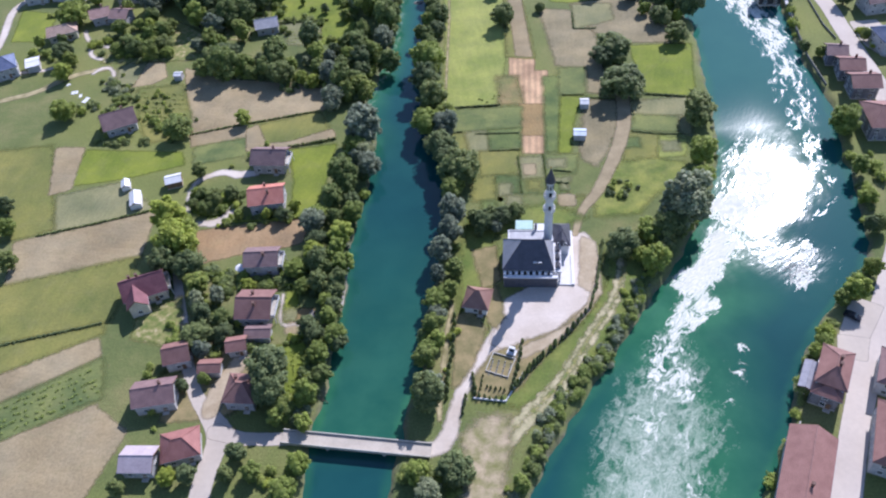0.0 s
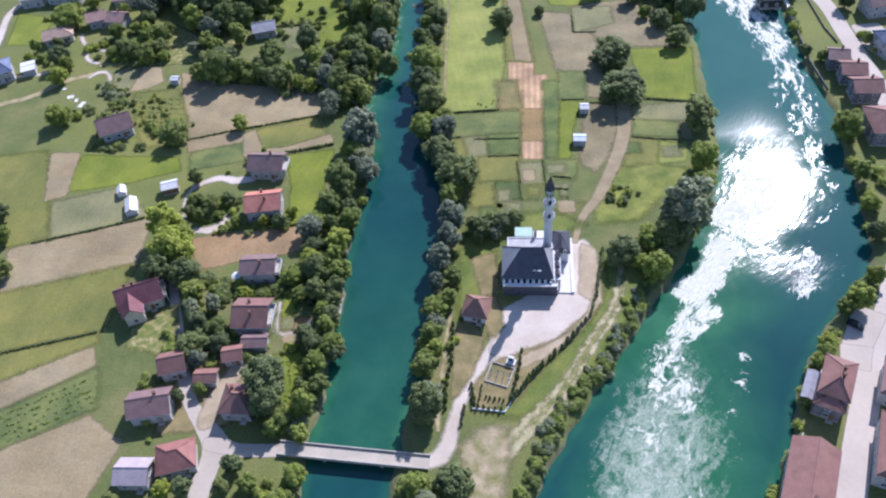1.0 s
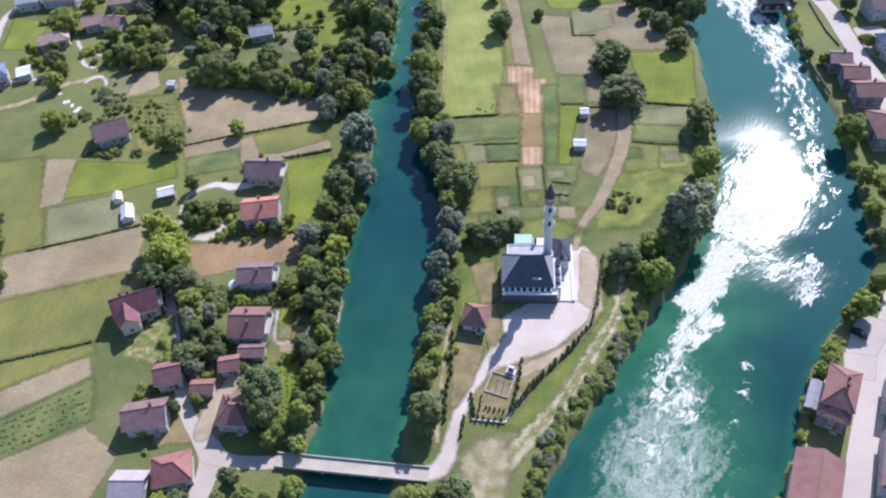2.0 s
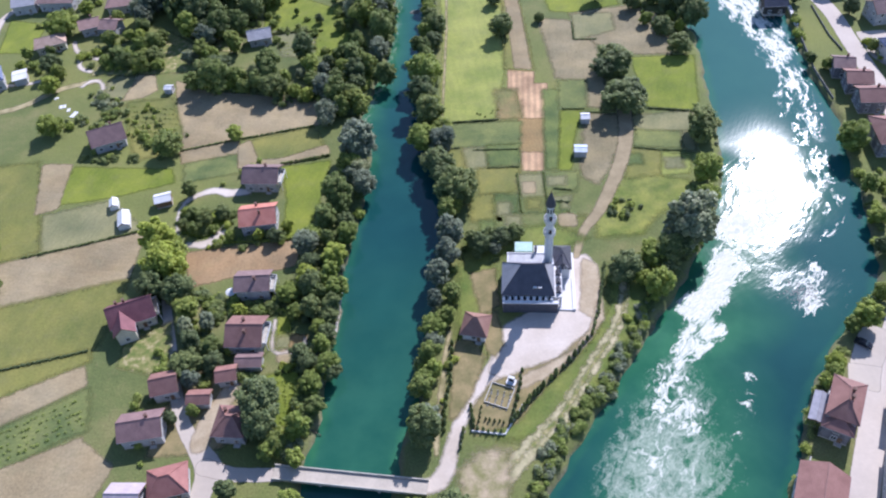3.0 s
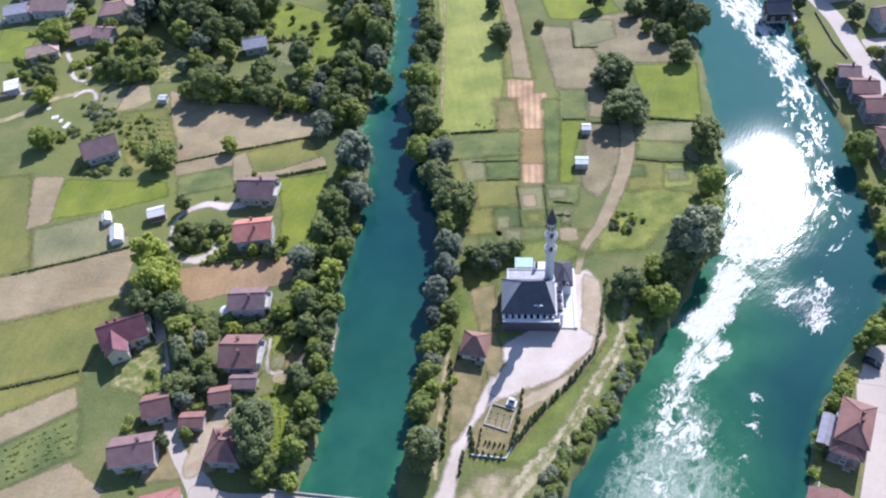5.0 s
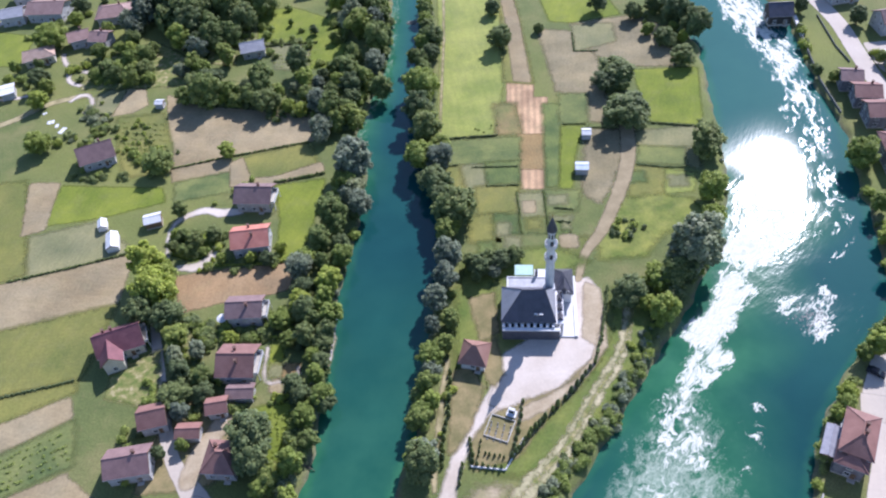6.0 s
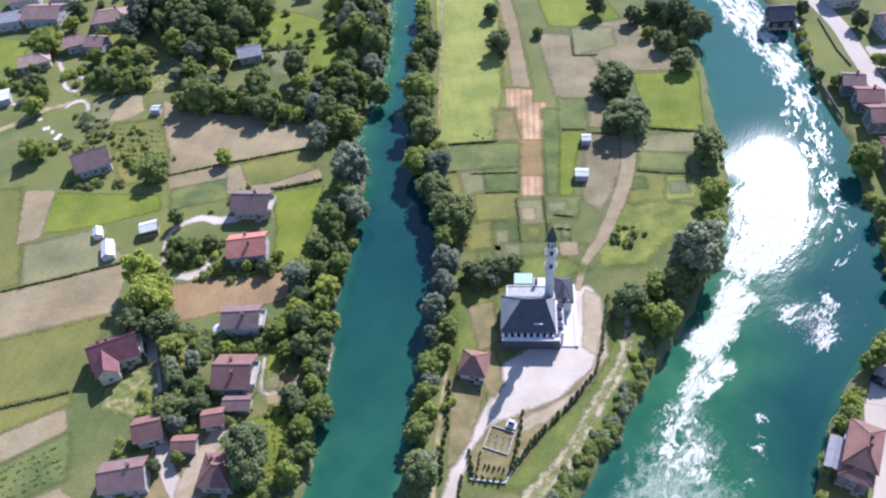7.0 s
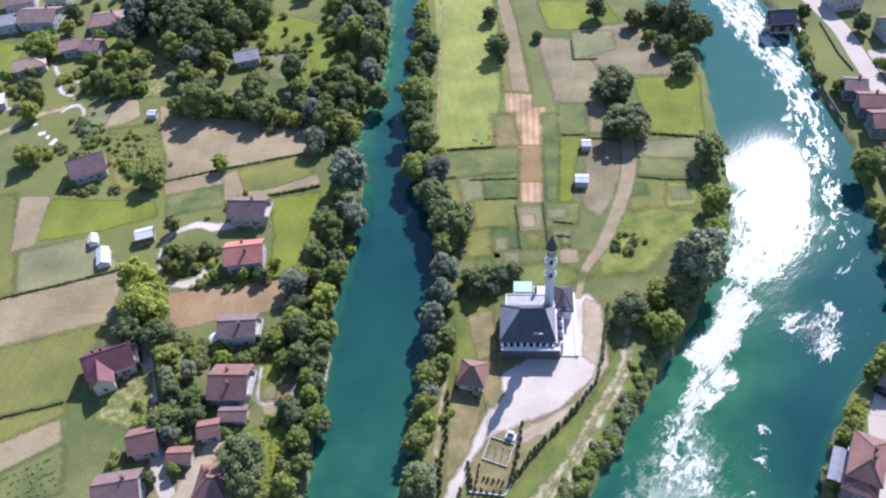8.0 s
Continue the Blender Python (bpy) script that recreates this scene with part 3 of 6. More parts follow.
patch("field", [(-138, 166.5), (-96, 176), (-96.7, 157), (-134.5, 149)], SOIL_GREY, "wide bare grey-brown field", "field")
patch("field", [(-131, 186.5), (-111.5, 191), (-97, 177.5), (-127, 169.5)], STUBBLE, "grey-green stubble field beside white sheds", "field")
patch("meadow", [(-137, 148), (-97, 156.5), (-99.6, 132.5), (-129, 127)], PASTURE, "olive-green meadow behind the maroon house", "field")
patch("meadow", [(-128.5, 126), (-101, 131.5), (-100.5, 128.5), (-126, 117)], PASTURE, "green meadow strip under a field edge", "field")
patch("field", [(-126, 115.5), (-101, 126.5), (-99, 121), (-122, 108)], SOIL_GREY, "dry soil strip beside a green meadow", "field")
patch("meadow", [(-122, 107), (-98, 119.5), (-95, 108), (-117, 97)], CROP_ACROSS, "striped green crop beside the village", "field")
patch("field", [(-117, 96), (-96, 105), (-86, 97), (-92, 80), (-112, 78)], SOIL_GREY, "bare dry field at the edge of the village", "field")
patch("meadow", [(-175, 212), (-141.5, 213.4), (-128, 171), (-142.7, 167), (-165, 172)], PASTURE, "wide olive-green pasture", "field")
patch("meadow", [(-128, 210), (-93.5, 205), (-91, 198), (-110, 193), (-130, 191)], LAWN, "green meadow in front of a house", "field")
patch("field", [(-139, 212), (-129.5, 211), (-128, 190), (-134, 188)], SOIL_GREY, "narrow dry garden plot", "field")
patch("garden_plot", [(-112, 232), (-96, 228), (-93, 216), (-108, 220)], CROP, "vegetable garden with green rows", "field")
patch("garden_plot", [(-129.5, 259), (-123, 264), (-118.5, 263), (-121, 246), (-126.5, 245)], STUBBLE, "fenced dry garden plot with pale ground", "field")
patch("garden_plot", [(-118, 263), (-112, 261), (-109, 251.5), (-113, 248), (-120, 246.5)], SOIL_GREY, "bare pale garden plot under the wood", "field")
patch("meadow", [(-118, 244.5), (-102, 245), (-94, 224), (-96, 214), (-107, 211.6), (-113, 226)], PASTURE, "green orchard grass with young rows", "field")
patch("lawn", [(-53, 120), (-43.5, 121), (-41, 116), (-42.5, 105), (-50, 105.5), (-53.8, 114)], LAWN, "bright green garden lawn above the channel", "lawn")
patch("meadow", [(-100, 262), (-96, 275), (-106, 276), (-110, 266)], WORN, "pale trodden clearing in the wood", "field")
patch("lawn", [(-84, 182), (-73, 184), (-70, 176), (-76, 171), (-84, 174)], LAWN, "garden lawn under fruit trees", "lawn")
patch("garden_plot", [(-50.4, 141.6), (-47.4, 140.7), (-46, 131.8), (-42.6, 131), (-43, 127.5), (-50, 128.3)], LAWN, "narrow lawn strip behind a house", "field")
patch("meadow", [(-75, 312), (-72.7, 287.5), (-51.3, 283.5), (-50, 266), (-38, 263), (-37, 289), (-46, 302), (-60, 312)], LAWN, "sunny clearing of light green grass", "field")
patch("garden_plot", [(-68, 286), (-51.5, 282.6), (-52.5, 266), (-63, 268)], STUBBLE, "garden with pale rows beside a small house", "field")
patch("lawn", [(-186, 312), (-168, 306), (-168, 284), (-182, 286)], LAWN, "green lawn with white garden tables", "lawn")
patch("meadow", [(0, 345), (26, 340), (24.2, 289.5), (21.7, 248), (16, 218.8), (-3.4, 218.9), (-1, 260)], MEADOW, "long mown light-green meadow", "field")
patch("field", [(22.7, 247.3), (32, 244.9), (31.2, 237.6), (35.9, 237), (33.3, 216.7), (25, 217.8), (24.5, 233.1), (21.6, 235.3)], SOIL_PALE, "freshly dug pale orange soil", "field")
patch("field", [(17.5, 235), (24, 234), (24.5, 218), (17.3, 218.8)], SOIL_FADED, "half overgrown tan soil plot beside a meadow", "field")
patch("field", [(24, 217.4), (33.3, 216.4), (30.7, 200.2), (22.3, 201)], SOIL_TAN, "brown tilled soil plot", "field")
patch("field", [(22.6, 200.4), (30.1, 199.5), (29, 190.7), (21.7, 191.5)], SOIL_PALE, "pale orange dug plot", "field")
patch("field", [(22, 248), (31.5, 246), (31, 290), (28, 340), (24, 340), (25, 290)], PASTURE, "narrow grassy strip between meadows", "field")
patch("field", [(25.6, 248), (30.8, 246.6), (30.8, 290), (28, 340), (25, 340), (26.4, 290)], SOIL_GREY, "narrow tilled strip between meadows", "field")
patch("garden_plot", [(-2.8, 217.5), (23.8, 216), (22.6, 205.2), (-2.5, 205)], CROP_ACROSS, "grey-green vegetable plot", "field")
patch("garden_plot", [(3.5, 204), (11.3, 204), (11, 194.4), (4.5, 192.7)], STUBBLE, "dry grassy garden plot", "field")
patch("garden_plot", [(12, 204.8), (22.2, 204.3), (21.2, 194), (12, 194.3)], CROP, "dark green vegetable plot", "field")
patch("garden_plot", [(8, 193.5), (21.3, 193.2), (20.2, 182.4), (8, 182)], PASTURE, "olive green garden plot", "field")
patch("garden_plot", [(34.2, 233), (39.8, 232), (33.3, 191.5), (30, 192)], CROP, "narrow dark green garden strip", "field")
patch("garden_plot", [(-2, 204), (3, 204), (4, 193), (-1, 194)], PASTURE, "grassy plot beside the bank trees", "field")
patch("field", [(38, 280), (50.3, 276.7), (56.5, 259), (55, 220), (48, 222), (43.6, 237.8), (39.8, 240.2)], PLOUGH, "greyish-brown ploughed strip", "field")
patch("field", [(51, 282), (75, 284.5), (86, 274), (82.5, 249.5), (68, 251.5), (57, 260)], PLOUGH, "bare brown field near the river", "field")
patch("garden_plot", [(51.5, 281), (66, 280), (65, 268), (50, 264)], STUBBLE, "grey-green plot inside a bare field", "field")
patch("meadow", [(41, 306.3), (67.7, 302.5), (71, 286), (51, 283), (43, 285)], LAWN, "light green grass field", "field")
patch("meadow", [(67.7, 249), (91, 247.6), (84.2, 215), (67.6, 219.3)], LAWN, "bright lime-green grass field", "field")
patch("garden_plot", [(61.5, 214.5), (81, 215), (79.6, 205), (61.8, 207.5)], STUBBLE, "pale green garden plot below a grass field", "field")
patch("garden_plot", [(61.8, 207), (76, 204.3), (74.5, 197), (59.4, 199.6)], CROP_ACROSS, "dark green band of vegetables", "field")
patch("garden_plot", [(76.3, 204.3), (79.8, 204.3), (77.8, 195), (74.8, 196.8)], STUBBLE, "small dry garden bed", "field")
patch("garden_plot", [(58, 198), (67, 195.5), (64, 184.3), (53.6, 183.8)], PASTURE, "olive garden plot beside the lane", "field")
patch("garden_plot", [(67.4, 195.4), (76, 193), (73.5, 184.6), (64.6, 184.3)], MEADOW, "light green garden plot", "field")
patch("garden_plot", [(40.2, 237.5), (49.2, 237), (47, 221), (38.6, 221.6)], CROP_ACROSS, "blue-green vegetable plot", "field")
patch("lawn", [(38.2, 220.6), (45.6, 219.8), (40.5, 204), (37.6, 189.6), (33.6, 190)], LAWN, "lime-green grass strip beside sheds", "lawn")
patch("field", [(46.6, 217.5), (56.8, 215.8), (54.6, 202.5), (49.2, 190), (44.5, 183), (40.6, 188)], PLOUGH, "dry grey-brown plot beside a lane", "field")
patch("garden_plot", [(21, 189), (28.8, 188.8), (27.4, 178.8), (20.6, 178.8)], STUBBLE, "garden bed with pale edges", "field")
patch("garden_plot", [(29.4, 190), (39.6, 188.8), (37.2, 180.7), (28.3, 180.9)], CROP_ACROSS, "garden bed with green rows", "field")
patch("garden_plot", [(12.3, 181), (19.8, 180), (19, 172.9), (11.8, 173)], CROP, "dark green garden bed", "field")
patch("garden_plot", [(13.5, 177.4), (16.5, 177.1), (16, 172.6), (13.1, 172.9)], STUBBLE, "small dry garden bed", "field")
patch("garden_plot", [(20.2, 178.4), (27.4, 178.2), (27, 172.6), (19.9, 172.8)], CROP_ACROSS, "green garden bed", "field")
patch("garden_plot", [(30, 178), (35, 178), (33.7, 173), (29.6, 173.3)], STUBBLE, "small pale garden bed", "field")
patch("garden_plot", [(33, 169.5), (38.4, 169), (36.4, 162), (32.2, 163)], PASTURE, "small grassy bed by the track", "field")
patch("garden_plot", [(29.5, 172.4), (33.2, 172), (32.4, 167.4), (28.8, 167.3)], CROP, "small dark green bed", "field")
patch("garden_plot", [(5.5, 181), (11.5, 181), (11, 170), (5, 171)], PASTURE, "olive grass by the bank trees", "field")
patch("meadow", [(45, 174), (52, 184), (62.6, 185), (72.5, 181.5), (75, 172), (60, 168), (54, 160.5), (41, 160), (41, 167)], ROUGHGRASS, "yellow-green rough meadow beside the track", "field")
for bx, by, bw, bd, soil in ((-47.6, 130.6, 3.4, 3.6, STUBBLE), (-43.8, 130.2, 3.4, 3.6, SOIL_TAN), (-46.8, 125.8, 3.2, 3.4, SOIL_GREY), (-43.2, 125.6, 3.0, 3.4, CROP), (17.2, 168.6, 3.6, 5.0, STUBBLE), (23.6, 183.4, 3.0, 4.6, SOIL_GREY), (24.2, 176, 3.0, 3.6, PASTURE), (32.4, 185.4, 4.6, 3.2, STUBBLE), (33.4, 168.2, 4.2, 4.6, SOIL_GREY), (30.2, 174, 3.0, 4.0, CROP), (9.4, 168, 3.6, 4.4, CROP), (70, 190, 4.6, 4.4, STUBBLE), (58, 193, 4.4, 4.4, CROP)):
    patch("garden_bed", [(bx - bw / 2, by + bd / 2), (bx + bw / 2, by + bd / 2 - 0.3), (bx + bw / 2 - 0.3, by - bd / 2), (bx - bw / 2 - 0.3, by - bd / 2 + 0.3)], soil, "small dug garden bed with loose edges", "garden bed")

# ---- roads, paths and yards ----
DRY = ragged(surface("dry_olive_earth", (0.165, 0.150, 0.058), (0.315, 0.245, 0.118), 0.22, 0.95, 0.4, 7, space="World"), 1.8, 0.7)
TRACK = ragged(surface("pinkish_earth_track", (0.255, 0.205, 0.115), (0.375, 0.300, 0.180), 0.25, 0.95, 0.3, 9, space="World"), 0.8, 0.4)
PALETRACK = ragged(surface("pale_dry_grass_track", (0.27, 0.265, 0.12), (0.52, 0.45, 0.28), 0.35, 0.95, 0.3, 6, space="World"), 2.2, 0.5)
DUSTYGRASS = ragged(surface("dusty_earth_with_grass", (0.185, 0.185, 0.062), (0.46, 0.365, 0.245), 0.3, 0.95, 0.3, 6, space="World"), 3.0, 1.4)
DUSTY = ragged(surface("dusty_gravel", (0.34, 0.265, 0.165), (0.50, 0.415, 0.290), 0.2, 0.95, 0.3, 9, space="World"), 1.2, 0.5)
way("road", [(88, 30), (72, 54), (79.8, 69.6), (86.6, 83), (93, 94.5), (102.5, 110.3), (112, 125), (128, 152), (141, 182), (146, 211), (147, 230), (147.6, 250), (148, 271), (143, 300), (132, 345), (120, 400)][1:], 6.4, ROADTOP, "pale sun-bleached asphalt road along the river", "road")
patch("paved_lot", [(94, 112), (99.8, 120.8), (103, 124), (109, 120), (101, 110)], ASPHALT, "pale paved lot beside the road", "parking lot")
patch("paved_lot", [(91.5, 106), (94, 112.5), (101.5, 110.5), (98, 103.5)], ASPHALT, "pale paved strip beside a house", "parking lot")
patch("paved_lot", [(151.5, 254), (162, 254), (164, 236), (155, 229), (151, 238)], ASPHALT, "pale paved forecourt beside the road", "parking lot")
patch("yard", [(-78, 99), (-70, 99), (-60, 100), (-53, 108), (-58, 122), (-66, 125), (-74, 122)], DRY, "dusty trodden ground between the houses", "yard")
way("village_road", [(-62, 60), (-64, 79), (-62.5, 90), (-62, 95), (-66, 101), (-70, 106.6), (-74.3, 117.3), (-79, 133), (-84, 150)], [5.0, 5.0, 5.2, 6.5, 4.5, 3.6, 3.4, 3.0, 2.4], ASPHALT, "pale narrow village road", "road")
way("village_lane", [(-59.5, 118), (-61.5, 113), (-64, 107.5), (-65.5, 101.5)], [4, 4.8, 5, 4.4], DUSTY, "dusty lane between houses", "path")
patch("yard", [(-92, 133), (-80, 140), (-76.6, 121), (-92, 126)], WORN, "dusty yard with patchy grass", "yard")
way("bridge_approach", [(-63, 95.5), (-56, 93.2), (-44, 92.3)], [4.5, 3.6, 3.4], ASPHALT, "pale paved approach to the bridge", "road")
way("access_road", [(-15, 87.6), (-9.5, 87.2), (-6.2, 90), (-4.4, 96.5), (-1.5, 104), (2.4, 110.5), (7, 116), (10, 120)], [3.4, 3.6, 4.2, 3.2, 3.0, 3.6, 5.5, 6.5], GRAVEL, "pale gravel access road to the mosque", "road")
patch("gravel_yard", [(5.5, 116.5), (8.4, 123.5), (11, 131), (20, 136), (28, 154), (36.5, 154), (38.6, 149.8), (38.4, 141), (34.7, 129.3), (28.3, 122.3), (19.7, 117.5), (10.6, 113.8)], GRAVEL, "pale gravel yard in front of the mosque", "yard")
way("field_track", [(60, 222), (59, 213), (57.4, 203.8), (53.7, 192.7), (49, 182.4), (43.6, 172), (39.4, 166.3), (36.1, 161.3), (33.5, 153.5)], [4.8, 4.8, 4.6, 4.4, 4.0, 3.6, 3.0, 2.4, 1.8], TRACK, "brown dirt track between garden plots", "path")
FRESHGRASS = ragged(rows_field("fresh_bank_grass", (0.098, 0.148, 0.024), (0.190, 0.212, 0.046), 40, 2.4, 0.1, 0.02), 2.6, 1.6)
patch("verge", [(4, 99), (10, 97), (21, 97), (33, 111), (43, 124), (50, 134), (52, 146), (45, 152), (41, 146), (40, 137), (34, 126), (26, 117.5), (15, 108)], FRESHGRASS, "fresh green grass between the yard and the river", "grass")
patch("verge", [(-2, 126), (-0.5, 150), (3, 165), (28, 167), (38, 160), (30, 157), (10, 155), (9.5, 146), (5, 134), (2, 120)], FRESHGRASS, "green grass beside the mosque", "grass")
way("river_track", [(47.5, 152), (44.7, 140.4), (40.2, 128.6), (31.3, 116.1), (22.2, 103), (12.9, 94.1), (5.4, 85.7), (1.5, 74), (0, 60)], [1.2, 1.8, 2.4, 2.4, 3.2, 4.2, 5.5, 5.6, 4.0], WORN, "worn grassy track along the river", "path")
way("wheel_track", [(46.6, 149), (44.2, 140.4), (39.6, 128.8), (30.6, 116.6), (21.4, 103.8), (12.2, 95), (4.8, 86.4), (1, 75)], [0.8, 1.2, 1.2, 1.0, 1.2, 1.6, 2.0, 2.0], PALETRACK, "pale worn wheel track in the grass", "path")
way("wheel_track", [(45.4, 139), (41.2, 128), (32.4, 115.4), (23.2, 102.2), (13.9, 93.2), (6.4, 85), (3, 75)], [0.6, 0.8, 1.0, 1.2, 1.8, 2.0, 2.0], PALETRACK, "pale worn wheel track in the grass", "path")
patch("bare_ground", [(-3, 90), (2, 95), (9, 95), (8, 84), (5, 72), (-3, 72)], DUSTYGRASS, "dry worn grass beside the bridge road", "ground")
patch("grave_ground", [(1, 99.5), (0.3, 106), (6, 113.5), (14, 116.5), (24, 119.5), (33, 127.5), (34.2, 126.6), (27.6, 118.8), (19.3, 111.2), (11.5, 101.5)], DRY, "dry brown earth round the graves", "ground")
patch("dry_ground", [(-2.5, 127), (2, 127.5), (5.4, 121.5), (1.5, 111), (-2.8, 104), (-4.6, 104), (-3.6, 116)], DRY, "dry earth between the path and the road", "ground")
way("meadow_path", [(-2.5, 219), (-1.8, 230), (0.2, 262), (1.5, 285), (3, 330)], 0.8, DIRT, "pale trodden path along a meadow", "path")
way("bank_path", [(-3.5, 130), (-5, 122), (-6.3, 112), (-7.8, 102), (-8, 95)], [0.9, 1.2, 1.4, 1.4, 1.0], DIRT, "narrow dusty footpath by the channel", "path")
patch("yard", [(3, 150), (10, 151), (10.5, 138), (5, 135)], DRY, "dry worn ground beside the mosque", "yard")
patch("yard", [(31.5, 134), (35, 153), (38.8, 150), (38.5, 141), (35, 131)], DUSTY, "dusty pinkish strip of the yard", "yard")
patch("yard", [(4, 134), (9.5, 136), (10.5, 124.5), (8, 121), (5.5, 124)], DRY, "worn ground between the hut and the mosque", "yard")
patch("yard", [(33, 128), (38.2, 140), (37.5, 131), (31, 122.5), (20, 113.8), (12, 110.5), (13, 114.5), (20, 117.3), (28.5, 122)], DUSTY, "dry worn strip along the gravel yard", "yard")
way("garden_path", [(-84.8, 173), (-86.4, 178.7), (-86.3, 185.7), (-84.4, 189.5), (-78, 192.7), (-71.5, 191), (-66, 191)], [0.6, 0.8, 1.1, 2.0, 2.6, 3.4, 2.6], GRAVEL, "pale garden drive curving to a house", "path")
way("garden_path", [(-81, 169.4), (-76.5, 168.8), (-73, 170.8), (-71, 176)], [2.0, 3.2, 3.2, 1.8], GRAVEL, "pale garden drive in front of a house", "path")
way("far_path", [(-185, 238), (-171, 243.5), (-159, 247.5), (-146.5, 257), (-134, 260.4)], 3.0, DIRT, "pale dirt path between meadows", "path")
way("far_road", [(-186, 272), (-187, 290), (-190, 312), (-184, 323), (-170, 335)], 3.2, GRAVEL, "pale road among far houses", "road")
way("garden_path", [(-34.6, 150), (-34.2, 145), (-33.4, 138), (-34.4, 131)], [0.7, 1.0, 0.9, 0.5], DUSTY, "pale worn path along the channel bank", "path")
way("garden_path", [(-51, 138), (-50.6, 128), (-46.5, 127), (-42.5, 127.2), (-42.3, 131)], 0.6, GRAVEL, "pale edging path round a garden strip", "path")
way("garden_path", [(-139, 257.5), (-136.5, 260.5), (-133, 260), (-130.2, 255), (-131.5, 250)], 1.5, GRAVEL, "curved pale path in a garden", "path")
way("far_path", [(-112, 273), (-105, 272.6), (-101.5, 268), (-97.5, 262.5)], [1.6, 2.6, 2.2, 1.2], GRAVEL, "pale path crossing the wood", "path")
way("far_path", [(-151.5, 290), (-149, 284), (-144, 279), (-135, 274.6)], 1.7, GRAVEL, "curved pale path beside far houses", "path")
way("far_path", [(-146, 279), (-143, 270), (-134, 266.5), (-127, 270)], 1.6, GRAVEL, "curved pale path to a house", "path")
way("far_path", [(-170, 262), (-160, 262.5), (-150, 268)], 1.6, GRAVEL, "pale drive between trees", "path")


# ---- plants ----
def leaves(r, lobes, count, size):
    """Many small bent leaf clumps spread over the skins of round lobes, thinner below."""
    vs, fs = [], []
    total = sum(l[3] ** 2 for l in lobes)
    for cx, cy, cz, rad, squash in lobes:
        n = int(count * rad * rad / total)
        d = r.normal(size=(n, 3))
        d /= np.linalg.norm(d, axis=1)[:, None]
        d[:, 2] = np.where((d[:, 2] < -0.35) & (r.rand(n) < 0.6), -d[:, 2], d[:, 2])
        reach = rad * (0.72 + 0.5 * r.rand(n))
        p = np.c_[cx + d[:, 0] * reach, cy + d[:, 1] * reach, cz + d[:, 2] * reach * squash]
        nrm = 0.85 * d + (0, 0, 0.5) + 0.4 * r.normal(size=(n, 3))
        nrm /= np.linalg.norm(nrm, axis=1)[:, None]
        u = np.cross(nrm, r.normal(size=(n, 3)))
        u /= np.linalg.norm(u, axis=1)[:, None]
        w = np.cross(nrm, u)
        s = (size * (0.6 + 0.8 * r.rand(n)))[:, None]
        fold = nrm * s * 0.35
        for k in range(n):
            b = len(vs)
            vs += [tuple(p[k] - u[k] * s[k] - fold[k]), tuple(p[k] - w[k] * s[k] * 0.75), tuple(p[k] + u[k] * s[k] - fold[k]), tuple(p[k] + w[k] * s[k] * 0.75)]
            fs += [(b, b + 1, b + 3), (b + 1, b + 2, b + 3)]
    return vs, fs


def core(r, lobes, shrink=0.74):
    """The dense inside of a crown: uneven lumps, which the leaves cover."""
    g = Geo()
    for cx, cy, cz, rad, squash in lobes:
        bm = bmesh.new()
        bmesh.ops.create_icosphere(bm, subdivisions=2 if rad > 1.3 else 1, radius=rad * shrink)
        for v in bm.verts:
            v.co *= 1 + 0.16 * r.normal()
            v.co.z *= squash
        g.put([(v.co.x + cx, v.co.y + cy, v.co.z + cz) for v in bm.verts], [tuple(v.index for v in f.verts) for f in bm.faces])
        bm.free()
    return g


def make_tree(kind, seed, tall=1.0, spread=1.0, count=3400):
    """A tree ten metres high at the origin: tapered trunk, limbs, crown."""
    r = np.random.RandomState(seed)
    names = {"m": ("tree", "mid-green broadleaf tree with an uneven crown", "tree"), "d": ("tree", "dark green broadleaf tree with a dense crown", "tree"), "l": ("tree", "light green broadleaf tree with a loose sunny crown", "tree"), "y": ("tree", "yellow-green broadleaf tree with a round sunny crown", "tree"), "w": ("willow_tree", "silvery grey-green willow with an airy crown", "tree")}
    name, label, cat = names[kind]
    top = thing(name, label, cat, (0, 0, -400))
    trunk = Geo()
    trunk.tube((0, 0, -0.3), (0.1, 0.05, 2.2), 0.32, 0.24, 8).tube((0.1, 0.05, 2.2), (0.2, -0.1, 5.5), 0.24, 0.1, 7)
    lobes = [(0.3 * r.normal(), 0.3 * r.normal(), 4.9 * tall, 2.3 * spread, 1.45 * tall), (0.9 * r.normal(), 0.9 * r.normal(), 3.6 * tall, 2.2 * spread, 1.0), (1.0 * r.normal(), 1.0 * r.normal(), 6.0 * tall, 1.7 * spread, 1.2)]
    for i in range(38):
        a, e = 2.4 * i + r.uniform(-0.4, 0.4), math.asin(-0.93 + 1.9 * (i + 0.5) / 38)
        q, h = 2.5 * spread * math.cos(e) * r.uniform(0.75, 1.38), (4.9 + 3.7 * math.sin(e) * r.uniform(0.85, 1.12)) * tall
        lobes.append((q * math.cos(a), q * math.sin(a), h, r.uniform(0.4, 1.15) * spread, r.uniform(0.85, 1.25)))
        if i % 8 == 0:
            trunk.tube((0.1, 0.05, 2.0 + 0.1 * i), (q * 0.8 * math.cos(a), q * 0.8 * math.sin(a), h - 0.3), 0.13, 0.05, 5)
    crown = core(r, lobes)
    crown.put(*leaves(r, lobes, count, 0.3))
    part("trunk", trunk, BARK, top)
    part("crown", crown, LEAF[kind], top)
    return top


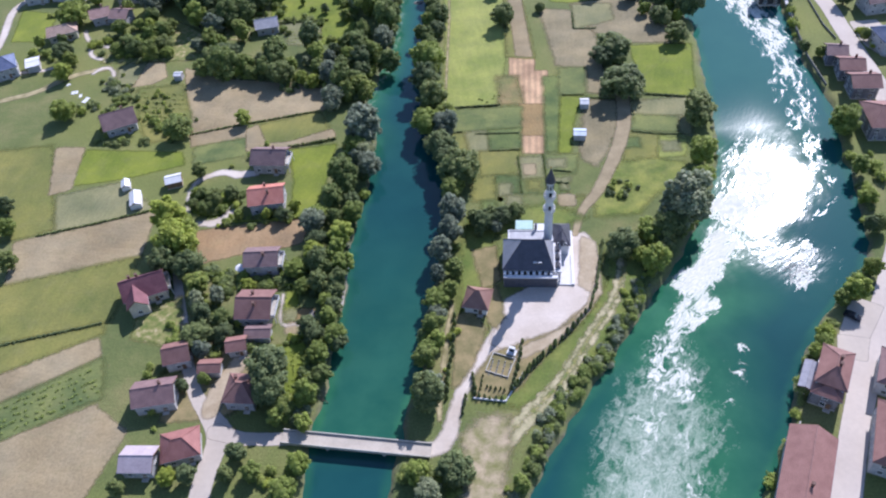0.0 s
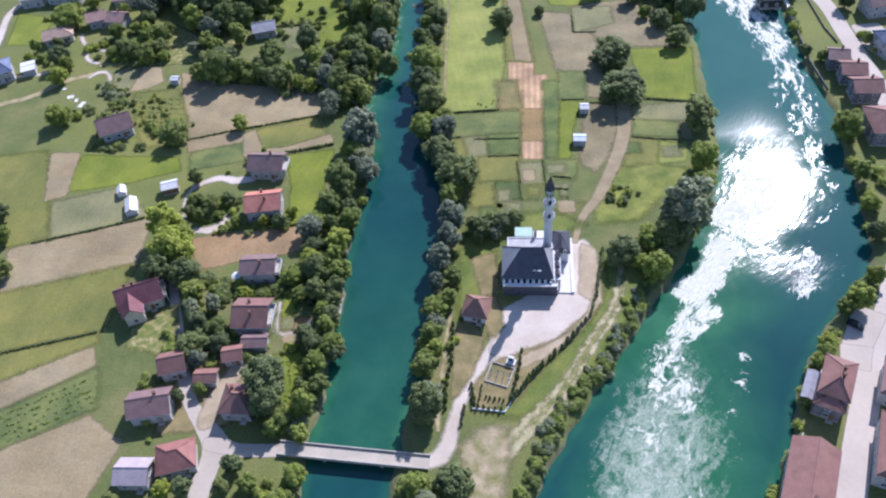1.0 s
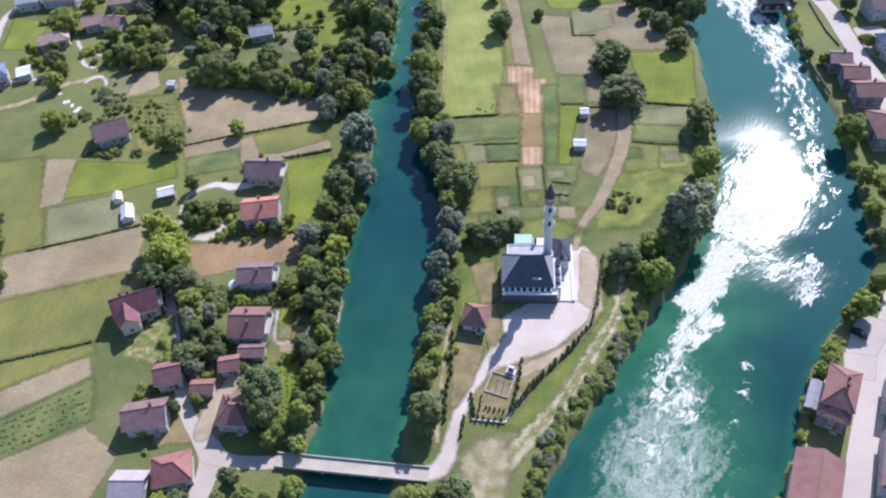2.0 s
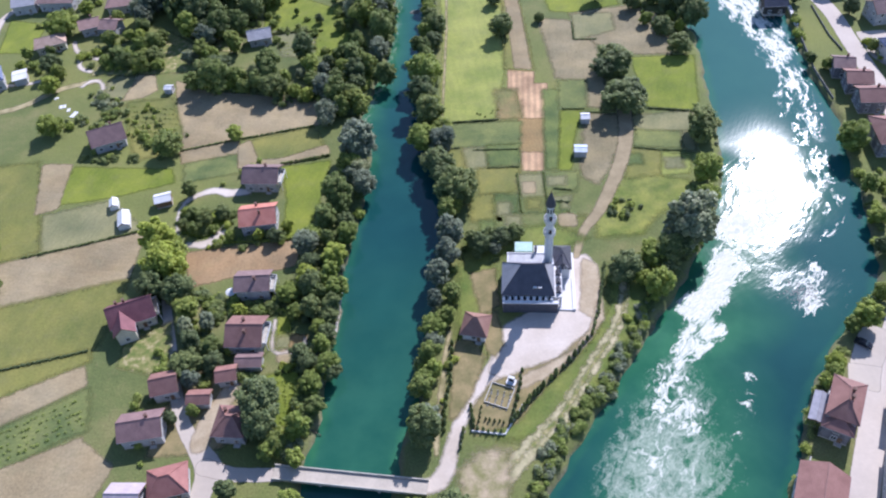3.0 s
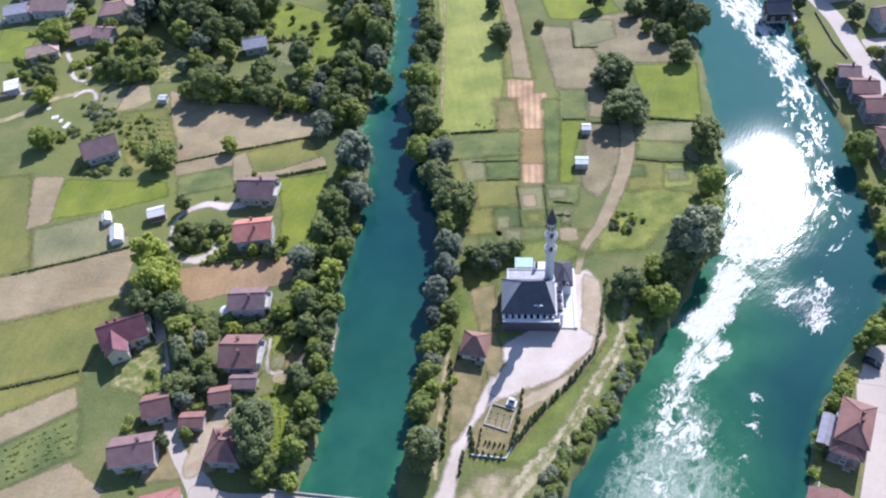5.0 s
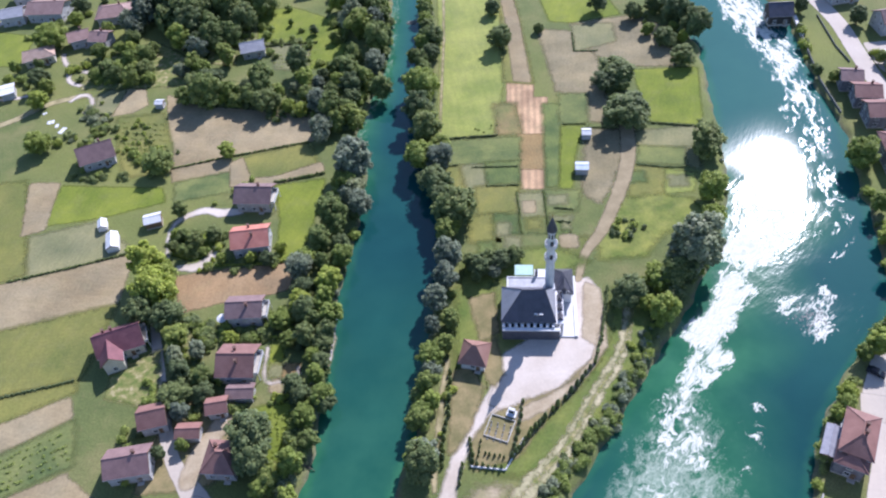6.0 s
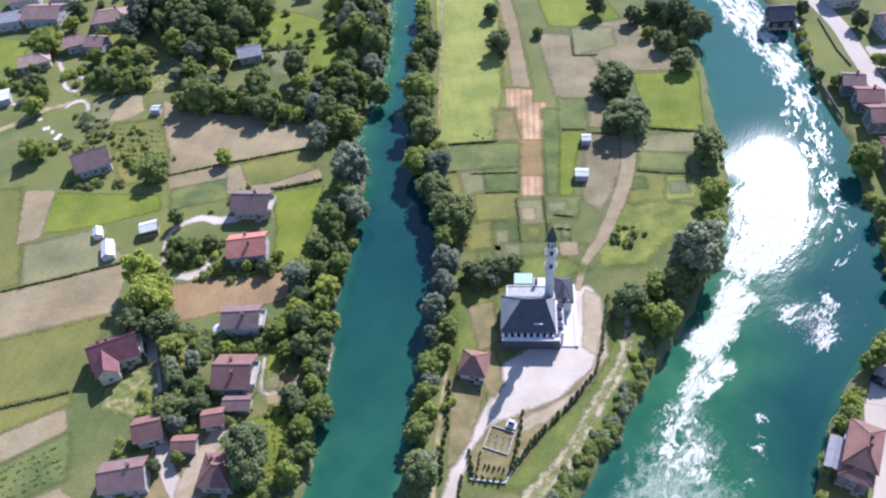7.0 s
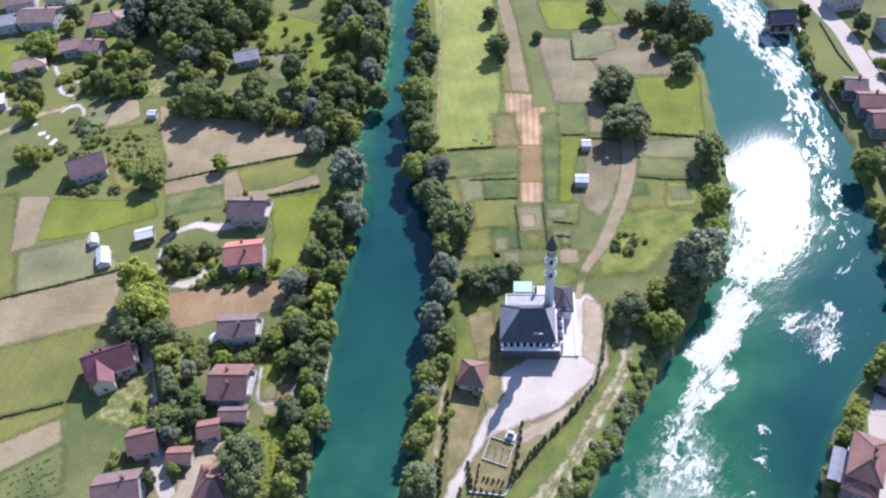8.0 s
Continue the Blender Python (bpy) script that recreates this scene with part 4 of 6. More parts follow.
def make_bush(kind, seed, count=290):
    r = np.random.RandomState(seed)
    lobes = [(r.uniform(-0.55, 0.55), r.uniform(-0.55, 0.55), r.uniform(0.35, 0.95), r.uniform(0.5, 0.8), r.uniform(0.8, 1.1)) for _ in range(6)]
    crown = core(r, lobes)
    crown.put(*leaves(r, lobes, count, 0.17))
    label = {"m": "mid-green leafy bush", "d": "dark green rounded bush", "l": "light green leafy bush", "w": "grey-green willow bush"}[kind]
    ob = part("bush", crown, LEAF[kind], at=(0, 0, -400))
    return tagged(ob, label, "bush")


MODEL = {k: [make_tree(k, 10 + 7 * n + ord(k), tall, spread) for n, (tall, spread) in enumerate(((1.0, 1.0), (1.12, 0.85), (0.9, 1.1), (1.0, 1.15), (1.06, 0.95)))] for k in "dmlwy"}
BUSH = {k: [make_bush(k, 50 + n + ord(k)) for n in range(3)] for k in "dmlw"}
plant_random = random.Random(12)


def plant(kind, x, y, h, group="", wide=1.0):
    """One tree of height h."""
    m = plant_random.choice(MODEL[kind])
    s = h / 10
    ob = copy_thing(m, pose(x, y, -0.05, 0, 0, plant_random.uniform(0, 360)) @ Matrix.Diagonal((s * wide * plant_random.uniform(0.9, 1.34), s * wide * plant_random.uniform(0.9, 1.34), s, 1)))
    return tagged(ob, group=group)


# kind, place and height of each tree
STANDING = []
WOOD_NW = [('d', -153, 268, 9.0), ('m', -149, 264, 6.5), ('l', -149, 255, 7.5), ('m', -126, 271, 7.2), ('l', -119, 275, 8.6), ('d', -113, 270, 8.1), ('l', -121, 284, 7.7), ('w', -124, 300, 9.2), ('l', -102, 286, 11.3), ('w', -94, 278, 10.5), ('l', -90, 267, 7.6), ('m', -85, 248, 13.4), ('l', -92, 258, 5.5)]
WOOD_N = [('m', -89, 285, 13.2), ('m', -83, 288, 11.2), ('l', -77, 250, 8.3), ('m', -66, 256, 11.4), ('d', -63, 242, 9.6), ('l', -59, 248, 6.4), ('w', -54, 252, 4.9), ('l', -55, 240, 6.2), ('l', -50, 238, 5.3), ('w', -45, 251, 6.9), ('m', -39, 233, 12.5), ('w', -42, 225, 9.5), ('m', -32, 230, 8.4), ('w', -30, 204, 14.7), ('l', -33, 196, 9.4), ('w', -28, 187, 8.7), ('m', -36, 182, 11.9), ('l', -50, 255, 8.4), ('l', -37, 251, 7.9), ('m', -33, 268, 9.2), ('m', -24, 274, 12.8), ('w', -25, 261, 9.5), ('m', -22, 245, 9.6)]
CANAL_W = [('m', -39, 173, 8.4), ('l', -32, 166, 8.2), ('l', -35, 156, 8.7), ('d', -42, 155, 6.9), ('d', -41, 147, 8.9), ('l', -34, 145, 8.1), ('d', -40.5, 138.5, 8.0), ('l', -38.5, 133, 5.0), ('l', -37, 127, 6.7), ('l', -35, 120, 7.1), ('d', -40, 121, 6.2), ('l', -48, 145, 5.6), ('d', -50.5, 109, 13.0), ('l', -39, 115, 6.7), ('d', -34, 119, 6.1), ('l', -41, 103, 8.0), ('l', -48, 97, 5.3), ('m', -37, 109, 5.3), ('l', -41, 95, 5.6)]
CANAL_E = [('d', -2, 274, 9.6), ('d', -4, 266, 7.6), ('d', -10, 263, 7.0), ('l', -8, 243, 13.6), ('d', -9, 229, 12.6), ('d', -7, 217, 13.0), ('l', -9, 206, 11.0), ('w', -3, 204, 9.8), ('d', -4, 193, 11.5), ('d', 1.5, 181, 13.2), ('m', -1, 175, 7.5), ('w', -2, 162, 11.1), ('w', -3, 154, 9.9), ('w', -6, 147, 9.2), ('m', -2, 141, 6.6), ('w', -7, 139, 7.0), ('m', -4, 133, 6.6), ('l', -8, 130, 6.4), ('m', -9, 122, 6.6), ('l', -8, 117, 5.6), ('m', -11, 112, 6.4), ('d', -10.5, 99.6, 12.2), ('w', -10, 103, 7.5)]
MOSQUE_TREES = [('d', 4, 161, 5.4), ('d', 7, 158.5, 7.6), ('d', 9.5, 161, 6.6), ('d', 12, 160, 7.2), ('d', 14.5, 162, 5.4), ('d', 17, 162.5, 6.4), ('d', 5.5, 155.5, 5.0), ('w', 10.5, 157.5, 4.6), ('d', 45.4, 145.6, 9.8), ('l', 54, 149, 8.5), ('l', 53, 138, 10.3), ('w', 65, 156, 18.1), ('d', 58, 149, 10.3), ('l', 77, 181, 10.9), ('d', 82, 263, 8.5), ('d', 22, 270, 9.7), ('d', 38, 278, 4.7), ('d', 62, 151, 9), ('d', 70, 164, 9.5), ('l', 75, 171, 8), ('l', 50, 142, 5.5), ('d', 57, 143, 6.5)]
SOUTH = [('d', -49.5, 103.5, 11.5), ('m', -46.5, 99.5, 6.5), ('d', -5, 80, 8.8), ('l', -13, 80, 6.7), ('w', -11, 75, 7.5), ('d', -56, 88, 6.1), ('l', -52, 83, 5.4), ('l', -41, 84, 7.5), ('l', -44, 78, 6.4), ('d', -58, 83, 5.1), ('d', -73, 108, 4.9), ('l', -68, 110, 4.3), ('d', -67, 83, 6.0), ('l', -72, 83, 5.4), ('d', -83, 81, 5.4), ('l', 10, 76, 5.2)]
MIDWEST = [('l', -87.5, 166, 13.5), ('y', -83.5, 163, 10), ('l', -83, 156, 13.4), ('d', -86, 149, 11.2), ('d', -79, 148, 10.4), ('m', -75, 141, 7.3), ('d', -84, 191, 6.4), ('d', -76.5, 177.5, 6.4), ('m', -80.5, 179.5, 5.6), ('d', -72, 180.5, 5.2), ('m', -79.5, 173.5, 5.0), ('d', -83, 176, 4.8), ('l', -83.5, 181.5, 4.2), ('w', -74, 134.5, 7.4), ('w', -69, 137, 6.2), ('m', -66.5, 129, 6.4), ('w', -70, 118.5, 6.2), ('d', -72, 130, 7.5), ('d', -72, 123, 7.6), ('d', -65, 124, 6.6), ('l', -141, 170, 6.9), ('d', -135, 155, 7.7), ('d', -145, 180, 7.0), ('l', -68, 170, 4.4), ('l', -59, 169, 4.4), ('d', -54, 168, 5.2), ('l', -61, 141, 4.4), ('l', -51, 173, 4.0)]
EAST_BANK = [('l', 125, 191, 11.5), ('l', 122, 171, 6.7), ('l', 120, 159, 5.3), ('d', 118, 147, 6.2), ('l', 102, 123, 8.7), ('l', 98, 122, 5.1), ('l', 88.3, 108, 6.4), ('l', 86.2, 106.5, 4.6), ('l', 90.2, 111.5, 5.0), ('m', 92, 114, 4.2), ('m', 110, 131, 6.3), ('d', 129, 237, 4.2), ('m', 133, 233, 4.6), ('d', 116, 147, 5.5), ('m', 152, 241, 5.2)]
FAR_N = [('d', -112, 318, 18), ('w', -121, 309, 14.5), ('w', -125, 303, 11.5), ('d', -105, 309, 17), ('d', -99, 303, 18.5), ('d', -93, 310, 19), ('d', -87, 306, 17), ('m', -91, 293, 13), ('d', -99, 294, 15), ('m', -110, 300, 13), ('w', -34, 293, 13.6), ('m', -25, 298, 11.3), ('m', -71, 308, 13.1), ('l', -40, 306, 10.3), ('d', -78, 297, 12.5), ('d', -50, 290, 4.5), ('m', -41, 283, 5.5), ('l', -60, 298, 3.5), ('m', -106, 297, 9.3), ('l', -127, 288, 5.2), ('d', -152, 322, 8.2), ('l', -157, 296, 11.3), ('l', -152, 312, 6.4)]
FAR_E = [('d', 62, 290, 10.0), ('d', 74, 282, 7.5), ('d', 76, 282, 6.4), ('d', 90, 277, 15.8), ('d', 95, 268, 13.6), ('d', 21, 294, 7.6), ('d', 154, 266, 7.5), ('d', 137, 277, 6.5)]
for group, rows in (("trees of the north-west wood", WOOD_NW), ("trees of the north wood", WOOD_N), ("trees on the channel's west bank", CANAL_W), ("trees on the channel's east bank", CANAL_E),
                    ("trees round the mosque", MOSQUE_TREES), ("trees by the bridge", SOUTH), ("garden trees of the village", MIDWEST), ("trees on the east bank", EAST_BANK), ("far trees", FAR_N), ("far trees", FAR_E)):
    for kind, x, y, h in rows:
        plant(kind, x, y, h, group)
        STANDING.append((x, y))


# trees standing free in the fields, broad and low
for kind, x, y, h, wide in (("d", 59, 218.5, 11.5, 1.4), ("d", 62.5, 221, 10, 1.3), ("m", 58.5, 224.5, 8.5, 1.2), ("d", 60, 242, 10, 1.45), ("d", 56.5, 239, 8, 1.3), ("m", 61.5, 238, 7, 1.2), ("d", 81.5, 202, 10.5, 1.25), ("d", 85.5, 250, 8, 1.2), ("y", -73.5, 218.5, 6, 1.25), ("y", -141, 229, 8.6, 1.25), ("m", -95.5, 213.5, 8.4, 1.2)):
    plant(kind, x, y, h, "free-standing trees in the fields", wide)
    STANDING.append((x, y))


# the belt of trees between the wood and the bare field
for kind, x, y, h, wide in (("l", -132, 270, 5.5, 1.3), ("m", -128, 273, 6.5, 1.3), ("l", -122.5, 272, 6.5, 1.3), ("m", -117, 271, 6, 1.3), ("l", -111, 266, 4.5, 1.2), ("w", -99, 268, 6.5, 1.1), ("d", -90.5, 255, 9, 1.4), ("d", -86.5, 258.5, 8, 1.3), ("l", -80, 248, 4.5, 1.3), ("m", -74.5, 245.5, 6, 1.2), ("l", -69.5, 261, 6, 1.2), ("m", -49, 246, 6.5, 1.2)):
    plant(kind, x, y, h, "trees of the north-west wood", wide)
    STANDING.append((x, y))


BUSH_DATA = {k: [(np.array([v.co for v in ob.data.vertices]), [tuple(f.vertices) for f in ob.data.polygons]) for ob in obs] for k, obs in BUSH.items()}


def bush_mass(name, label, spots, kind):
    """Undergrowth that nobody could count, as one mesh."""
    g = Geo()
    for x, y, z, h in spots:
        v, f = plant_random.choice(BUSH_DATA[kind])
        a, s = plant_random.uniform(0, 6.28), h / 1.6
        u = v * (s * plant_random.uniform(0.9, 1.3), s * plant_random.uniform(0.9, 1.3), s)
        g.put(np.c_[u[:, 0] * math.cos(a) - u[:, 1] * math.sin(a) + x, u[:, 0] * math.sin(a) + u[:, 1] * math.cos(a) + y, u[:, 2] + z - 0.1].tolist(), f)
    return tagged(part(name, g, LEAF[kind]), label, "bushes", kind="stuff") if spots else None


def on_bank(x, y):
    """The height of the land at a place, or None out in the water."""
    inn = float(inside(np.array([x]), np.array([y]))[0])
    return None if inn > 0.3 else 0.0 if inn < -1.2 else -min(1.4, (inn + 1.2) * 0.9)


def thicket(a, b, count, kinds, low, high, wide, label):
    """Bushes strewn along a line."""
    spots = {}
    for _ in range(count):
        t = plant_random.random()
        x, y = a[0] + (b[0] - a[0]) * t + plant_random.gauss(0, wide), a[1] + (b[1] - a[1]) * t + plant_random.gauss(0, wide)
        z = on_bank(x, y)
        if z is not None and not (-60 < x < -6 and 84.5 < y < 95):
            spots.setdefault(plant_random.choice(kinds), []).append((x, y, z, plant_random.uniform(low, high)))
    for kind, some in spots.items():
        bush_mass("undergrowth", label, some, kind)


def wood(x0, x1, y0, y1, count, kinds, low, high, group, gap=4.5, clear=()):
    """Trees strewn over a stretch of land, apart from one another, but not in the clearings."""
    placed, under = [], {}
    for _ in range(count * 6):
        x, y = plant_random.uniform(x0, x1), plant_random.uniform(y0, y1)
        if any(c0 < x < c1 and d0 < y < d1 for c0, c1, d0, d1 in clear) or on_bank(x, y) != 0.0:
            continue
        if all(math.dist((x, y), p) > gap for p in placed + STANDING) and len(placed) < count:
            placed.append((x, y))
            STANDING.append((x, y))
            plant(plant_random.choice(kinds), x, y, plant_random.uniform(low, high), group)
        elif plant_random.random() < 0.42:
            under.setdefault(plant_random.choice("dml"), []).append((x, y, 0.0, plant_random.uniform(1.0, 2.8)))
    for kind, some in under.items():
        bush_mass("undergrowth", "dense green undergrowth between the trees of a wood", some, kind)


def tree_row(a, b, count, kinds, low, high, wide, group):
    """Trees along a bank, unevenly apart."""
    for i in range(count):
        t = (i + plant_random.uniform(-0.3, 0.3)) / max(1, count - 1)
        x, y = a[0] + (b[0] - a[0]) * t + plant_random.gauss(0, wide), a[1] + (b[1] - a[1]) * t + plant_random.gauss(0, wide)
        if on_bank(x, y) is not None and all(math.dist((x, y), p) > 2.6 for p in STANDING):
            STANDING.append((x, y))
            plant(plant_random.choice(kinds), x, y, plant_random.uniform(low, high), group)


EAST_ROW, WEST_ROW = "trees on the channel's east bank", "trees on the channel's west bank"
tree_row((-8, 128), (-12, 102), 7, "lmw", 4.5, 7, 0.8, EAST_ROW)
tree_row((-1, 178), (-6, 142), 9, "mdw", 6, 9, 0.9, EAST_ROW)
tree_row((-6, 226), (-2, 184), 9, "dmd", 7, 11, 1.0, EAST_ROW)
tree_row((-5, 300), (-7, 230), 13, "dml", 6, 9, 1.0, EAST_ROW)
tree_row((-31, 202), (-34, 168), 8, "mwd", 6, 9, 1.0, WEST_ROW)
tree_row((-22, 310), (-29, 206), 20, "mlww", 6, 10, 1.6, WEST_ROW)
tree_row((-36, 166), (-37, 128), 9, "lmdw", 5, 8, 1.2, WEST_ROW)
CLEARING = ((-112, -94, 244, 263), (-79, -38, 263, 316), (-108, -96, 262, 275), (-84, -72, 254, 271), (-92, -79, 274, 296))
wood(-112, -22, 246, 262, 12, "mddm", 6, 11, "trees of the north wood", 5.0, CLEARING)
wood(-104, -20, 262, 325, 26, "dmdwm", 7, 13, "trees of the north wood", 5.2, CLEARING)
wood(-112, -26, 325, 400, 40, "dml", 8, 14, "far trees", 7, ())
wood(-135, -112, 262, 292, 6, "lmm", 5, 9, "trees of the north-west wood", 5.0, ((-143, -130, 264, 285),))
wood(-165, -112, 303, 345, 7, "mlw", 5, 9, "far trees", 6.5, ((-176, -158, 318, 336), (-144, -128, 308, 322)))
wood(-172, -140, 262, 282, 4, "lmm", 4, 6, "trees of the north-west wood", 5.0, ((-186, -158, 252, 272), (-152, -130, 262, 292)))
wood(-46, -32, 226, 244, 8, "dmw", 6, 10, "trees of the north wood", 4.5, ())
wood(-49, -36, 96, 125, 4, "lmd", 3.5, 6, "trees on the channel's west bank", 4.0, ((-54, -41, 103, 122),))
wood(-46, -35, 134, 168, 4, "mlwd", 4, 8, "trees on the channel's west bank", 4.0, ())
wood(150, 215, 285, 400, 30, "ddl", 7, 12, "far trees", 8, ())
wood(76, 90, 262, 300, 5, "ddl", 5, 8, "far trees", 4.5, ())
thicket((-112, 238), (-98, 218), 44, "lm", 0.6, 1.5, 4.0, "rows of young fruit bushes beside a house")
thicket((-134, 270), (-110, 267), 46, "lm", 1.2, 3.0, 2.0, "bushes along the edge of a wood")
thicket((-92, 253), (-50, 241), 50, "lmd", 1.0, 2.8, 1.8, "bushes along the edge of a wood")
thicket((-132, 236), (-124, 226), 22, "dlw", 0.8, 2.4, 2.6, "mixed bushes in a neglected garden")
thicket((-105, 300), (-30, 285), 40, "lld", 1.5, 3.0, 8, "light undergrowth in a wood")
RIVER_BUSH = "green bushes growing thickly along the river bank"
thicket((52, 138), (44, 125), 32, "lmldw", 0.6, 2.1, 1.25, RIVER_BUSH)
thicket((44, 125), (33, 109.5), 44, "lmldw", 0.6, 2.1, 1.25, RIVER_BUSH)
thicket((33, 109.5), (20.5, 94.5), 44, "lmldw", 0.6, 2.1, 1.25, RIVER_BUSH)
thicket((20.5, 94.5), (8, 74), 48, "lmldw", 0.6, 2.1, 1.25, RIVER_BUSH)
thicket((80, 178), (86, 200), 12, "lmldw", 0.6, 2.1, 1.25, RIVER_BUSH)
thicket((60, 148), (74, 164), 20, "lmldw", 0.6, 2.1, 1.25, RIVER_BUSH)
CANAL_BUSH = "green bushes crowding the bank of the side channel"
thicket((-9.5, 135), (-13, 112), 36, "ldmw", 1.2, 3.6, 1.3, CANAL_BUSH)
thicket((-3.5, 178), (-7, 148), 32, "ldmw", 1.2, 3.6, 1.3, CANAL_BUSH)
thicket((-6, 222), (-3, 190), 28, "ldmw", 1.2, 3.6, 1.3, CANAL_BUSH)
thicket((-8, 262), (-8, 225), 32, "ldmw", 1.2, 3.6, 1.3, CANAL_BUSH)
thicket((-5, 320), (-7, 265), 32, "ldmw", 1.2, 3.6, 1.3, CANAL_BUSH)
thicket((-34, 130), (-38, 112), 28, "ldmw", 1.2, 3.6, 1.3, CANAL_BUSH)
thicket((-31, 165), (-34, 135), 28, "ldmw", 1.2, 3.6, 1.3, CANAL_BUSH)
thicket((-40, 110), (-43, 96), 28, "ldmw", 1.2, 3.6, 1.3, CANAL_BUSH)
thicket((-29, 200), (-30, 170), 20, "ldmw", 1.2, 3.6, 1.3, CANAL_BUSH)
thicket((-30, 245), (-33, 205), 20, "ldmw", 1.2, 3.6, 1.3, CANAL_BUSH)
thicket((-21, 300), (-24, 250), 32, "ldmw", 1.2, 3.6, 1.3, CANAL_BUSH)
GARDEN_BUSH = "garden bushes and shrubs between the houses"
thicket((-55, 120), (-54, 108), 14, "lmdm", 0.8, 2.4, 1.6, GARDEN_BUSH)
thicket((-50, 104), (-44, 97), 22, "lmdm", 0.8, 2.4, 1.6, GARDEN_BUSH)
thicket((-41, 121), (-41, 104), 26, "lmdm", 0.8, 2.4, 1.6, GARDEN_BUSH)
thicket((-47, 122.4), (-40, 122), 14, "lml", 0.6, 1.5, 0.7, GARDEN_BUSH)
thicket((-48, 143), (-38, 141), 18, "lmdm", 0.8, 2.4, 1.6, GARDEN_BUSH)
thicket((-72, 150), (-66, 138), 24, "lmdm", 0.8, 2.4, 1.6, GARDEN_BUSH)
thicket((-76, 140), (-65, 127), 26, "lmdm", 0.8, 2.4, 1.6, GARDEN_BUSH)
thicket((-80, 128), (-74, 122), 12, "lmdm", 0.8, 2.4, 1.6, GARDEN_BUSH)
thicket((-70, 126), (-66, 116), 10, "lmdm", 0.8, 2.4, 1.6, GARDEN_BUSH)
thicket((-85, 182), (-75, 173.5), 26, "dmdl", 0.9, 2.6, 1.8, "dense shrubs in a garden enclosed by a path")
thicket((-77, 148), (-64, 144.5), 34, "lmld", 0.9, 2.4, 1.6, GARDEN_BUSH)
thicket((-52, 146), (-42.5, 150), 26, "lmdl", 0.9, 2.4, 1.8, GARDEN_BUSH)
thicket((-62, 143), (-50, 141), 20, "lmdm", 0.8, 2.4, 1.2, GARDEN_BUSH)
thicket((-66, 168), (-46, 169.5), 14, "lmdm", 0.8, 2.4, 1.6, GARDEN_BUSH)
thicket((-70, 182), (-72, 168), 8, "lmdm", 0.8, 2.4, 1.6, GARDEN_BUSH)
thicket((-55, 84), (-44, 82), 12, "lmdm", 0.8, 2.4, 1.6, GARDEN_BUSH)
thicket((-52, 77), (-40, 76), 10, "lmdm", 0.8, 2.4, 1.6, GARDEN_BUSH)
thicket((-62, 203), (-72, 198), 8, "lmdm", 0.8, 2.4, 1.6, GARDEN_BUSH)
thicket((-131, 253), (-124, 240), 16, "wmw", 1.2, 2.8, 1.6, "grey-green shrubs in a garden")
thicket((-128, 232), (-120, 240), 14, "lmdm", 0.8, 2.4, 1.6, GARDEN_BUSH)
thicket((-128, 250), (-118, 232), 10, "lmdm", 0.8, 2.4, 1.6, GARDEN_BUSH)
thicket((-112, 226), (-98, 216), 16, "lmdm", 0.8, 2.4, 1.6, GARDEN_BUSH)
thicket((-90, 300), (-60, 282), 20, "lmdm", 0.8, 2.4, 1.6, GARDEN_BUSH)
thicket((-50, 272), (-36, 258), 16, "lmdm", 0.8, 2.4, 1.6, GARDEN_BUSH)
thicket((-66, 240), (-48, 238), 14, "lmdm", 0.8, 2.4, 1.6, GARDEN_BUSH)
thicket((-15, 82), (-2, 78), 14, "lmdm", 0.8, 2.4, 1.6, GARDEN_BUSH)
thicket((-5, 120), (-8, 100), 8, "lmdm", 0.8, 2.4, 1.6, GARDEN_BUSH)
thicket((-82, 118), (-78, 100), 12, "lmdm", 0.8, 2.4, 1.6, GARDEN_BUSH)
thicket((-160, 270), (-130, 285), 16, "lmdm", 0.8, 2.4, 1.6, GARDEN_BUSH)
thicket((-175, 300), (-150, 320), 14, "lmdm", 0.8, 2.4, 1.6, GARDEN_BUSH)
thicket((-126, 213), (-104, 211), 26, "dmd", 0.9, 2.0, 0.9, "dark shrubs round a house")
thicket((-127, 226), (-121, 216), 12, "dml", 0.9, 2.2, 1.2, "dark shrubs round a house")
thicket((47, 173), (53, 170), 9, "ldl", 1.0, 2.0, 1.6, "low scrub on rough ground beside the gardens")
patch("rough_ground", [(-138, 264), (-112, 262), (-96, 262), (-94, 276), (-112, 292), (-134, 286)], WORN, "dry worn ground under the trees", "ground")
patch("rough_ground", [(-92, 276), (-80, 272), (-78, 296), (-90, 298)], WORN, "dry worn ground in a wood clearing", "ground")
patch("rough_ground", [(-85, 252), (-75, 250), (-72, 260), (-82, 263)], WORN, "bare trodden clearing among trees", "ground")
EAST_BUSH = "bushes between the road and the river"
thicket((84, 107), (76, 92), 10, "lld", 1.2, 3.0, 0.9, EAST_BUSH)
thicket((76, 92), (64, 73), 18, "lld", 1.2, 3.0, 0.9, EAST_BUSH)
thicket((100, 124), (112, 135), 12, "lld", 1.2, 3.0, 0.9, EAST_BUSH)
thicket((116, 146), (124, 180), 14, "lld", 1.2, 3.0, 0.9, EAST_BUSH)
thicket((124, 180), (129, 200), 8, "lld", 1.2, 3.0, 0.9, EAST_BUSH)
thicket((130, 240), (134, 270), 8, "lld", 1.2, 3.0, 0.9, EAST_BUSH)
thicket((152, 250), (156, 232), 8, "lld", 1.2, 3.0, 0.9, EAST_BUSH)
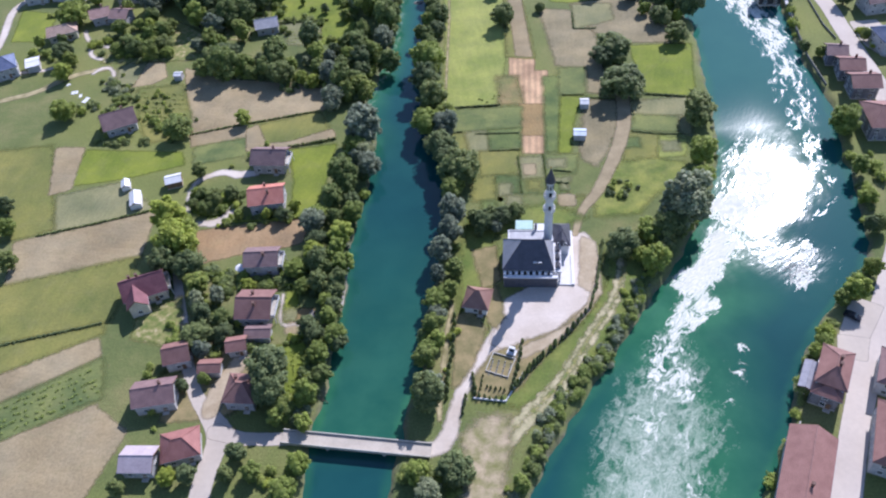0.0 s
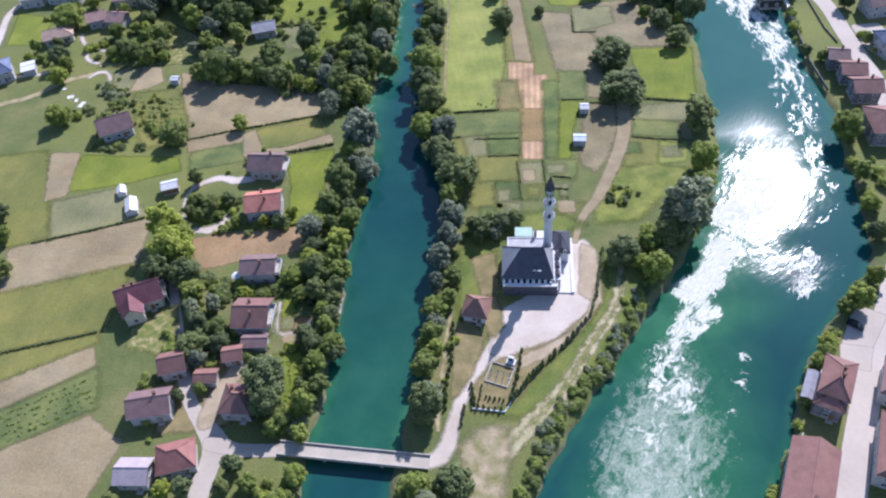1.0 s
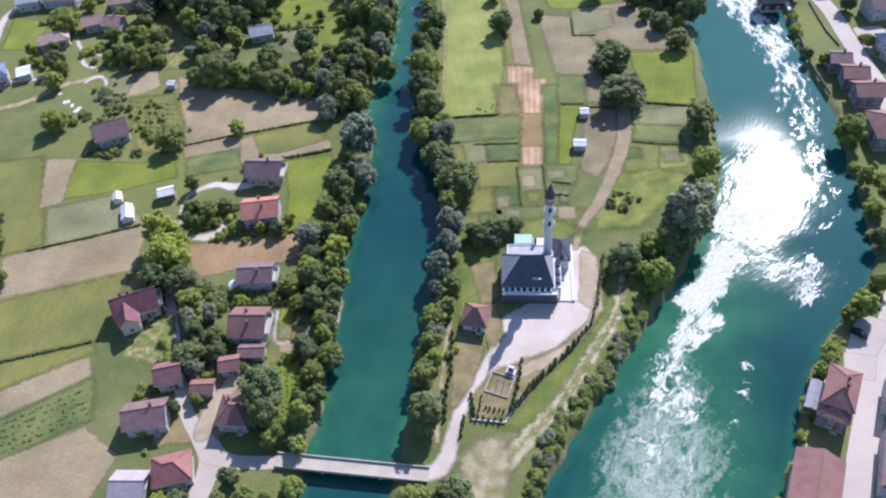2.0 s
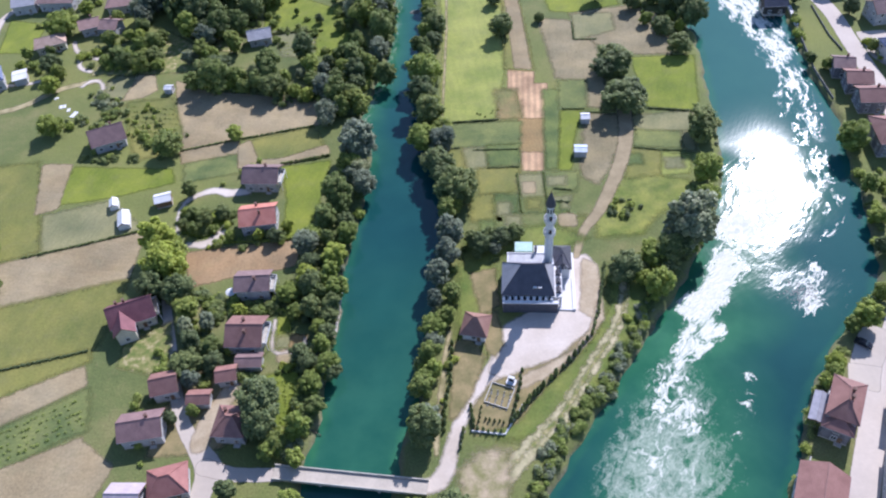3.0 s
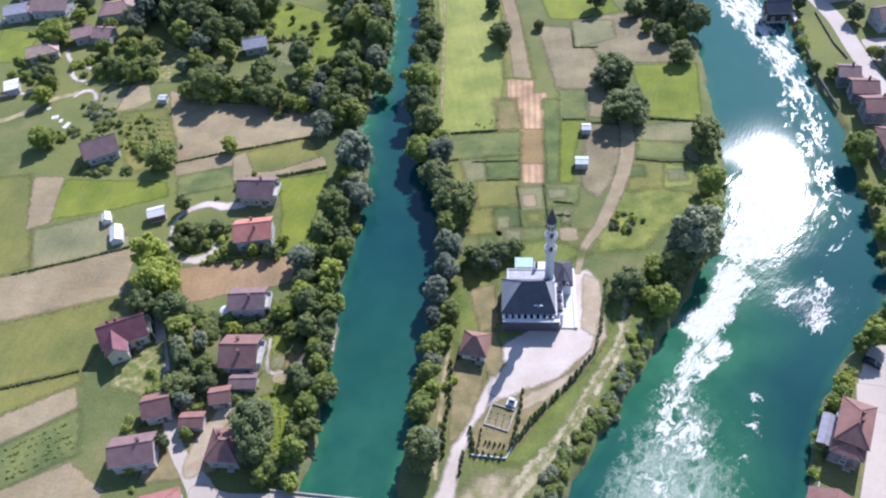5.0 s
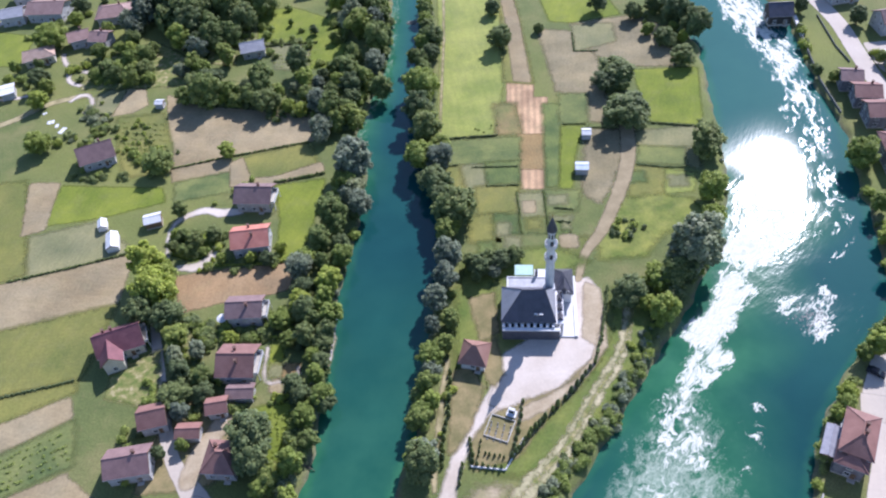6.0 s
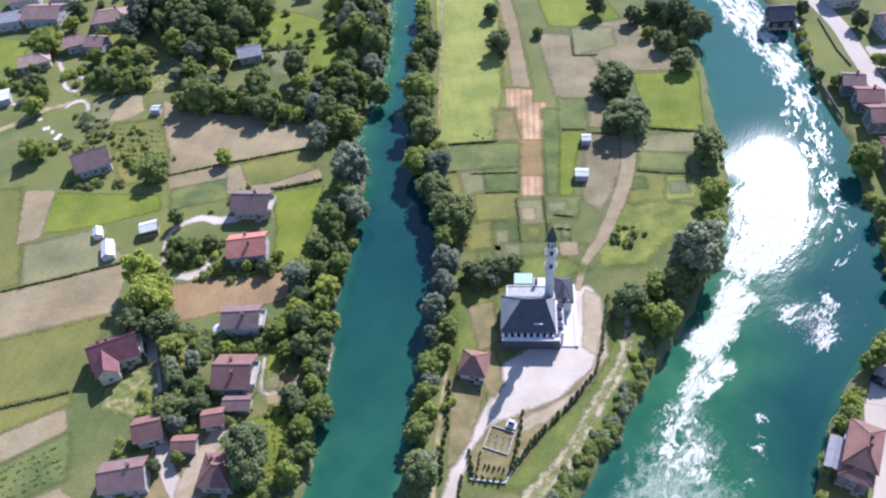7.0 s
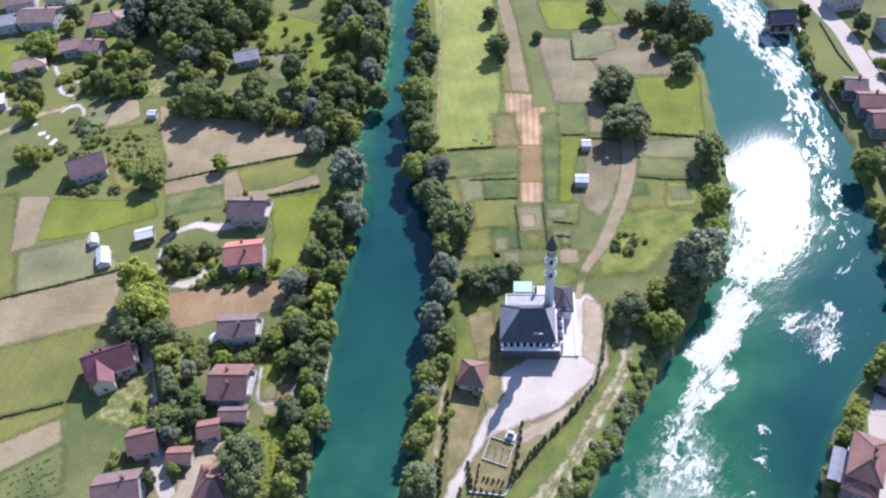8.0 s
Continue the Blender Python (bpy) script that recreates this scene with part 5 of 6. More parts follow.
thicket((126, 165), (136, 195), 10, "lld", 1.2, 3.0, 0.9, EAST_BUSH)


def make_hedge(line, height, wide, kind, label):
    """A hedge or overgrown field edge: leaf clumps packed along a line."""
    r = np.random.RandomState(int(abs(line[0][0]) * 7 + abs(line[0][1])))
    lobes = []
    for a, b in zip(line, line[1:]):
        n = max(2, int(math.dist(a, b) / (wide * 0.75)))
        for i in range(n):
            t = i / n
            k = r.uniform(0.65, 1.15)
            lobes.append((a[0] + (b[0] - a[0]) * t + r.normal() * 0.12, a[1] + (b[1] - a[1]) * t + r.normal() * 0.12, height * 0.42 * k, wide * 0.62 * k, height / wide * 0.95))
    g = core(r, lobes, 0.8)
    g.put(*leaves(r, lobes, 22 * len(lobes), 0.2))
    return tagged(part("hedge", g, LEAF[kind]), label, "hedge")


make_hedge([(40.8, 149.5), (39.8, 145), (38.5, 141), (36.5, 134), (33.9, 127.2)], 1.5, 0.6, "d", "clipped dark green hedge along the yard")
make_hedge([(-3.2, 218.4), (8, 218.2), (17, 218)], 0.68, 0.49, "d", "narrow overgrown hedge along a field edge")
make_hedge([(-92, 214.3), (-73, 218), (-47, 222.6)], 0.6, 0.45, "d", "narrow overgrown hedge along a field edge")
make_hedge([(-56.5, 203.2), (-48, 204.5), (-40, 206)], 0.98, 0.63, "d", "narrow overgrown hedge along a field edge")
make_hedge([(-132, 168.6), (-114, 172.5), (-98, 176.4)], 0.6, 0.49, "d", "narrow overgrown hedge along a field edge")
make_hedge([(-128, 126.6), (-114, 129.4), (-101, 132)], 0.52, 0.42, "d", "narrow overgrown hedge along a field edge")
make_hedge([(66, 218.8), (75, 216.6), (84, 214.4)], 0.68, 0.49, "d", "narrow overgrown hedge along a field edge")
make_hedge([(-74, 284.3), (-60, 284), (-48, 283.6)], 0.9, 0.56, "d", "narrow overgrown hedge along a field edge")
make_hedge([(-70, 168.8), (-58, 168.2), (-46.5, 168.6)], 0.83, 0.63, "l", "narrow overgrown hedge along a field edge")
make_hedge([(59.4, 198.6), (67, 196.4), (74.6, 195.6)], 0.45, 0.35, "d", "narrow overgrown hedge along a field edge")
make_hedge([(50.3, 276), (49.3, 263.5), (58, 262.5)], 0.45, 0.35, "d", "narrow overgrown hedge along a field edge")
make_hedge([(7.5, 203.2), (22, 202)], 0.38, 0.28, "d", "narrow overgrown hedge along a field edge")
make_hedge([(47, 218.6), (52, 218), (56.8, 217.4)], 0.4, 0.3, "d", "narrow overgrown hedge along a field edge")
make_hedge([(39.4, 221.4), (46.5, 220.6)], 0.4, 0.3, "d", "narrow overgrown hedge along a field edge")
make_hedge([(-60.5, 141.5), (-48, 141)], 0.9, 0.63, "l", "narrow overgrown hedge along a field edge")

make_hedge([(31, 182), (36.4, 181)], 0.5, 0.45, "d", "short dark row of beans in a garden")
make_hedge([(31.2, 176.4), (34.9, 175.6)], 0.5, 0.4, "d", "short dark row of beans in a garden")
make_hedge([(11.5, 194), (21.5, 193.4)], 0.4, 0.35, "d", "narrow overgrown hedge along a field edge")
make_hedge([(-2.4, 204.6), (3.2, 204.8)], 0.4, 0.3, "d", "narrow overgrown hedge along a field edge")
make_hedge([(20.4, 190), (20, 172.4)], 0.35, 0.3, "m", "narrow grassy balk between garden beds")
make_hedge([(28.6, 190), (28, 172.4)], 0.35, 0.3, "m", "narrow grassy balk between garden beds")
thicket((10, 221), (18, 224), 8, "m", 0.3, 0.6, 1.6, "row of small bushes along a meadow's edge")
thicket((48, 169), (53, 171), 9, "dl", 0.8, 1.8, 1.3, "low scrub on rough ground beside the gardens")


def crop_rows(name, corner, along, across, n, length, kind, label):
    """Low bushy rows in a garden, too many plants to count."""
    r = np.random.RandomState(int(abs(corner[0]) * 3 + abs(corner[1])))
    lobes = []
    for i in range(n):
        d = 0.0
        while d < length:
            if r.rand() < 0.62:
                lobes.append((corner[0] + across[0] * i + along[0] * d + r.normal() * 0.18, corner[1] + across[1] * i + along[1] * d + r.normal() * 0.18, 0.15, r.uniform(0.22, 0.42), 0.9))
            d += r.uniform(0.5, 0.9)
    g = Geo()
    g.put(*leaves(r, lobes, 12 * len(lobes), 0.17))
    return tagged(part(name, g, LEAF[kind]), label, "crop", kind="stuff")


crop_rows("crop_rows", (-110, 229), (0.97, -0.22), (0.5, -2.0), 6, 15, "l", "rows of leafy vegetables in a garden")
crop_rows("orchard_rows", (-116, 242), (0.97, -0.22), (0.9, -3.0), 9, 17, "m", "rows of young fruit bushes in light grass")
crop_rows("crop_rows", (-49.5, 118), (0.15, -1.0), (1.5, 0), 5, 17, "l", "rows of leafy plants in a bright garden")
crop_rows("crop_rows", (-121, 106), (0.9, 0.44), (0.9, -1.8), 5, 24, "l", "rows of low crops beside the village")
crop_rows("crop_rows", (-64, 277), (0.99, -0.03), (0, -2.6), 4, 15, "l", "rows of low crops beside the village")

THUJA = part("thuja", Geo().lathe((0, 0, 0), [(-0.1, 0.28), (0.25, 0.42), (0.9, 0.36), (1.5, 0.2), (1.95, 0.03)], 9).put(*leaves(np.random.RandomState(4), [(0, 0, 0.4, 0.42, 1.0), (0, 0, 1.0, 0.36, 1.4), (0, 0, 1.55, 0.2, 1.5)], 150, 0.11)), LEAF["d"], at=(0, 0, -400))
tagged(THUJA, "small dark green columnar conifer", "conifer", "young conifers round the graveyard")


def conifer_row(line, count, h):
    for i in range(count):
        t = i / max(1, count - 1) * (len(line) - 1)
        k = min(int(t), len(line) - 2)
        x, y = (line[k][j] + (line[k + 1][j] - line[k][j]) * (t - k) for j in (0, 1))
        s = h * plant_random.uniform(0.8, 1.15) / 1.95
        copy_thing(THUJA, pose(x + plant_random.gauss(0, 0.12), y + plant_random.gauss(0, 0.12), 0, 0, 0, plant_random.uniform(0, 360)) @ Matrix.Scale(s, 4))


conifer_row([(33.4, 126.4), (27.4, 119.2), (19.1, 111.7), (15, 107.7), (11.2, 103)], 19, 2.5)
conifer_row([(-2.9, 126), (-4, 116.2), (-5.3, 107.6), (-6.1, 101)], 13, 2.3)
conifer_row([(14.2, 116), (12.8, 109.5), (10.2, 102)], 8, 2.3)
conifer_row([(0.6, 107), (1.2, 100.8), (7.6, 99.6)], 10, 2.0)
conifer_row([(4, 103.4), (8.5, 102.2)], 5, 1.3)
conifer_row([(3.2, 106.6), (2.4, 102.6)], 4, 1.3)
conifer_row([(-1.2, 101), (-2.4, 96.5)], 5, 1.7)

# ---- houses ----
def window(parent, x, y, z, turn, w=1.1, h=1.3):
    """A framed window on an outer wall; turn: the way it faces, 0 for -y."""
    ca, sa = math.cos(radians(turn)), math.sin(radians(turn))
    g = Geo()
    for cx, cz, sx, sz in ((0, h / 2, w + 0.16, 0.1), (0, -h / 2 - 0.03, w + 0.3, 0.12), (-w / 2, 0, 0.1, h), (w / 2, 0, 0.1, h), (0, 0, 0.07, h)):
        g.box((cx, -0.04, cz), (sx, 0.14, sz))
    fr = part("window", g, FRAME, parent)
    fr.matrix_basis = pose(x, y, z, 0, 0, turn)
    part("pane", Geo().box((0, -0.012, 0), (w - 0.05, 0.03, h - 0.05)), GLASS, fr)
    return fr


def slope(parent, outline, material, thick=0.22, name="roof_slope"):
    return part(name, Geo().slab(outline, thick), material, parent)


def house(label, c, w, d, yaw, eave, rise, roof, wall=HOUSEWALL, hip=0.0, over=0.55, chimneys=((0.2, 0.15),), balcony=False, name="house", windows=True, base=0.0, group="houses of the village"):
    """A house with its ridge along its own x. hip: how far the ridge ends stand in from the gables."""
    top = thing(name, label, "house" if name == "house" else name.replace("_", " "), (c[0], c[1], base), yaw, group)
    x, y = w / 2, d / 2
    g = Geo()
    if hip:
        g.box((0, 0, eave / 2 - 0.2), (w, d, eave + 0.35), chamfer=0.05)
    else:
        ridge = eave + rise * 0.93
        g.slab([(-x, -y, -0.4), (-x, -y, eave), (-x, 0, ridge), (-x, y, eave), (-x, y, -0.4)], w, (1, 0, 0))
    part("wall", g, wall, top)
    part("plinth", Geo().box((0, 0, 0.05), (w + 0.1, d + 0.1, 0.7), chamfer=0.05), CONCRETE, top)
    k = rise / y
    ex, ey, ez = x + over, y + over, eave - over * k
    zr = eave + rise
    lift = 0.2
    if hip:
        hx = max(0.05, x - hip)
        a, b = (-hx, 0, zr + lift), (hx, 0, zr + lift)
        p = [(-ex, -ey, ez + lift), (ex, -ey, ez + lift), (ex, ey, ez + lift), (-ex, ey, ez + lift)]
        slope(top, [p[0], p[1], b, a], roof)
        slope(top, [p[2], p[3], a, b], roof)
        slope(top, [p[1], p[2], b], roof)
        slope(top, [p[3], p[0], a], roof)
        caps = [(p[0], a), (p[1], b), (p[2], b), (p[3], a), (a, b)]
    else:
        slope(top, [(-ex, -ey, ez + lift), (ex, -ey, ez + lift), (ex, 0, zr + lift), (-ex, 0, zr + lift)], roof)
        slope(top, [(ex, ey, ez + lift), (-ex, ey, ez + lift), (-ex, 0, zr + lift), (ex, 0, zr + lift)], roof)
        caps = [((-ex, 0, zr + lift), (ex, 0, zr + lift))]
        for sx in (-1, 1):
            part("verge_board", Geo().slab([(sx * ex, -ey, ez + lift - 0.02), (sx * ex, 0, zr + lift - 0.02), (sx * ex, ey, ez + lift - 0.02), (sx * ex, ey, ez + lift - 0.3), (sx * ex, 0, zr + lift - 0.3), (sx * ex, -ey, ez + lift - 0.3)], 0.06, (sx, 0, 0)), WOOD, top)
    g = Geo()
    for a, b in caps:
        g.tube(a, b, 0.13, 0.13, 6)
    part("ridge_cap", g, roof, top)
    part("gutter", Geo().box((0, -ey, ez + 0.08), (2 * ex, 0.14, 0.12)), GREYWALL, top)
    for u, v in chimneys:
        cx, cy = u * w, v * d
        h = zr - abs(cy) * k + 1.3
        ch = part("chimney", Geo().box((cx, cy, h - 1.1), (0.6, 0.6, 2.4)), BRICK, top)
        part("chimney_cap", Geo().box((cx, cy, h + 0.16), (0.78, 0.78, 0.14)), BRICK, ch)
    if windows:
        for z in (1.5, 4.0)[: 2 if eave > 4.4 else 1]:
            for n, side, turn in ((w, -y, 0), (w, y, 180)):
                m = max(1, int(n / 3.2))
                for i in range(m):
                    window(top, (i + 0.5) / m * w - x, side, z, turn)
            for side, turn in ((x, 90), (-x, -90)):
                m = max(1, int(d / 3.6))
                for i in range(m):
                    window(top, side, (i + 0.5) / m * d - y, z, turn)
        dr = part("door", Geo().box((w * 0.22, -y - 0.03, 1.05), (1.0, 0.1, 2.1)), WOOD, top)
        part("door_step", Geo().box((w * 0.22, -y - 0.55, 0.1), (1.6, 1.0, 0.2)), CONCRETE, top)
        part("door_handle", Geo().box((w * 0.22 + 0.38, -y - 0.1, 1.05), (0.05, 0.06, 0.16)), FRAME, dr)
    if balcony:
        part("balcony", Geo().box((x + 0.75, 0, 2.75), (1.5, d * 0.8, 0.18)), CONCRETE, top, "pale concrete balcony")
        rail = Geo().box((x + 1.46, 0, 3.35), (0.08, d * 0.8, 0.9)).box((x + 0.75, d * 0.4 - 0.04, 3.35), (1.5, 0.08, 0.9)).box((x + 0.75, 0.04 - d * 0.4, 3.35), (1.5, 0.08, 0.9))
        part("balcony_rail", rail, PLASTER, top, "white balcony parapet")
        for s in (-1, 1):
            part("post", Geo().box((x + 1.4, s * d * 0.38, 1.35), (0.18, 0.18, 2.7)), PLASTER, top)
    return top


house("white house with an orange-red tiled gable roof", (-59.4, 175.5), 10.2, 8.4, 3, 4.6, 2.4, ORANGE, chimneys=((0.08, -0.18), (-0.05, 0.3)), balcony=False)
house("white house with a faded purple-brown tiled roof", (-60.6, 194.2), 10.2, 7.8, -7, 4.6, 2.4, PURPLE, GREYWALL, over=0.8, chimneys=((0.15, 0.1),), balcony=True)
house("white house with a purple-brown roof and side terrace", (-57.4, 149), 9.0, 6.8, -2, 4.6, 1.9, PURPLE, chimneys=((0.1, -0.15),), balcony=True)
house("white house with a red-brown tiled gable roof", (-57.0, 131.8), 8.4, 8.8, -5, 4.4, 2.6, REDBROWN, over=0.8, chimneys=((0.05, -0.22), (-0.08, 0.22)), balcony=True)
house("low annex with a faded tiled lean roof", (-55.6, 123.6), 6.0, 3.6, -3, 2.7, 0.8, PURPLE, chimneys=(), windows=False, name="annex")
house("small outbuilding with a dark red roof", (-60.8, 119.6), 4.4, 4.0, 6, 3.2, 1.1, REDBROWN, chimneys=(), name="outbuilding")
house("cream house with a maroon tiled roof and front gable", (-90.2, 141.6), 10.8, 7.6, 19, 4.4, 3.2, MAROON, CREAM, over=0.8, chimneys=((-0.1, 0.2), (-0.3, 0.25)), balcony=True)
house("front gable wing with maroon tiles", (-91.2, 136.8), 6.2, 5.0, 109, 4.4, 2.2, MAROON, CREAM, chimneys=(), name="house_wing")
house("white house with a dark brown gable roof", (-118.3, 221.6), 10.2, 8.6, 21, 4.0, 3.0, BROWN, GREYWALL, over=0.9, chimneys=((0.2, 0.2),))
FAR = "far houses in the north-west"
house("far house with a brown tiled roof", (-146, 297.5), 7, 7.2, 18, 4, 1.7, MAUVE, GREYWALL, over=0.8, chimneys=((0.2, 0.1),), group=FAR)
house("far house with a faded brown roof", (-136.4, 295.5), 6.6, 7.0, -12, 4, 1.7, MAUVE, GREYWALL, over=0.8, chimneys=((0.1, 0.1),), group=FAR)
house("far house with a tan-brown hipped roof", (-159.5, 287), 11, 7.4, 19, 3.6, 1.7, TAN, CREAM, over=0.8, hip=3.5, chimneys=(), group=FAR)
house("far house with a pale red roof", (-166, 322), 15, 11, -6, 4.4, 2.2, MAUVE, over=0.8, group=FAR)
house("far house with a purple-brown hipped roof", (-136, 315), 13, 9.8, 6, 4, 2.0, MAUVE, over=0.8, hip=3, group=FAR)
house("far house with a blue sheet roof", (-176, 262), 11, 10, 25, 4.6, 2.6, BLUEROOF, hip=3.5, chimneys=(), group=FAR)
house("white flat-roofed carport beside a house", (-164.5, 264.5), 4.5, 6, 20, 2.8, 0.3, WHITEROOF, chimneys=(), windows=False, name="carport", group=FAR)
house("small cottage with a pale grey sheet roof", (-72.8, 279.5), 8.4, 6.6, 11, 3.4, 2.0, GREYSHEET, chimneys=(), group=FAR)
house("far house with a rose-brown tiled roof", (-180, 338), 12, 10, 12, 4.6, 2.4, MAUVE, over=0.8, group=FAR)
house("far white house with a tan roof", (-163, 338), 10, 8, -8, 4.4, 2.2, TAN, group=FAR)
house("far house with a grey sheet roof", (-181, 320), 9, 8, 10, 4.2, 1.6, GREYSHEET, chimneys=(), group=FAR)
house("far house with a red roof", (-122, 325), 10, 9, 10, 4.2, 3, ROSE, over=0.8, group=FAR)
house("far white house with a pale roof", (-116, 332), 9, 8, 0, 5, 2.6, PURPLE, group=FAR)
house("house with a brown hipped roof in the shade", (-57, 105), 7.2, 7.6, -7, 4.2, 2.2, REDBROWN, GREYWALL, hip=2.8, chimneys=((-0.2, 0.25),))
house("low shed with a brown roof", (-66.8, 113.3), 5.0, 3.4, -2, 2.8, 0.8, REDBROWN, GREYWALL, chimneys=(), windows=False, name="shed")
house("white house with a rose-red hipped roof", (-69.8, 90.8), 8.4, 7.0, 12, 3.6, 2.4, ROSE, hip=3.0, chimneys=())
house("white house with a pale pinkish sheet roof", (-79, 87.5), 7.2, 6.0, -4, 3.6, 1.6, surface("pale_pink_sheet", (0.42, 0.34, 0.36), (0.52, 0.44, 0.46), 0.4, 0.6), chimneys=())
house("house with a dark brown tiled roof", (-79.1, 105.5), 9.6, 7.0, 6, 4.2, 2.2, BROWN, chimneys=((0.2, 0.1),))
house("house with dark red roof near the road", (-76, 117.5), 6, 6, 10, 4.0, 2.0, REDBROWN, chimneys=())

EAST = "houses along the river road"
house("large house with brown hipped roofs beside the road", (86.3, 98.6), 10.8, 6.2, 60, 6.8, 2.3, REDBROWN, HOUSEWALL, hip=3.8, chimneys=((0.1, -0.1), (-0.08, -0.12)), group=EAST)
house("lower front wing with a brown hipped roof", (83.6, 94.2), 6.0, 5.0, -30, 5.0, 1.4, REDBROWN, DARKWALL, hip=3.4, chimneys=(), name="house_wing", group=EAST)
house("lean-to with a blue-grey sheet roof over the bank", (81.3, 99.3), 7.4, 2.2, 59.5, 3.0, 0.3, surface("weathered_blue_grey_sheet", (0.20, 0.20, 0.245), (0.29, 0.29, 0.335), 0.6, 0.6), GREYWALL, chimneys=(), windows=False, name="lean_to", group=EAST)
house("long hall with a weathered brown gable roof", (70.8, 72.6), 22, 9.2, 63, 5.6, 2.6, REDBROWN, GREYWALL, chimneys=((-0.15, -0.1),), name="long_hall", group=EAST)
house("faded-roofed house stepping down to the river", (136.4, 229.6), 5.6, 6.2, -12, 5.0, 1.5, PURPLE, DARKWALL, over=0.8, group=EAST)
house("middle faded-roofed house in a stepped row", (138, 220.8), 7.0, 7.2, -10, 5.0, 1.7, REDBROWN, DARKWALL, over=0.8, group=EAST)
house("end house of a stepped row with a brown roof", (138.4, 210.6), 8.0, 7.8, -6, 5.2, 1.9, REDBROWN, DARKWALL, over=0.8, group=EAST)
house("house with a blue-grey sheet roof behind the road", (159, 236), 11, 10, 5, 5.6, 2.8, BLUEROOF, hip=3, group=EAST)
house("house with a brown hipped roof below the road", (137, 191.5), 10.5, 13, -6, 5.6, 3.2, REDBROWN, DARKWALL, hip=4, group=EAST)
house("roadside house with an orange-brown roof", (93.8, 80.5), 16, 8.5, 64, 5.6, 2.8, REDBROWN, hip=3, group=EAST)
house("roadside house with a brown roof", (101.5, 97.5), 10, 8, 62, 5.4, 2.6, BROWN, hip=3, group=EAST)
house("far roadside house with a grey-brown roof", (155, 285), 11, 9, 8, 5.2, 2.6, PURPLE, group=EAST)
house("far roadside house with a brown roof", (165, 262), 12, 9, 5, 5.2, 2.6, PURPLE, group=EAST)
DARKWOOD = surface("tarred_timber", (0.035, 0.028, 0.026), (0.07, 0.058, 0.052), 1.5, 0.8, 0.4)
mill = house("dark timber water mill standing over the rapids", (127, 273), 8, 7.5, -4, 4.2, 3.0, DARKROOF, DARKWOOD, chimneys=(), name="water_mill", group="", base=0.2)
for sx in (-3.4, 0, 3.4):
    for sy in (-3.2, 3.2):
        part("stilt", Geo().tube((sx, sy, -3.4), (sx, sy, 0.1), 0.2, 0.18, 8), WOOD, mill)

SHEDS = "small sheds and greenhouses"
house("small white shed with a sheet roof", (-103.3, 249.6), 2.9, 2.8, -5, 2.0, 0.5, WHITEROOF, chimneys=(), windows=False, over=0.15, name="shed", group=SHEDS)
house("small white garden shed", (45.6, 214), 2.8, 3.2, -6, 2.0, 0.6, WHITEROOF, chimneys=(), windows=False, over=0.15, name="shed", group=SHEDS)
house("garden shed with a pale bluish sheet roof", (41.5, 197.4), 3.8, 3.4, -8, 2.2, 0.4, surface("pale_blue_sheet", (0.50, 0.58, 0.66), (0.62, 0.69, 0.76), 0.5, 0.4), chimneys=(), windows=False, over=0.2, name="shed", group=SHEDS)
house("small pale plastic greenhouse", (-108.4, 188.6), 3.7, 2.6, 105, 1.6, 0.8, WHITEROOF, WHITEROOF, chimneys=(), windows=False, over=0.1, name="greenhouse", group=SHEDS)
house("long white plastic greenhouse", (-103.2, 180.8), 6.6, 3.5, 105, 1.8, 1.0, WHITEROOF, WHITEROOF, chimneys=(), windows=False, over=0.1, name="greenhouse", group=SHEDS)
house("shed with a bright white roof and dark walls", (-92.2, 188.4), 4.8, 4.0, 14, 2.5, 0.8, WHITEROOF, WOOD, chimneys=(), windows=False, over=0.3, name="shed", group=SHEDS)

# ---- the mosque ----
# Charcoal paints shade on the lower walls; it is the flue's own colour.
CHARCOAL = surface("charcoal_shade_and_flue", (0.07, 0.07, 0.085), (0.11, 0.11, 0.13), 0.7, 0.8, 0.2)
ROSEBROWN = roof_tiles("rose_brown_tiles", (0.275, 0.14, 0.105), (0.37, 0.205, 0.16))
hut = house("small white hut with a faded brown hipped roof", (3.5, 129.6), 5.9, 6.2, -15, 3.5, 2.7, ROSEBROWN, PLASTER, hip=2.5, over=0.7, chimneys=(), name="hut", group="")

YAW = -6.0
mosque = thing("mosque", "white mosque with a steep dark hipped roof and arched portico", "mosque", (18.4, 141.8, 0), YAW)
W, D, EAVE, RIDGE = 13.4, 11.0, 5.7, 11.4
x, y = W / 2, D / 2
part("wall", Geo().box((0, 0, EAVE / 2 - 0.2), (W, D, EAVE + 0.4), chamfer=0.08), PLASTER, mosque, "white plastered hall wall")
# The ground floor is coloured dark to stand for its shade.
part("plinth", Geo().box((0, 0, 1.0), (W + 0.16, D + 0.16, 2.7), chamfer=0.05), CHARCOAL, mosque, "ground floor with its shade put into a charcoal colour")
o, hx = 0.3, 2.9
k = (RIDGE - EAVE) / y
ez = EAVE - o * k + 0.3
p = [(-x - o, -y - o, ez), (x + o, -y - o, ez), (x + o, y + o, ez), (-x - o, y + o, ez)]
a, b = (1.3 - hx, 0, RIDGE + 0.3), (1.3 + hx, 0, RIDGE + 0.3)
# The paler sheet on the hip ends paints in the sunlight they catch.
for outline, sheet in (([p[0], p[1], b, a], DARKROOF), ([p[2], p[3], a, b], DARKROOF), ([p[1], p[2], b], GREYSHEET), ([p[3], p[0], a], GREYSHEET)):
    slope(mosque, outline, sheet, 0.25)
caps = Geo()
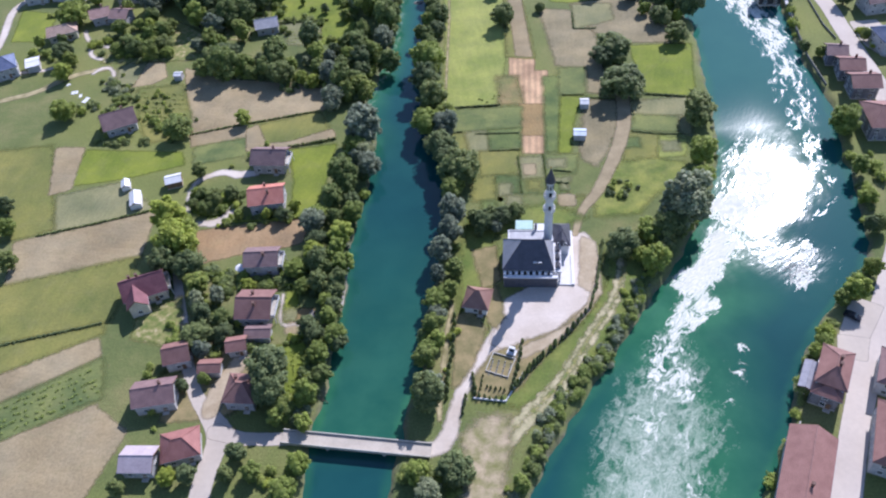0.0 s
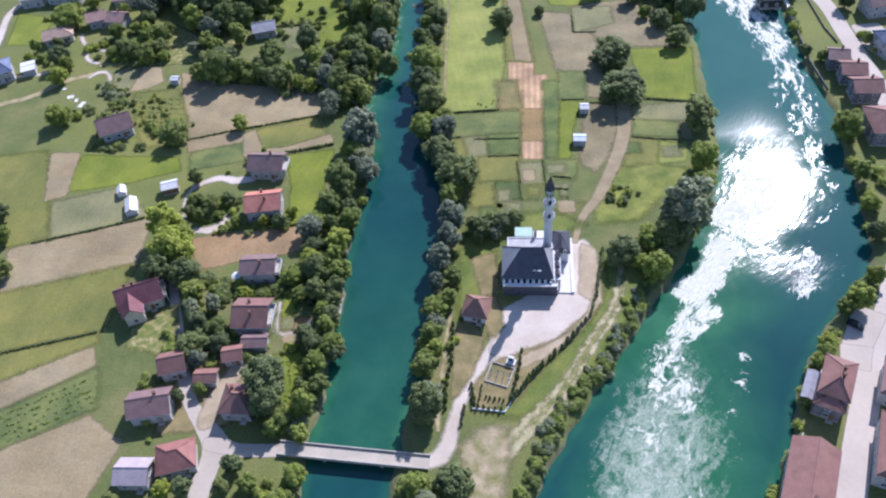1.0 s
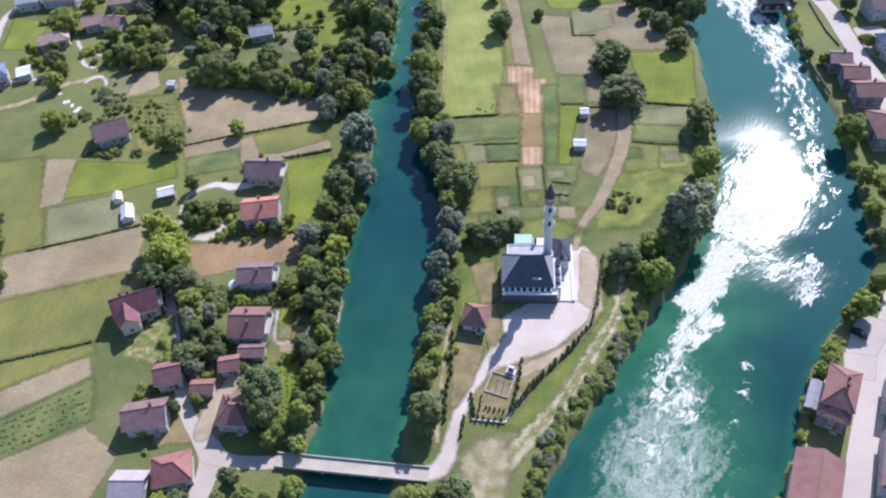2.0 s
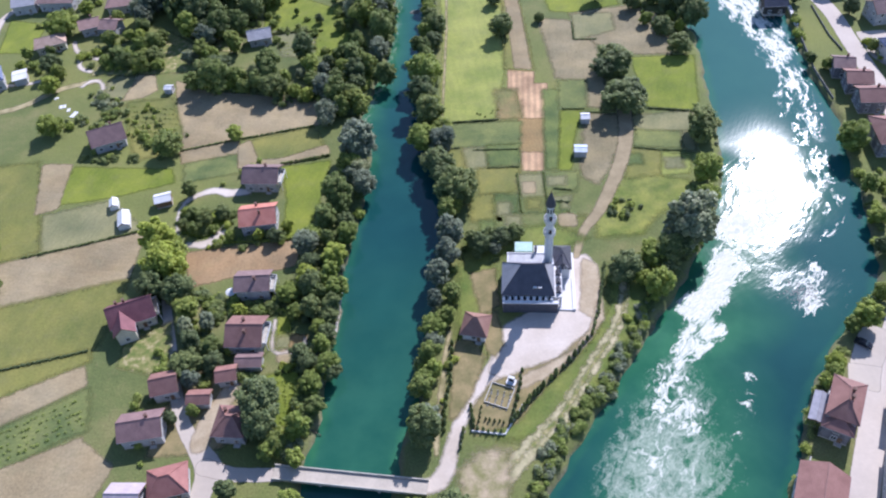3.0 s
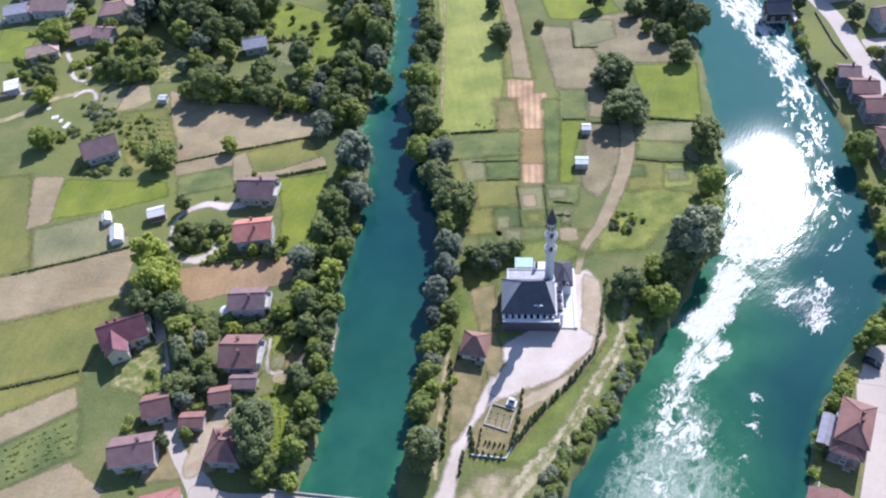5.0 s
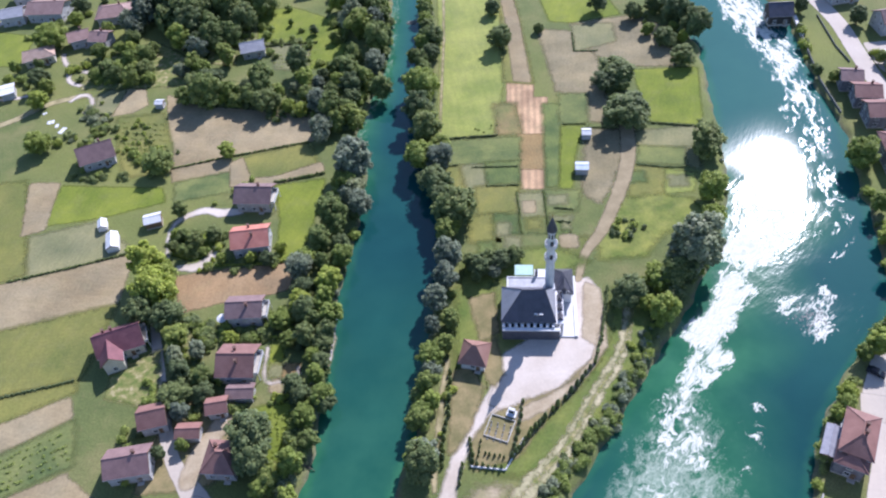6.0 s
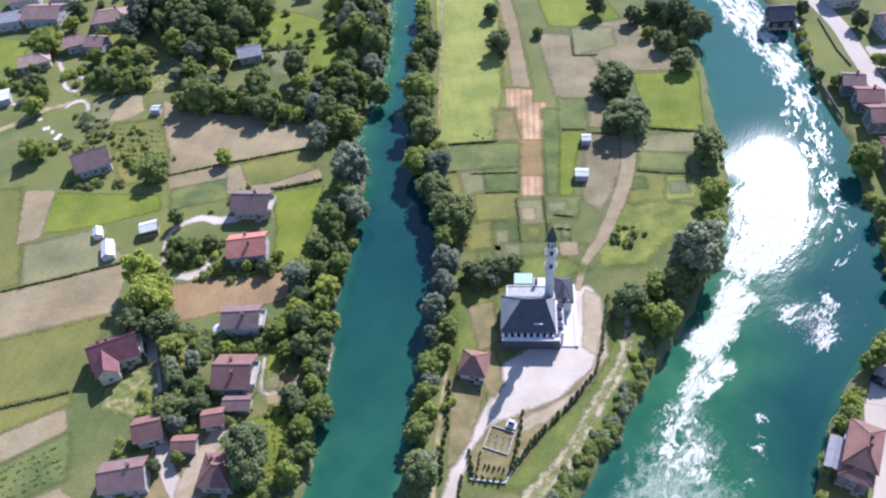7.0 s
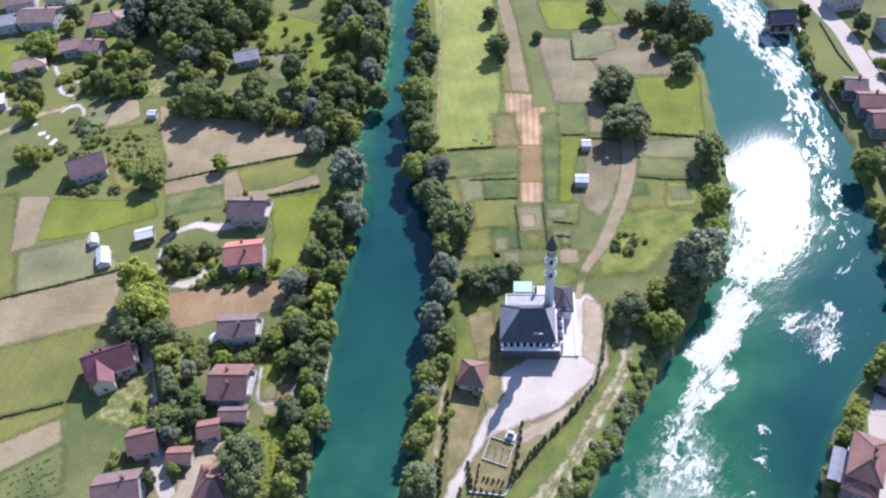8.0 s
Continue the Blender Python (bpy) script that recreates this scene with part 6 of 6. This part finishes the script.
for s, t in ((p[0], a), (p[1], b), (p[2], b), (p[3], a), (a, b)):
    caps.tube(s, t, 0.12, 0.12, 6)
part("ridge_cap", caps, DARKROOF, mosque)


def arch_window(parent, cx, cy, z, turn, w=0.8, h=2.2):
    """A tall round-headed window with a white surround."""
    def head(ww, hh):
        return [(-ww / 2, -hh / 2), (ww / 2, -hh / 2)] + [(ww / 2 * math.cos(math.pi * i / 8), hh / 2 - ww / 2 + ww / 2 * math.sin(math.pi * i / 8)) for i in range(9)]
    outer, inner = head(w + 0.3, h + 0.3), head(w, h)
    vs = [(u, -0.1, v) for u, v in outer] + [(u, -0.1, v) for u, v in inner] + [(u, 0.05, v) for u, v in outer] + [(u, 0.02, v) for u, v in inner]
    n = len(outer)
    fs = [(i, (i + 1) % n, n + (i + 1) % n, n + i) for i in range(n)] + [(2 * n + i, 2 * n + (i + 1) % n, (i + 1) % n, i) for i in range(n)] + [(n + i, n + (i + 1) % n, 3 * n + (i + 1) % n, 3 * n + i) for i in range(n)]
    fr = part("window", Geo().put(vs, fs), FRAME, parent)
    fr.matrix_basis = pose(cx, cy, z, 0, 0, turn)
    part("pane", Geo().slab([(u, -0.015, v) for u, v in inner], 0.03, (0, 1, 0)), GLASS, fr)


for i in range(8):
    arch_window(mosque, -x + (i + 0.5) * W / 8, -y, 3.75, 0, 0.8, 2.7)
    arch_window(mosque, -x + (i + 0.5) * W / 8, y, 3.9, 180)
for i in range(6):
    arch_window(mosque, -x, -y + (i + 0.5) * D / 6, 3.9, -90)
for sx in (-0.75, 0.55):
    dz = 6.9
    sky_light = part("skylight", Geo().box((2.6 + sx, -(RIDGE - dz) / k - 0.15, dz + 0.35), (0.95, 0.5, 0.5)), FRAME, mosque, "small white roof dormer")
    part("pane", Geo().box((2.6 + sx, -(RIDGE - dz) / k - 0.42, dz + 0.35), (0.7, 0.05, 0.35)), GLASS, sky_light)

# white gallery along the front: piers with a broad ledge before them
for i in range(9):
    part("pier", Geo().box((-x + 0.4 + i * (W - 0.8) / 8, -y - 0.85, 2.6), (0.72, 0.75, 5.3), chamfer=0.05), PLASTER, mosque)
part("ledge", Geo().box((0.7, -y - 1.62, 4.42), (W + 1.4, 0.95, 0.34), chamfer=0.04), PLASTER, mosque, "white ledge along the front gallery")
# The wall below the ledge is painted as dark as its shade.
part("gallery_wall", Geo().box((0.7, -y - 1.5, 2.0), (W + 1.2, 0.3, 4.5)), CHARCOAL, mosque, "gallery wall with its shade put into a charcoal colour")

# portico: an arcade along the side, with a light roof
ag = Geo()
AX, ARC_H = x + 2.0, 4.6
for i in range(6):
    py = -y + 0.3 + i * (D - 0.6) / 5
    ag.box((AX, py, ARC_H / 2 - 0.3), (0.5, 0.5, ARC_H + 0.2), chamfer=0.06)
for i in range(5):
    p0 = -y + 0.3 + i * (D - 0.6) / 5 + 0.25
    p1 = p0 + (D - 0.6) / 5 - 0.5
    mid_y, rad = (p0 + p1) / 2, (p1 - p0) / 2
    arc = [(AX - 0.2, mid_y - rad * math.cos(math.pi * j / 8), 2.7 + rad * math.sin(math.pi * j / 8)) for j in range(9)]
    for q0, q1 in zip(arc, arc[1:]):
        ag.slab([q0, q1, (q1[0], q1[1], ARC_H), (q0[0], q0[1], ARC_H)], 0.4, (1, 0, 0))
ag.box((AX - 0.85, 0, ARC_H + 0.12), (2.5, D, 0.24))
part("arcade", ag, PLASTER, mosque, "white arched side arcade with flat roof")
part("terrace", Geo().box((x + 3.2, 3.9, 0.15), (5.6, 20.4, 0.5), chamfer=0.1), WHITEPAVING, mosque, "white paved side terrace")
part("terrace_wall", Geo().box((x + 5.75, 3.9, 0.2), (0.8, 20.4, 0.9), chamfer=0.05), PLASTER, mosque, "white low terrace wall")

for i in range(3):
    dy = -y + 2.2 + i * 3.1
    dormer = part("dormer", Geo().slab([(AX - 1.3, dy - 1.1, ARC_H + 0.24), (AX + 0.2, dy - 1.1, ARC_H + 0.24), (AX - 0.55, dy - 1.1, ARC_H + 1.7)], 1.9, (0, 1, 0)), DARKROOF, mosque, "small dark gabled dormer on the arcade roof")

# rear annex, canopy and entrance pavilion
part("annex", Geo().box((0.4, y + 2.1, 2.4), (12.0, 4.2, 5.4), chamfer=0.06), PLASTER, mosque, "white flat-roofed rear annex")
part("annex_roof", Geo().box((0.5, y + 2.05, 5.13), (11.6, 3.9, 0.06)), HOUSEWALL, mosque, "pale weathered flat roof")
part("annex_parapet", Geo().box((0.4, y + 4.1, 5.2), (12.2, 0.25, 0.4)).box((-5.55, y + 2.05, 5.2), (0.25, 3.85, 0.4)), PLASTER, mosque)
part("annex_upper", Geo().box((4.0, y + 5.8, 2.2), (4.6, 3.2, 5.2), chamfer=0.05), PLASTER, mosque, "white flat-roofed stair block")
canopy = part("canopy", Geo().slab([(-3.6, y + 6.6, 3.3), (1.4, y + 6.6, 3.3), (1.4, y + 10.6, 2.9), (-3.6, y + 10.6, 2.9)], 0.18), CYANROOF, mosque, "pale cyan sheet canopy")
for cx in (-3.4, 1.2):
    for cy in (y + 6.8, y + 10.4):
        part("post", Geo().box((cx, cy, 1.4), (0.16, 0.16, 3.0)), FRAME, canopy)
part("flue", Geo().box((2.2, y + 4.8, 4.2), (0.7, 0.7, 6.4), chamfer=0.05), CHARCOAL, mosque, "dark square flue on the annex")
PX, PY, PH = x + 2.7, y + 3.5, 4.4
pav = part("pavilion", Geo().box((PX, PY, PH / 2), (4.2, 8.2, PH), chamfer=0.06), PLASTER, mosque, "white entrance pavilion")
for ox in (-0.9, 0.9):
    arch_window(mosque, PX + ox, PY - 4.52, PH + 0.75, 0, 0.55, 1.1)
q = [(PX - 2.6, PY - 4.4, PH), (PX + 2.6, PY - 4.4, PH), (PX + 2.6, PY + 4.4, PH), (PX - 2.6, PY + 4.4, PH)]
apex = (PX - 0.3, PY + 0.6, PH + 3.2)
for i in range(4):
    slope(mosque, [q[i], q[(i + 1) % 4], apex], DARKROOF, 0.2)
gab = Geo().slab([(PX - 2.0, PY - 4.5, PH + 0.1), (PX + 2.0, PY - 4.5, PH + 0.1), (PX, PY - 4.5, PH + 2.7)], 3.4, (0, 1, 0))
part("gable", gab, DARKROOF, mosque, "dark pointed gable over the entrance")

# minaret
MX, MY = 24.4, 146.5
minaret = thing("minaret", "tall white minaret with two balconies and a dark pointed cap", "minaret", (MX, MY, 0))
part("base", Geo().box((0, 0, 3.4), (2.9, 2.9, 7.0), chamfer=0.5), PLASTER, minaret)
part("shaft", Geo().lathe((0, 0, 0), [(6.8, 1.35), (8.0, 1.18), (17.6, 1.1), (22.4, 1.02), (27.9, 0.95)], 16), PLASTER, minaret, smooth=False)
for h in (17.8, 22.6):
    balcony = part("balcony", Geo().lathe((0, 0, h), [(-1.3, 1.0), (-0.9, 1.14), (-0.85, 1.24), (-0.45, 1.36), (-0.4, 1.46), (0.0, 1.6), (0.2, 1.62)], 16), PLASTER, minaret, "white corbelled balcony")
    rail = Geo()
    for i in range(16):
        t = 2 * math.pi * (i + 0.5) / 16
        rail.box((1.54 * math.cos(t), 1.54 * math.sin(t), h + 0.7), (0.1, 0.5, 1.0), math.degrees(t))
    part("railing", rail, PLASTER, balcony)
    part("doorway", Geo().box((0, -1.05, h + 1.3), (0.8, 0.14, 2.0)), GLASS, minaret)
for i in range(8):
    t = 2 * math.pi * i / 8 - math.pi / 2
    part("slit_window", Geo().box((0.93 * math.cos(t), 0.93 * math.sin(t), 26.5), (0.12, 0.42, 1.5), math.degrees(t)), GLASS, minaret)
part("cornice", Geo().lathe((0, 0, 27.7), [(0, 0.9), (0.3, 1.15), (0.5, 1.15)], 16), PLASTER, minaret)
cap = part("cap", Geo().lathe((0, 0, 28.2), [(0, 1.35), (0.15, 1.35), (1.5, 1.0), (4.2, 0.14), (4.3, 0.05)], 16), DARKROOF, minaret, "dark pointed sheet-metal cap")
part("finial", Geo().lathe((0, 0, 32.4), [(0, 0.06), (0.3, 0.2), (0.5, 0.06), (0.75, 0.14), (1.0, 0.03), (1.3, 0.02)], 8), surface("brass", (0.45, 0.33, 0.12), (0.6, 0.45, 0.2), 2, 0.35, 0.1, metal=1.0), cap)

# graveyard beside the access road
kerb = thing("grave_enclosure", "low white kerb round a planted grave plot", "enclosure", (8.0, 109.6, 0), -24)
for cx, cy, sx, sy in ((0, -2.95, 6.1, 0.2), (0, 2.95, 6.1, 0.2), (-2.95, 0, 0.2, 5.7), (2.95, 0, 0.2, 5.7)):
    part("kerb", Geo().box((cx, cy, 0.22), (sx, sy, 0.5), chamfer=0.03), CONCRETE, kerb)
for i in range(4):
    for j in range(3):
        g = thing("gravestone", "small grey upright gravestone", "gravestone", (5.2 + i * 1.5 + 0.5 * j, 107.6 + j * 1.7 - 0.55 * i + 0.4, 0), -24 + 6 * ((i * 3 + j) % 3), "gravestones of the plot")
        part("stone", Geo().box((0, 0, 0.25), (0.3, 0.12, 0.6), chamfer=0.04), GREYWALL, g)
        part("slab", Geo().box((0, -0.75, 0.1), (0.4, 1.0, 0.16), chamfer=0.05), STONE, g)
monument = thing("monument", "white memorial block with a dark plaque", "monument", (11.2, 113.2, 0), -24)
part("base", Geo().box((0, 0, 0.2), (2.4, 1.8, 0.5), chamfer=0.1), PLASTER, monument)
part("block", Geo().box((0, 0.2, 1.2), (1.6, 0.7, 1.8), chamfer=0.08), PLASTER, monument)
part("plaque", Geo().box((0, -0.18, 1.3), (1.1, 0.06, 1.0)), GLASS, monument)


def run_wall(name, line, high, thick, material, label, posts=0.0):
    """A low wall or fence along a line, with posts at even steps."""
    top = thing(name, label, "wall" if not posts else "fence", (*line[0], 0))
    for a, b in zip(line, line[1:]):
        d = math.dist(a, b)
        t = math.degrees(math.atan2(b[1] - a[1], b[0] - a[0]))
        c = ((a[0] + b[0]) / 2 - line[0][0], (a[1] + b[1]) / 2 - line[0][1])
        part("run", Geo().box((*c, high / 2 - 0.1), (d, thick, high + 0.2), t, 0.02), material, top)
        if posts:
            for i in range(int(d / posts) + 1):
                s = i * posts / d
                part("post", Geo().box((a[0] + (b[0] - a[0]) * s - line[0][0], a[1] + (b[1] - a[1]) * s - line[0][1], high * 0.7 - 0.1), (0.22, 0.22, high * 1.4 + 0.2), t), material, top)
    return top


run_wall("graveyard_wall", [(0.6, 100.3), (8.4, 98.8), (13.6, 106.8)], 0.5, 0.25, PLASTER, "low white graveyard wall with short posts", 1.1)
run_wall("garden_wall", [(132.4, 262), (130.4, 246), (128.9, 233), (129, 215.5)], 0.9, 0.3, STONE, "dark stone retaining wall above the river")
run_wall("garden_wall", [(142.6, 274), (142, 262), (141.6, 253), (142.6, 243)], 0.7, 0.22, STONE, "low stone wall along the road")
run_wall("mill_wall", [(134.2, 274.4), (133.2, 267), (132.6, 261)], 0.8, 1.1, WHITEPAVING, "low white wall beside the mill")
run_wall("quay_wall", [(76, 88), (64.5, 69)], 1.2, 0.3, CONCRETE, "pale wall along the river bank")
run_wall("river_path_edge", [(-33, 149), (-34, 132)], 0.4, 0.5, CONCRETE, "pale stone edging of the channel bank")

# ---- bridge ----
bridge = thing("bridge", "narrow concrete bridge with low parapets over the channel", "bridge", (-28.2, 89.7, 0), math.degrees(math.atan2(86.6 - 92.8, -10.5 + 46)))
part("deck", Geo().box((0, 0, 0.25), (36.5, 3.6, 0.55)), CONCRETE, bridge, "pale concrete deck")
part("roadway", Geo().box((0, 0, 0.56), (36.5, 2.9, 0.08)), DECKTOP, bridge)
for s in (-1, 1):
    part("parapet", Geo().box((0, s * 1.75, 0.8), (36.5, 0.22, 0.65), chamfer=0.03), CONCRETE, bridge)
for px in (-7, 7):
    part("pier", Geo().box((px, 0, -1.6), (0.9, 3.0, 3.4), chamfer=0.25), CONCRETE, bridge)

# ---- loose things ----
CARPAINT = {c: surface("car_paint_" + c, v, tuple(k * 1.15 for k in v), 0.6, 0.25, 0.0) for c, v in {"white": (0.68, 0.68, 0.68), "dark": (0.03, 0.03, 0.035), "silver": (0.4, 0.41, 0.43)}.items()}


def car(at, yaw, paint, label):
    top = thing("car", label, "car", (*at, 0.06), yaw, "cars by the road")
    side = [(-2.1, 0.35), (2.1, 0.35), (2.15, 0.7), (1.95, 0.88), (1.0, 0.95), (-1.7, 0.98), (-2.1, 0.85)]
    part("body", Geo().slab([(u, -0.86, v) for u, v in side], 1.72, (0, 1, 0)), CARPAINT[paint], top)
    cabin = [(-1.75, 0.95), (1.05, 0.93), (0.45, 1.42), (-1.2, 1.44)]
    part("cabin_glass", Geo().slab([(u, -0.74, v) for u, v in cabin], 1.48, (0, 1, 0)), GLASS, top)
    part("roof", Geo().box((-0.4, 0, 1.45), (1.55, 1.36, 0.07), chamfer=0.1), CARPAINT[paint], top)
    for sx in (-1.3, 1.35):
        for sy in (-0.8, 0.8):
            wheel = part("wheel", Geo().tube((sx, sy - 0.1, 0.32), (sx, sy + 0.1, 0.32), 0.32, 0.32, 12), GLASS, top)
            part("rim", Geo().tube((sx, sy - 0.115, 0.32), (sx, sy + 0.115, 0.32), 0.19, 0.19, 10), CARPAINT["silver"], wheel)
    for sy in (-0.6, 0.6):
        part("headlight", Geo().box((2.12, sy, 0.68), (0.08, 0.34, 0.14)), FRAME, top)


car((99.6, 117.4), -40, "dark", "dark car parked in the paved lot")
car((156, 246), 40, "white", "white car parked on the forecourt")

parasol = thing("parasol", "round white garden parasol beside a house", "parasol", (-64.2, 147.6, 0))
part("pole", Geo().tube((0, 0, 0), (0, 0, 2.4), 0.04, 0.03, 6), FRAME, parasol)
part("canopy", Geo().lathe((0, 0, 2.0), [(0, 1.5), (0.08, 1.5), (0.55, 0.1), (0.6, 0.04)], 12), WHITEROOF, parasol)
for cx, cy, w, d, t in ((-143, 245.4, 2.6, 2.0, 10), (-137.1, 240, 1.8, 3.4, -20), (-147, 251, 1.6, 1.2, 30), (-140, 243, 1.2, 2.0, 5)):
    sheet = Geo()
    n = 6
    sheet.put([(w * (i / n - 0.5), d * (j / n - 0.5), 0.35 + 0.18 * math.sin(1.9 * i + j) * math.cos(1.3 * j)) for j in range(n + 1) for i in range(n + 1)], [(j * (n + 1) + i, j * (n + 1) + i + 1, (j + 1) * (n + 1) + i + 1, (j + 1) * (n + 1) + i) for j in range(n) for i in range(n)])
    ob = tagged(part("tarpaulin", sheet, WHITEROOF), "crumpled white plastic sheet over garden beds", "tarpaulin", "plastic sheets in a garden")
    ob.matrix_basis = pose(cx, cy, -0.25, 0, 0, t)
jetty = thing("fallen_trunk", "bare fallen trunk reaching over the water", "log", (-39.4, 104.4, -0.6))
part("trunk", Geo().tube((0, 0, 0.3), (3.4, -1.8, -0.7), 0.2, 0.1, 8), BARK, jetty)
part("branch", Geo().tube((1.6, -0.8, -0.1), (2.8, -0.2, 0.6), 0.08, 0.03, 6), BARK, jetty)

WETROCK = surface("wet_grey_rock", (0.13, 0.135, 0.125), (0.30, 0.30, 0.275), 1.2, 0.5, 0.4)
rock_random = random.Random(5)
# A low, flat, dark oval form in the upper channel.
dark_oval = bmesh.new()
bmesh.ops.create_icosphere(dark_oval, subdivisions=3, radius=1.0)
for v in dark_oval.verts:
    v.co *= 1 + 0.22 * noise.noise(v.co * 1.6) + 0.08 * noise.noise(v.co * 5)
    v.co = Vector((v.co.x * 2.3, v.co.y * 1.5, v.co.z * 0.45))
me = bpy.data.meshes.new("boulder")
dark_oval.to_mesh(me)
dark_oval.free()
me.materials.append(STONE)
ob = tagged(new("boulder", me), "flat dark oval form lying in the shallow channel", "rock")
ob.location = (-11.0, 295, WATER_Z - 0.1)
for cx, cy, n, spread, size in ((91.5, 136, 150, 4.2, 0.36), (27, 101, 9, 2.4, 0.6), (34, 112.5, 5, 1.4, 0.7)):
    for _ in range(n):
        bm = bmesh.new()
        bmesh.ops.create_icosphere(bm, subdivisions=1, radius=size * rock_random.uniform(0.4, 0.9))
        for v in bm.verts:
            v.co *= 1 + 0.25 * noise.noise(v.co * 1.3 + Vector((cx, n, rock_random.random())))
            v.co.z *= 0.55
        me = bpy.data.meshes.new("boulder")
        bm.to_mesh(me)
        bm.free()
        me.materials.append(WETROCK)
        ob = tagged(new("boulder", me), "wet grey boulder breaking the rapids", "rock", "boulders in the rapids")
        ob.location = (cx + rock_random.gauss(0, spread * 0.6), cy + rock_random.gauss(0, spread * 0.6), WATER_Z - 0.06)

# The patterns that trees and bushes were copied from are not part of the place.
for models in (*MODEL.values(), *BUSH.values(), [THUJA]):
    for ob in models:
        for child in (*ob.children_recursive, ob):
            bpy.data.objects.remove(child)
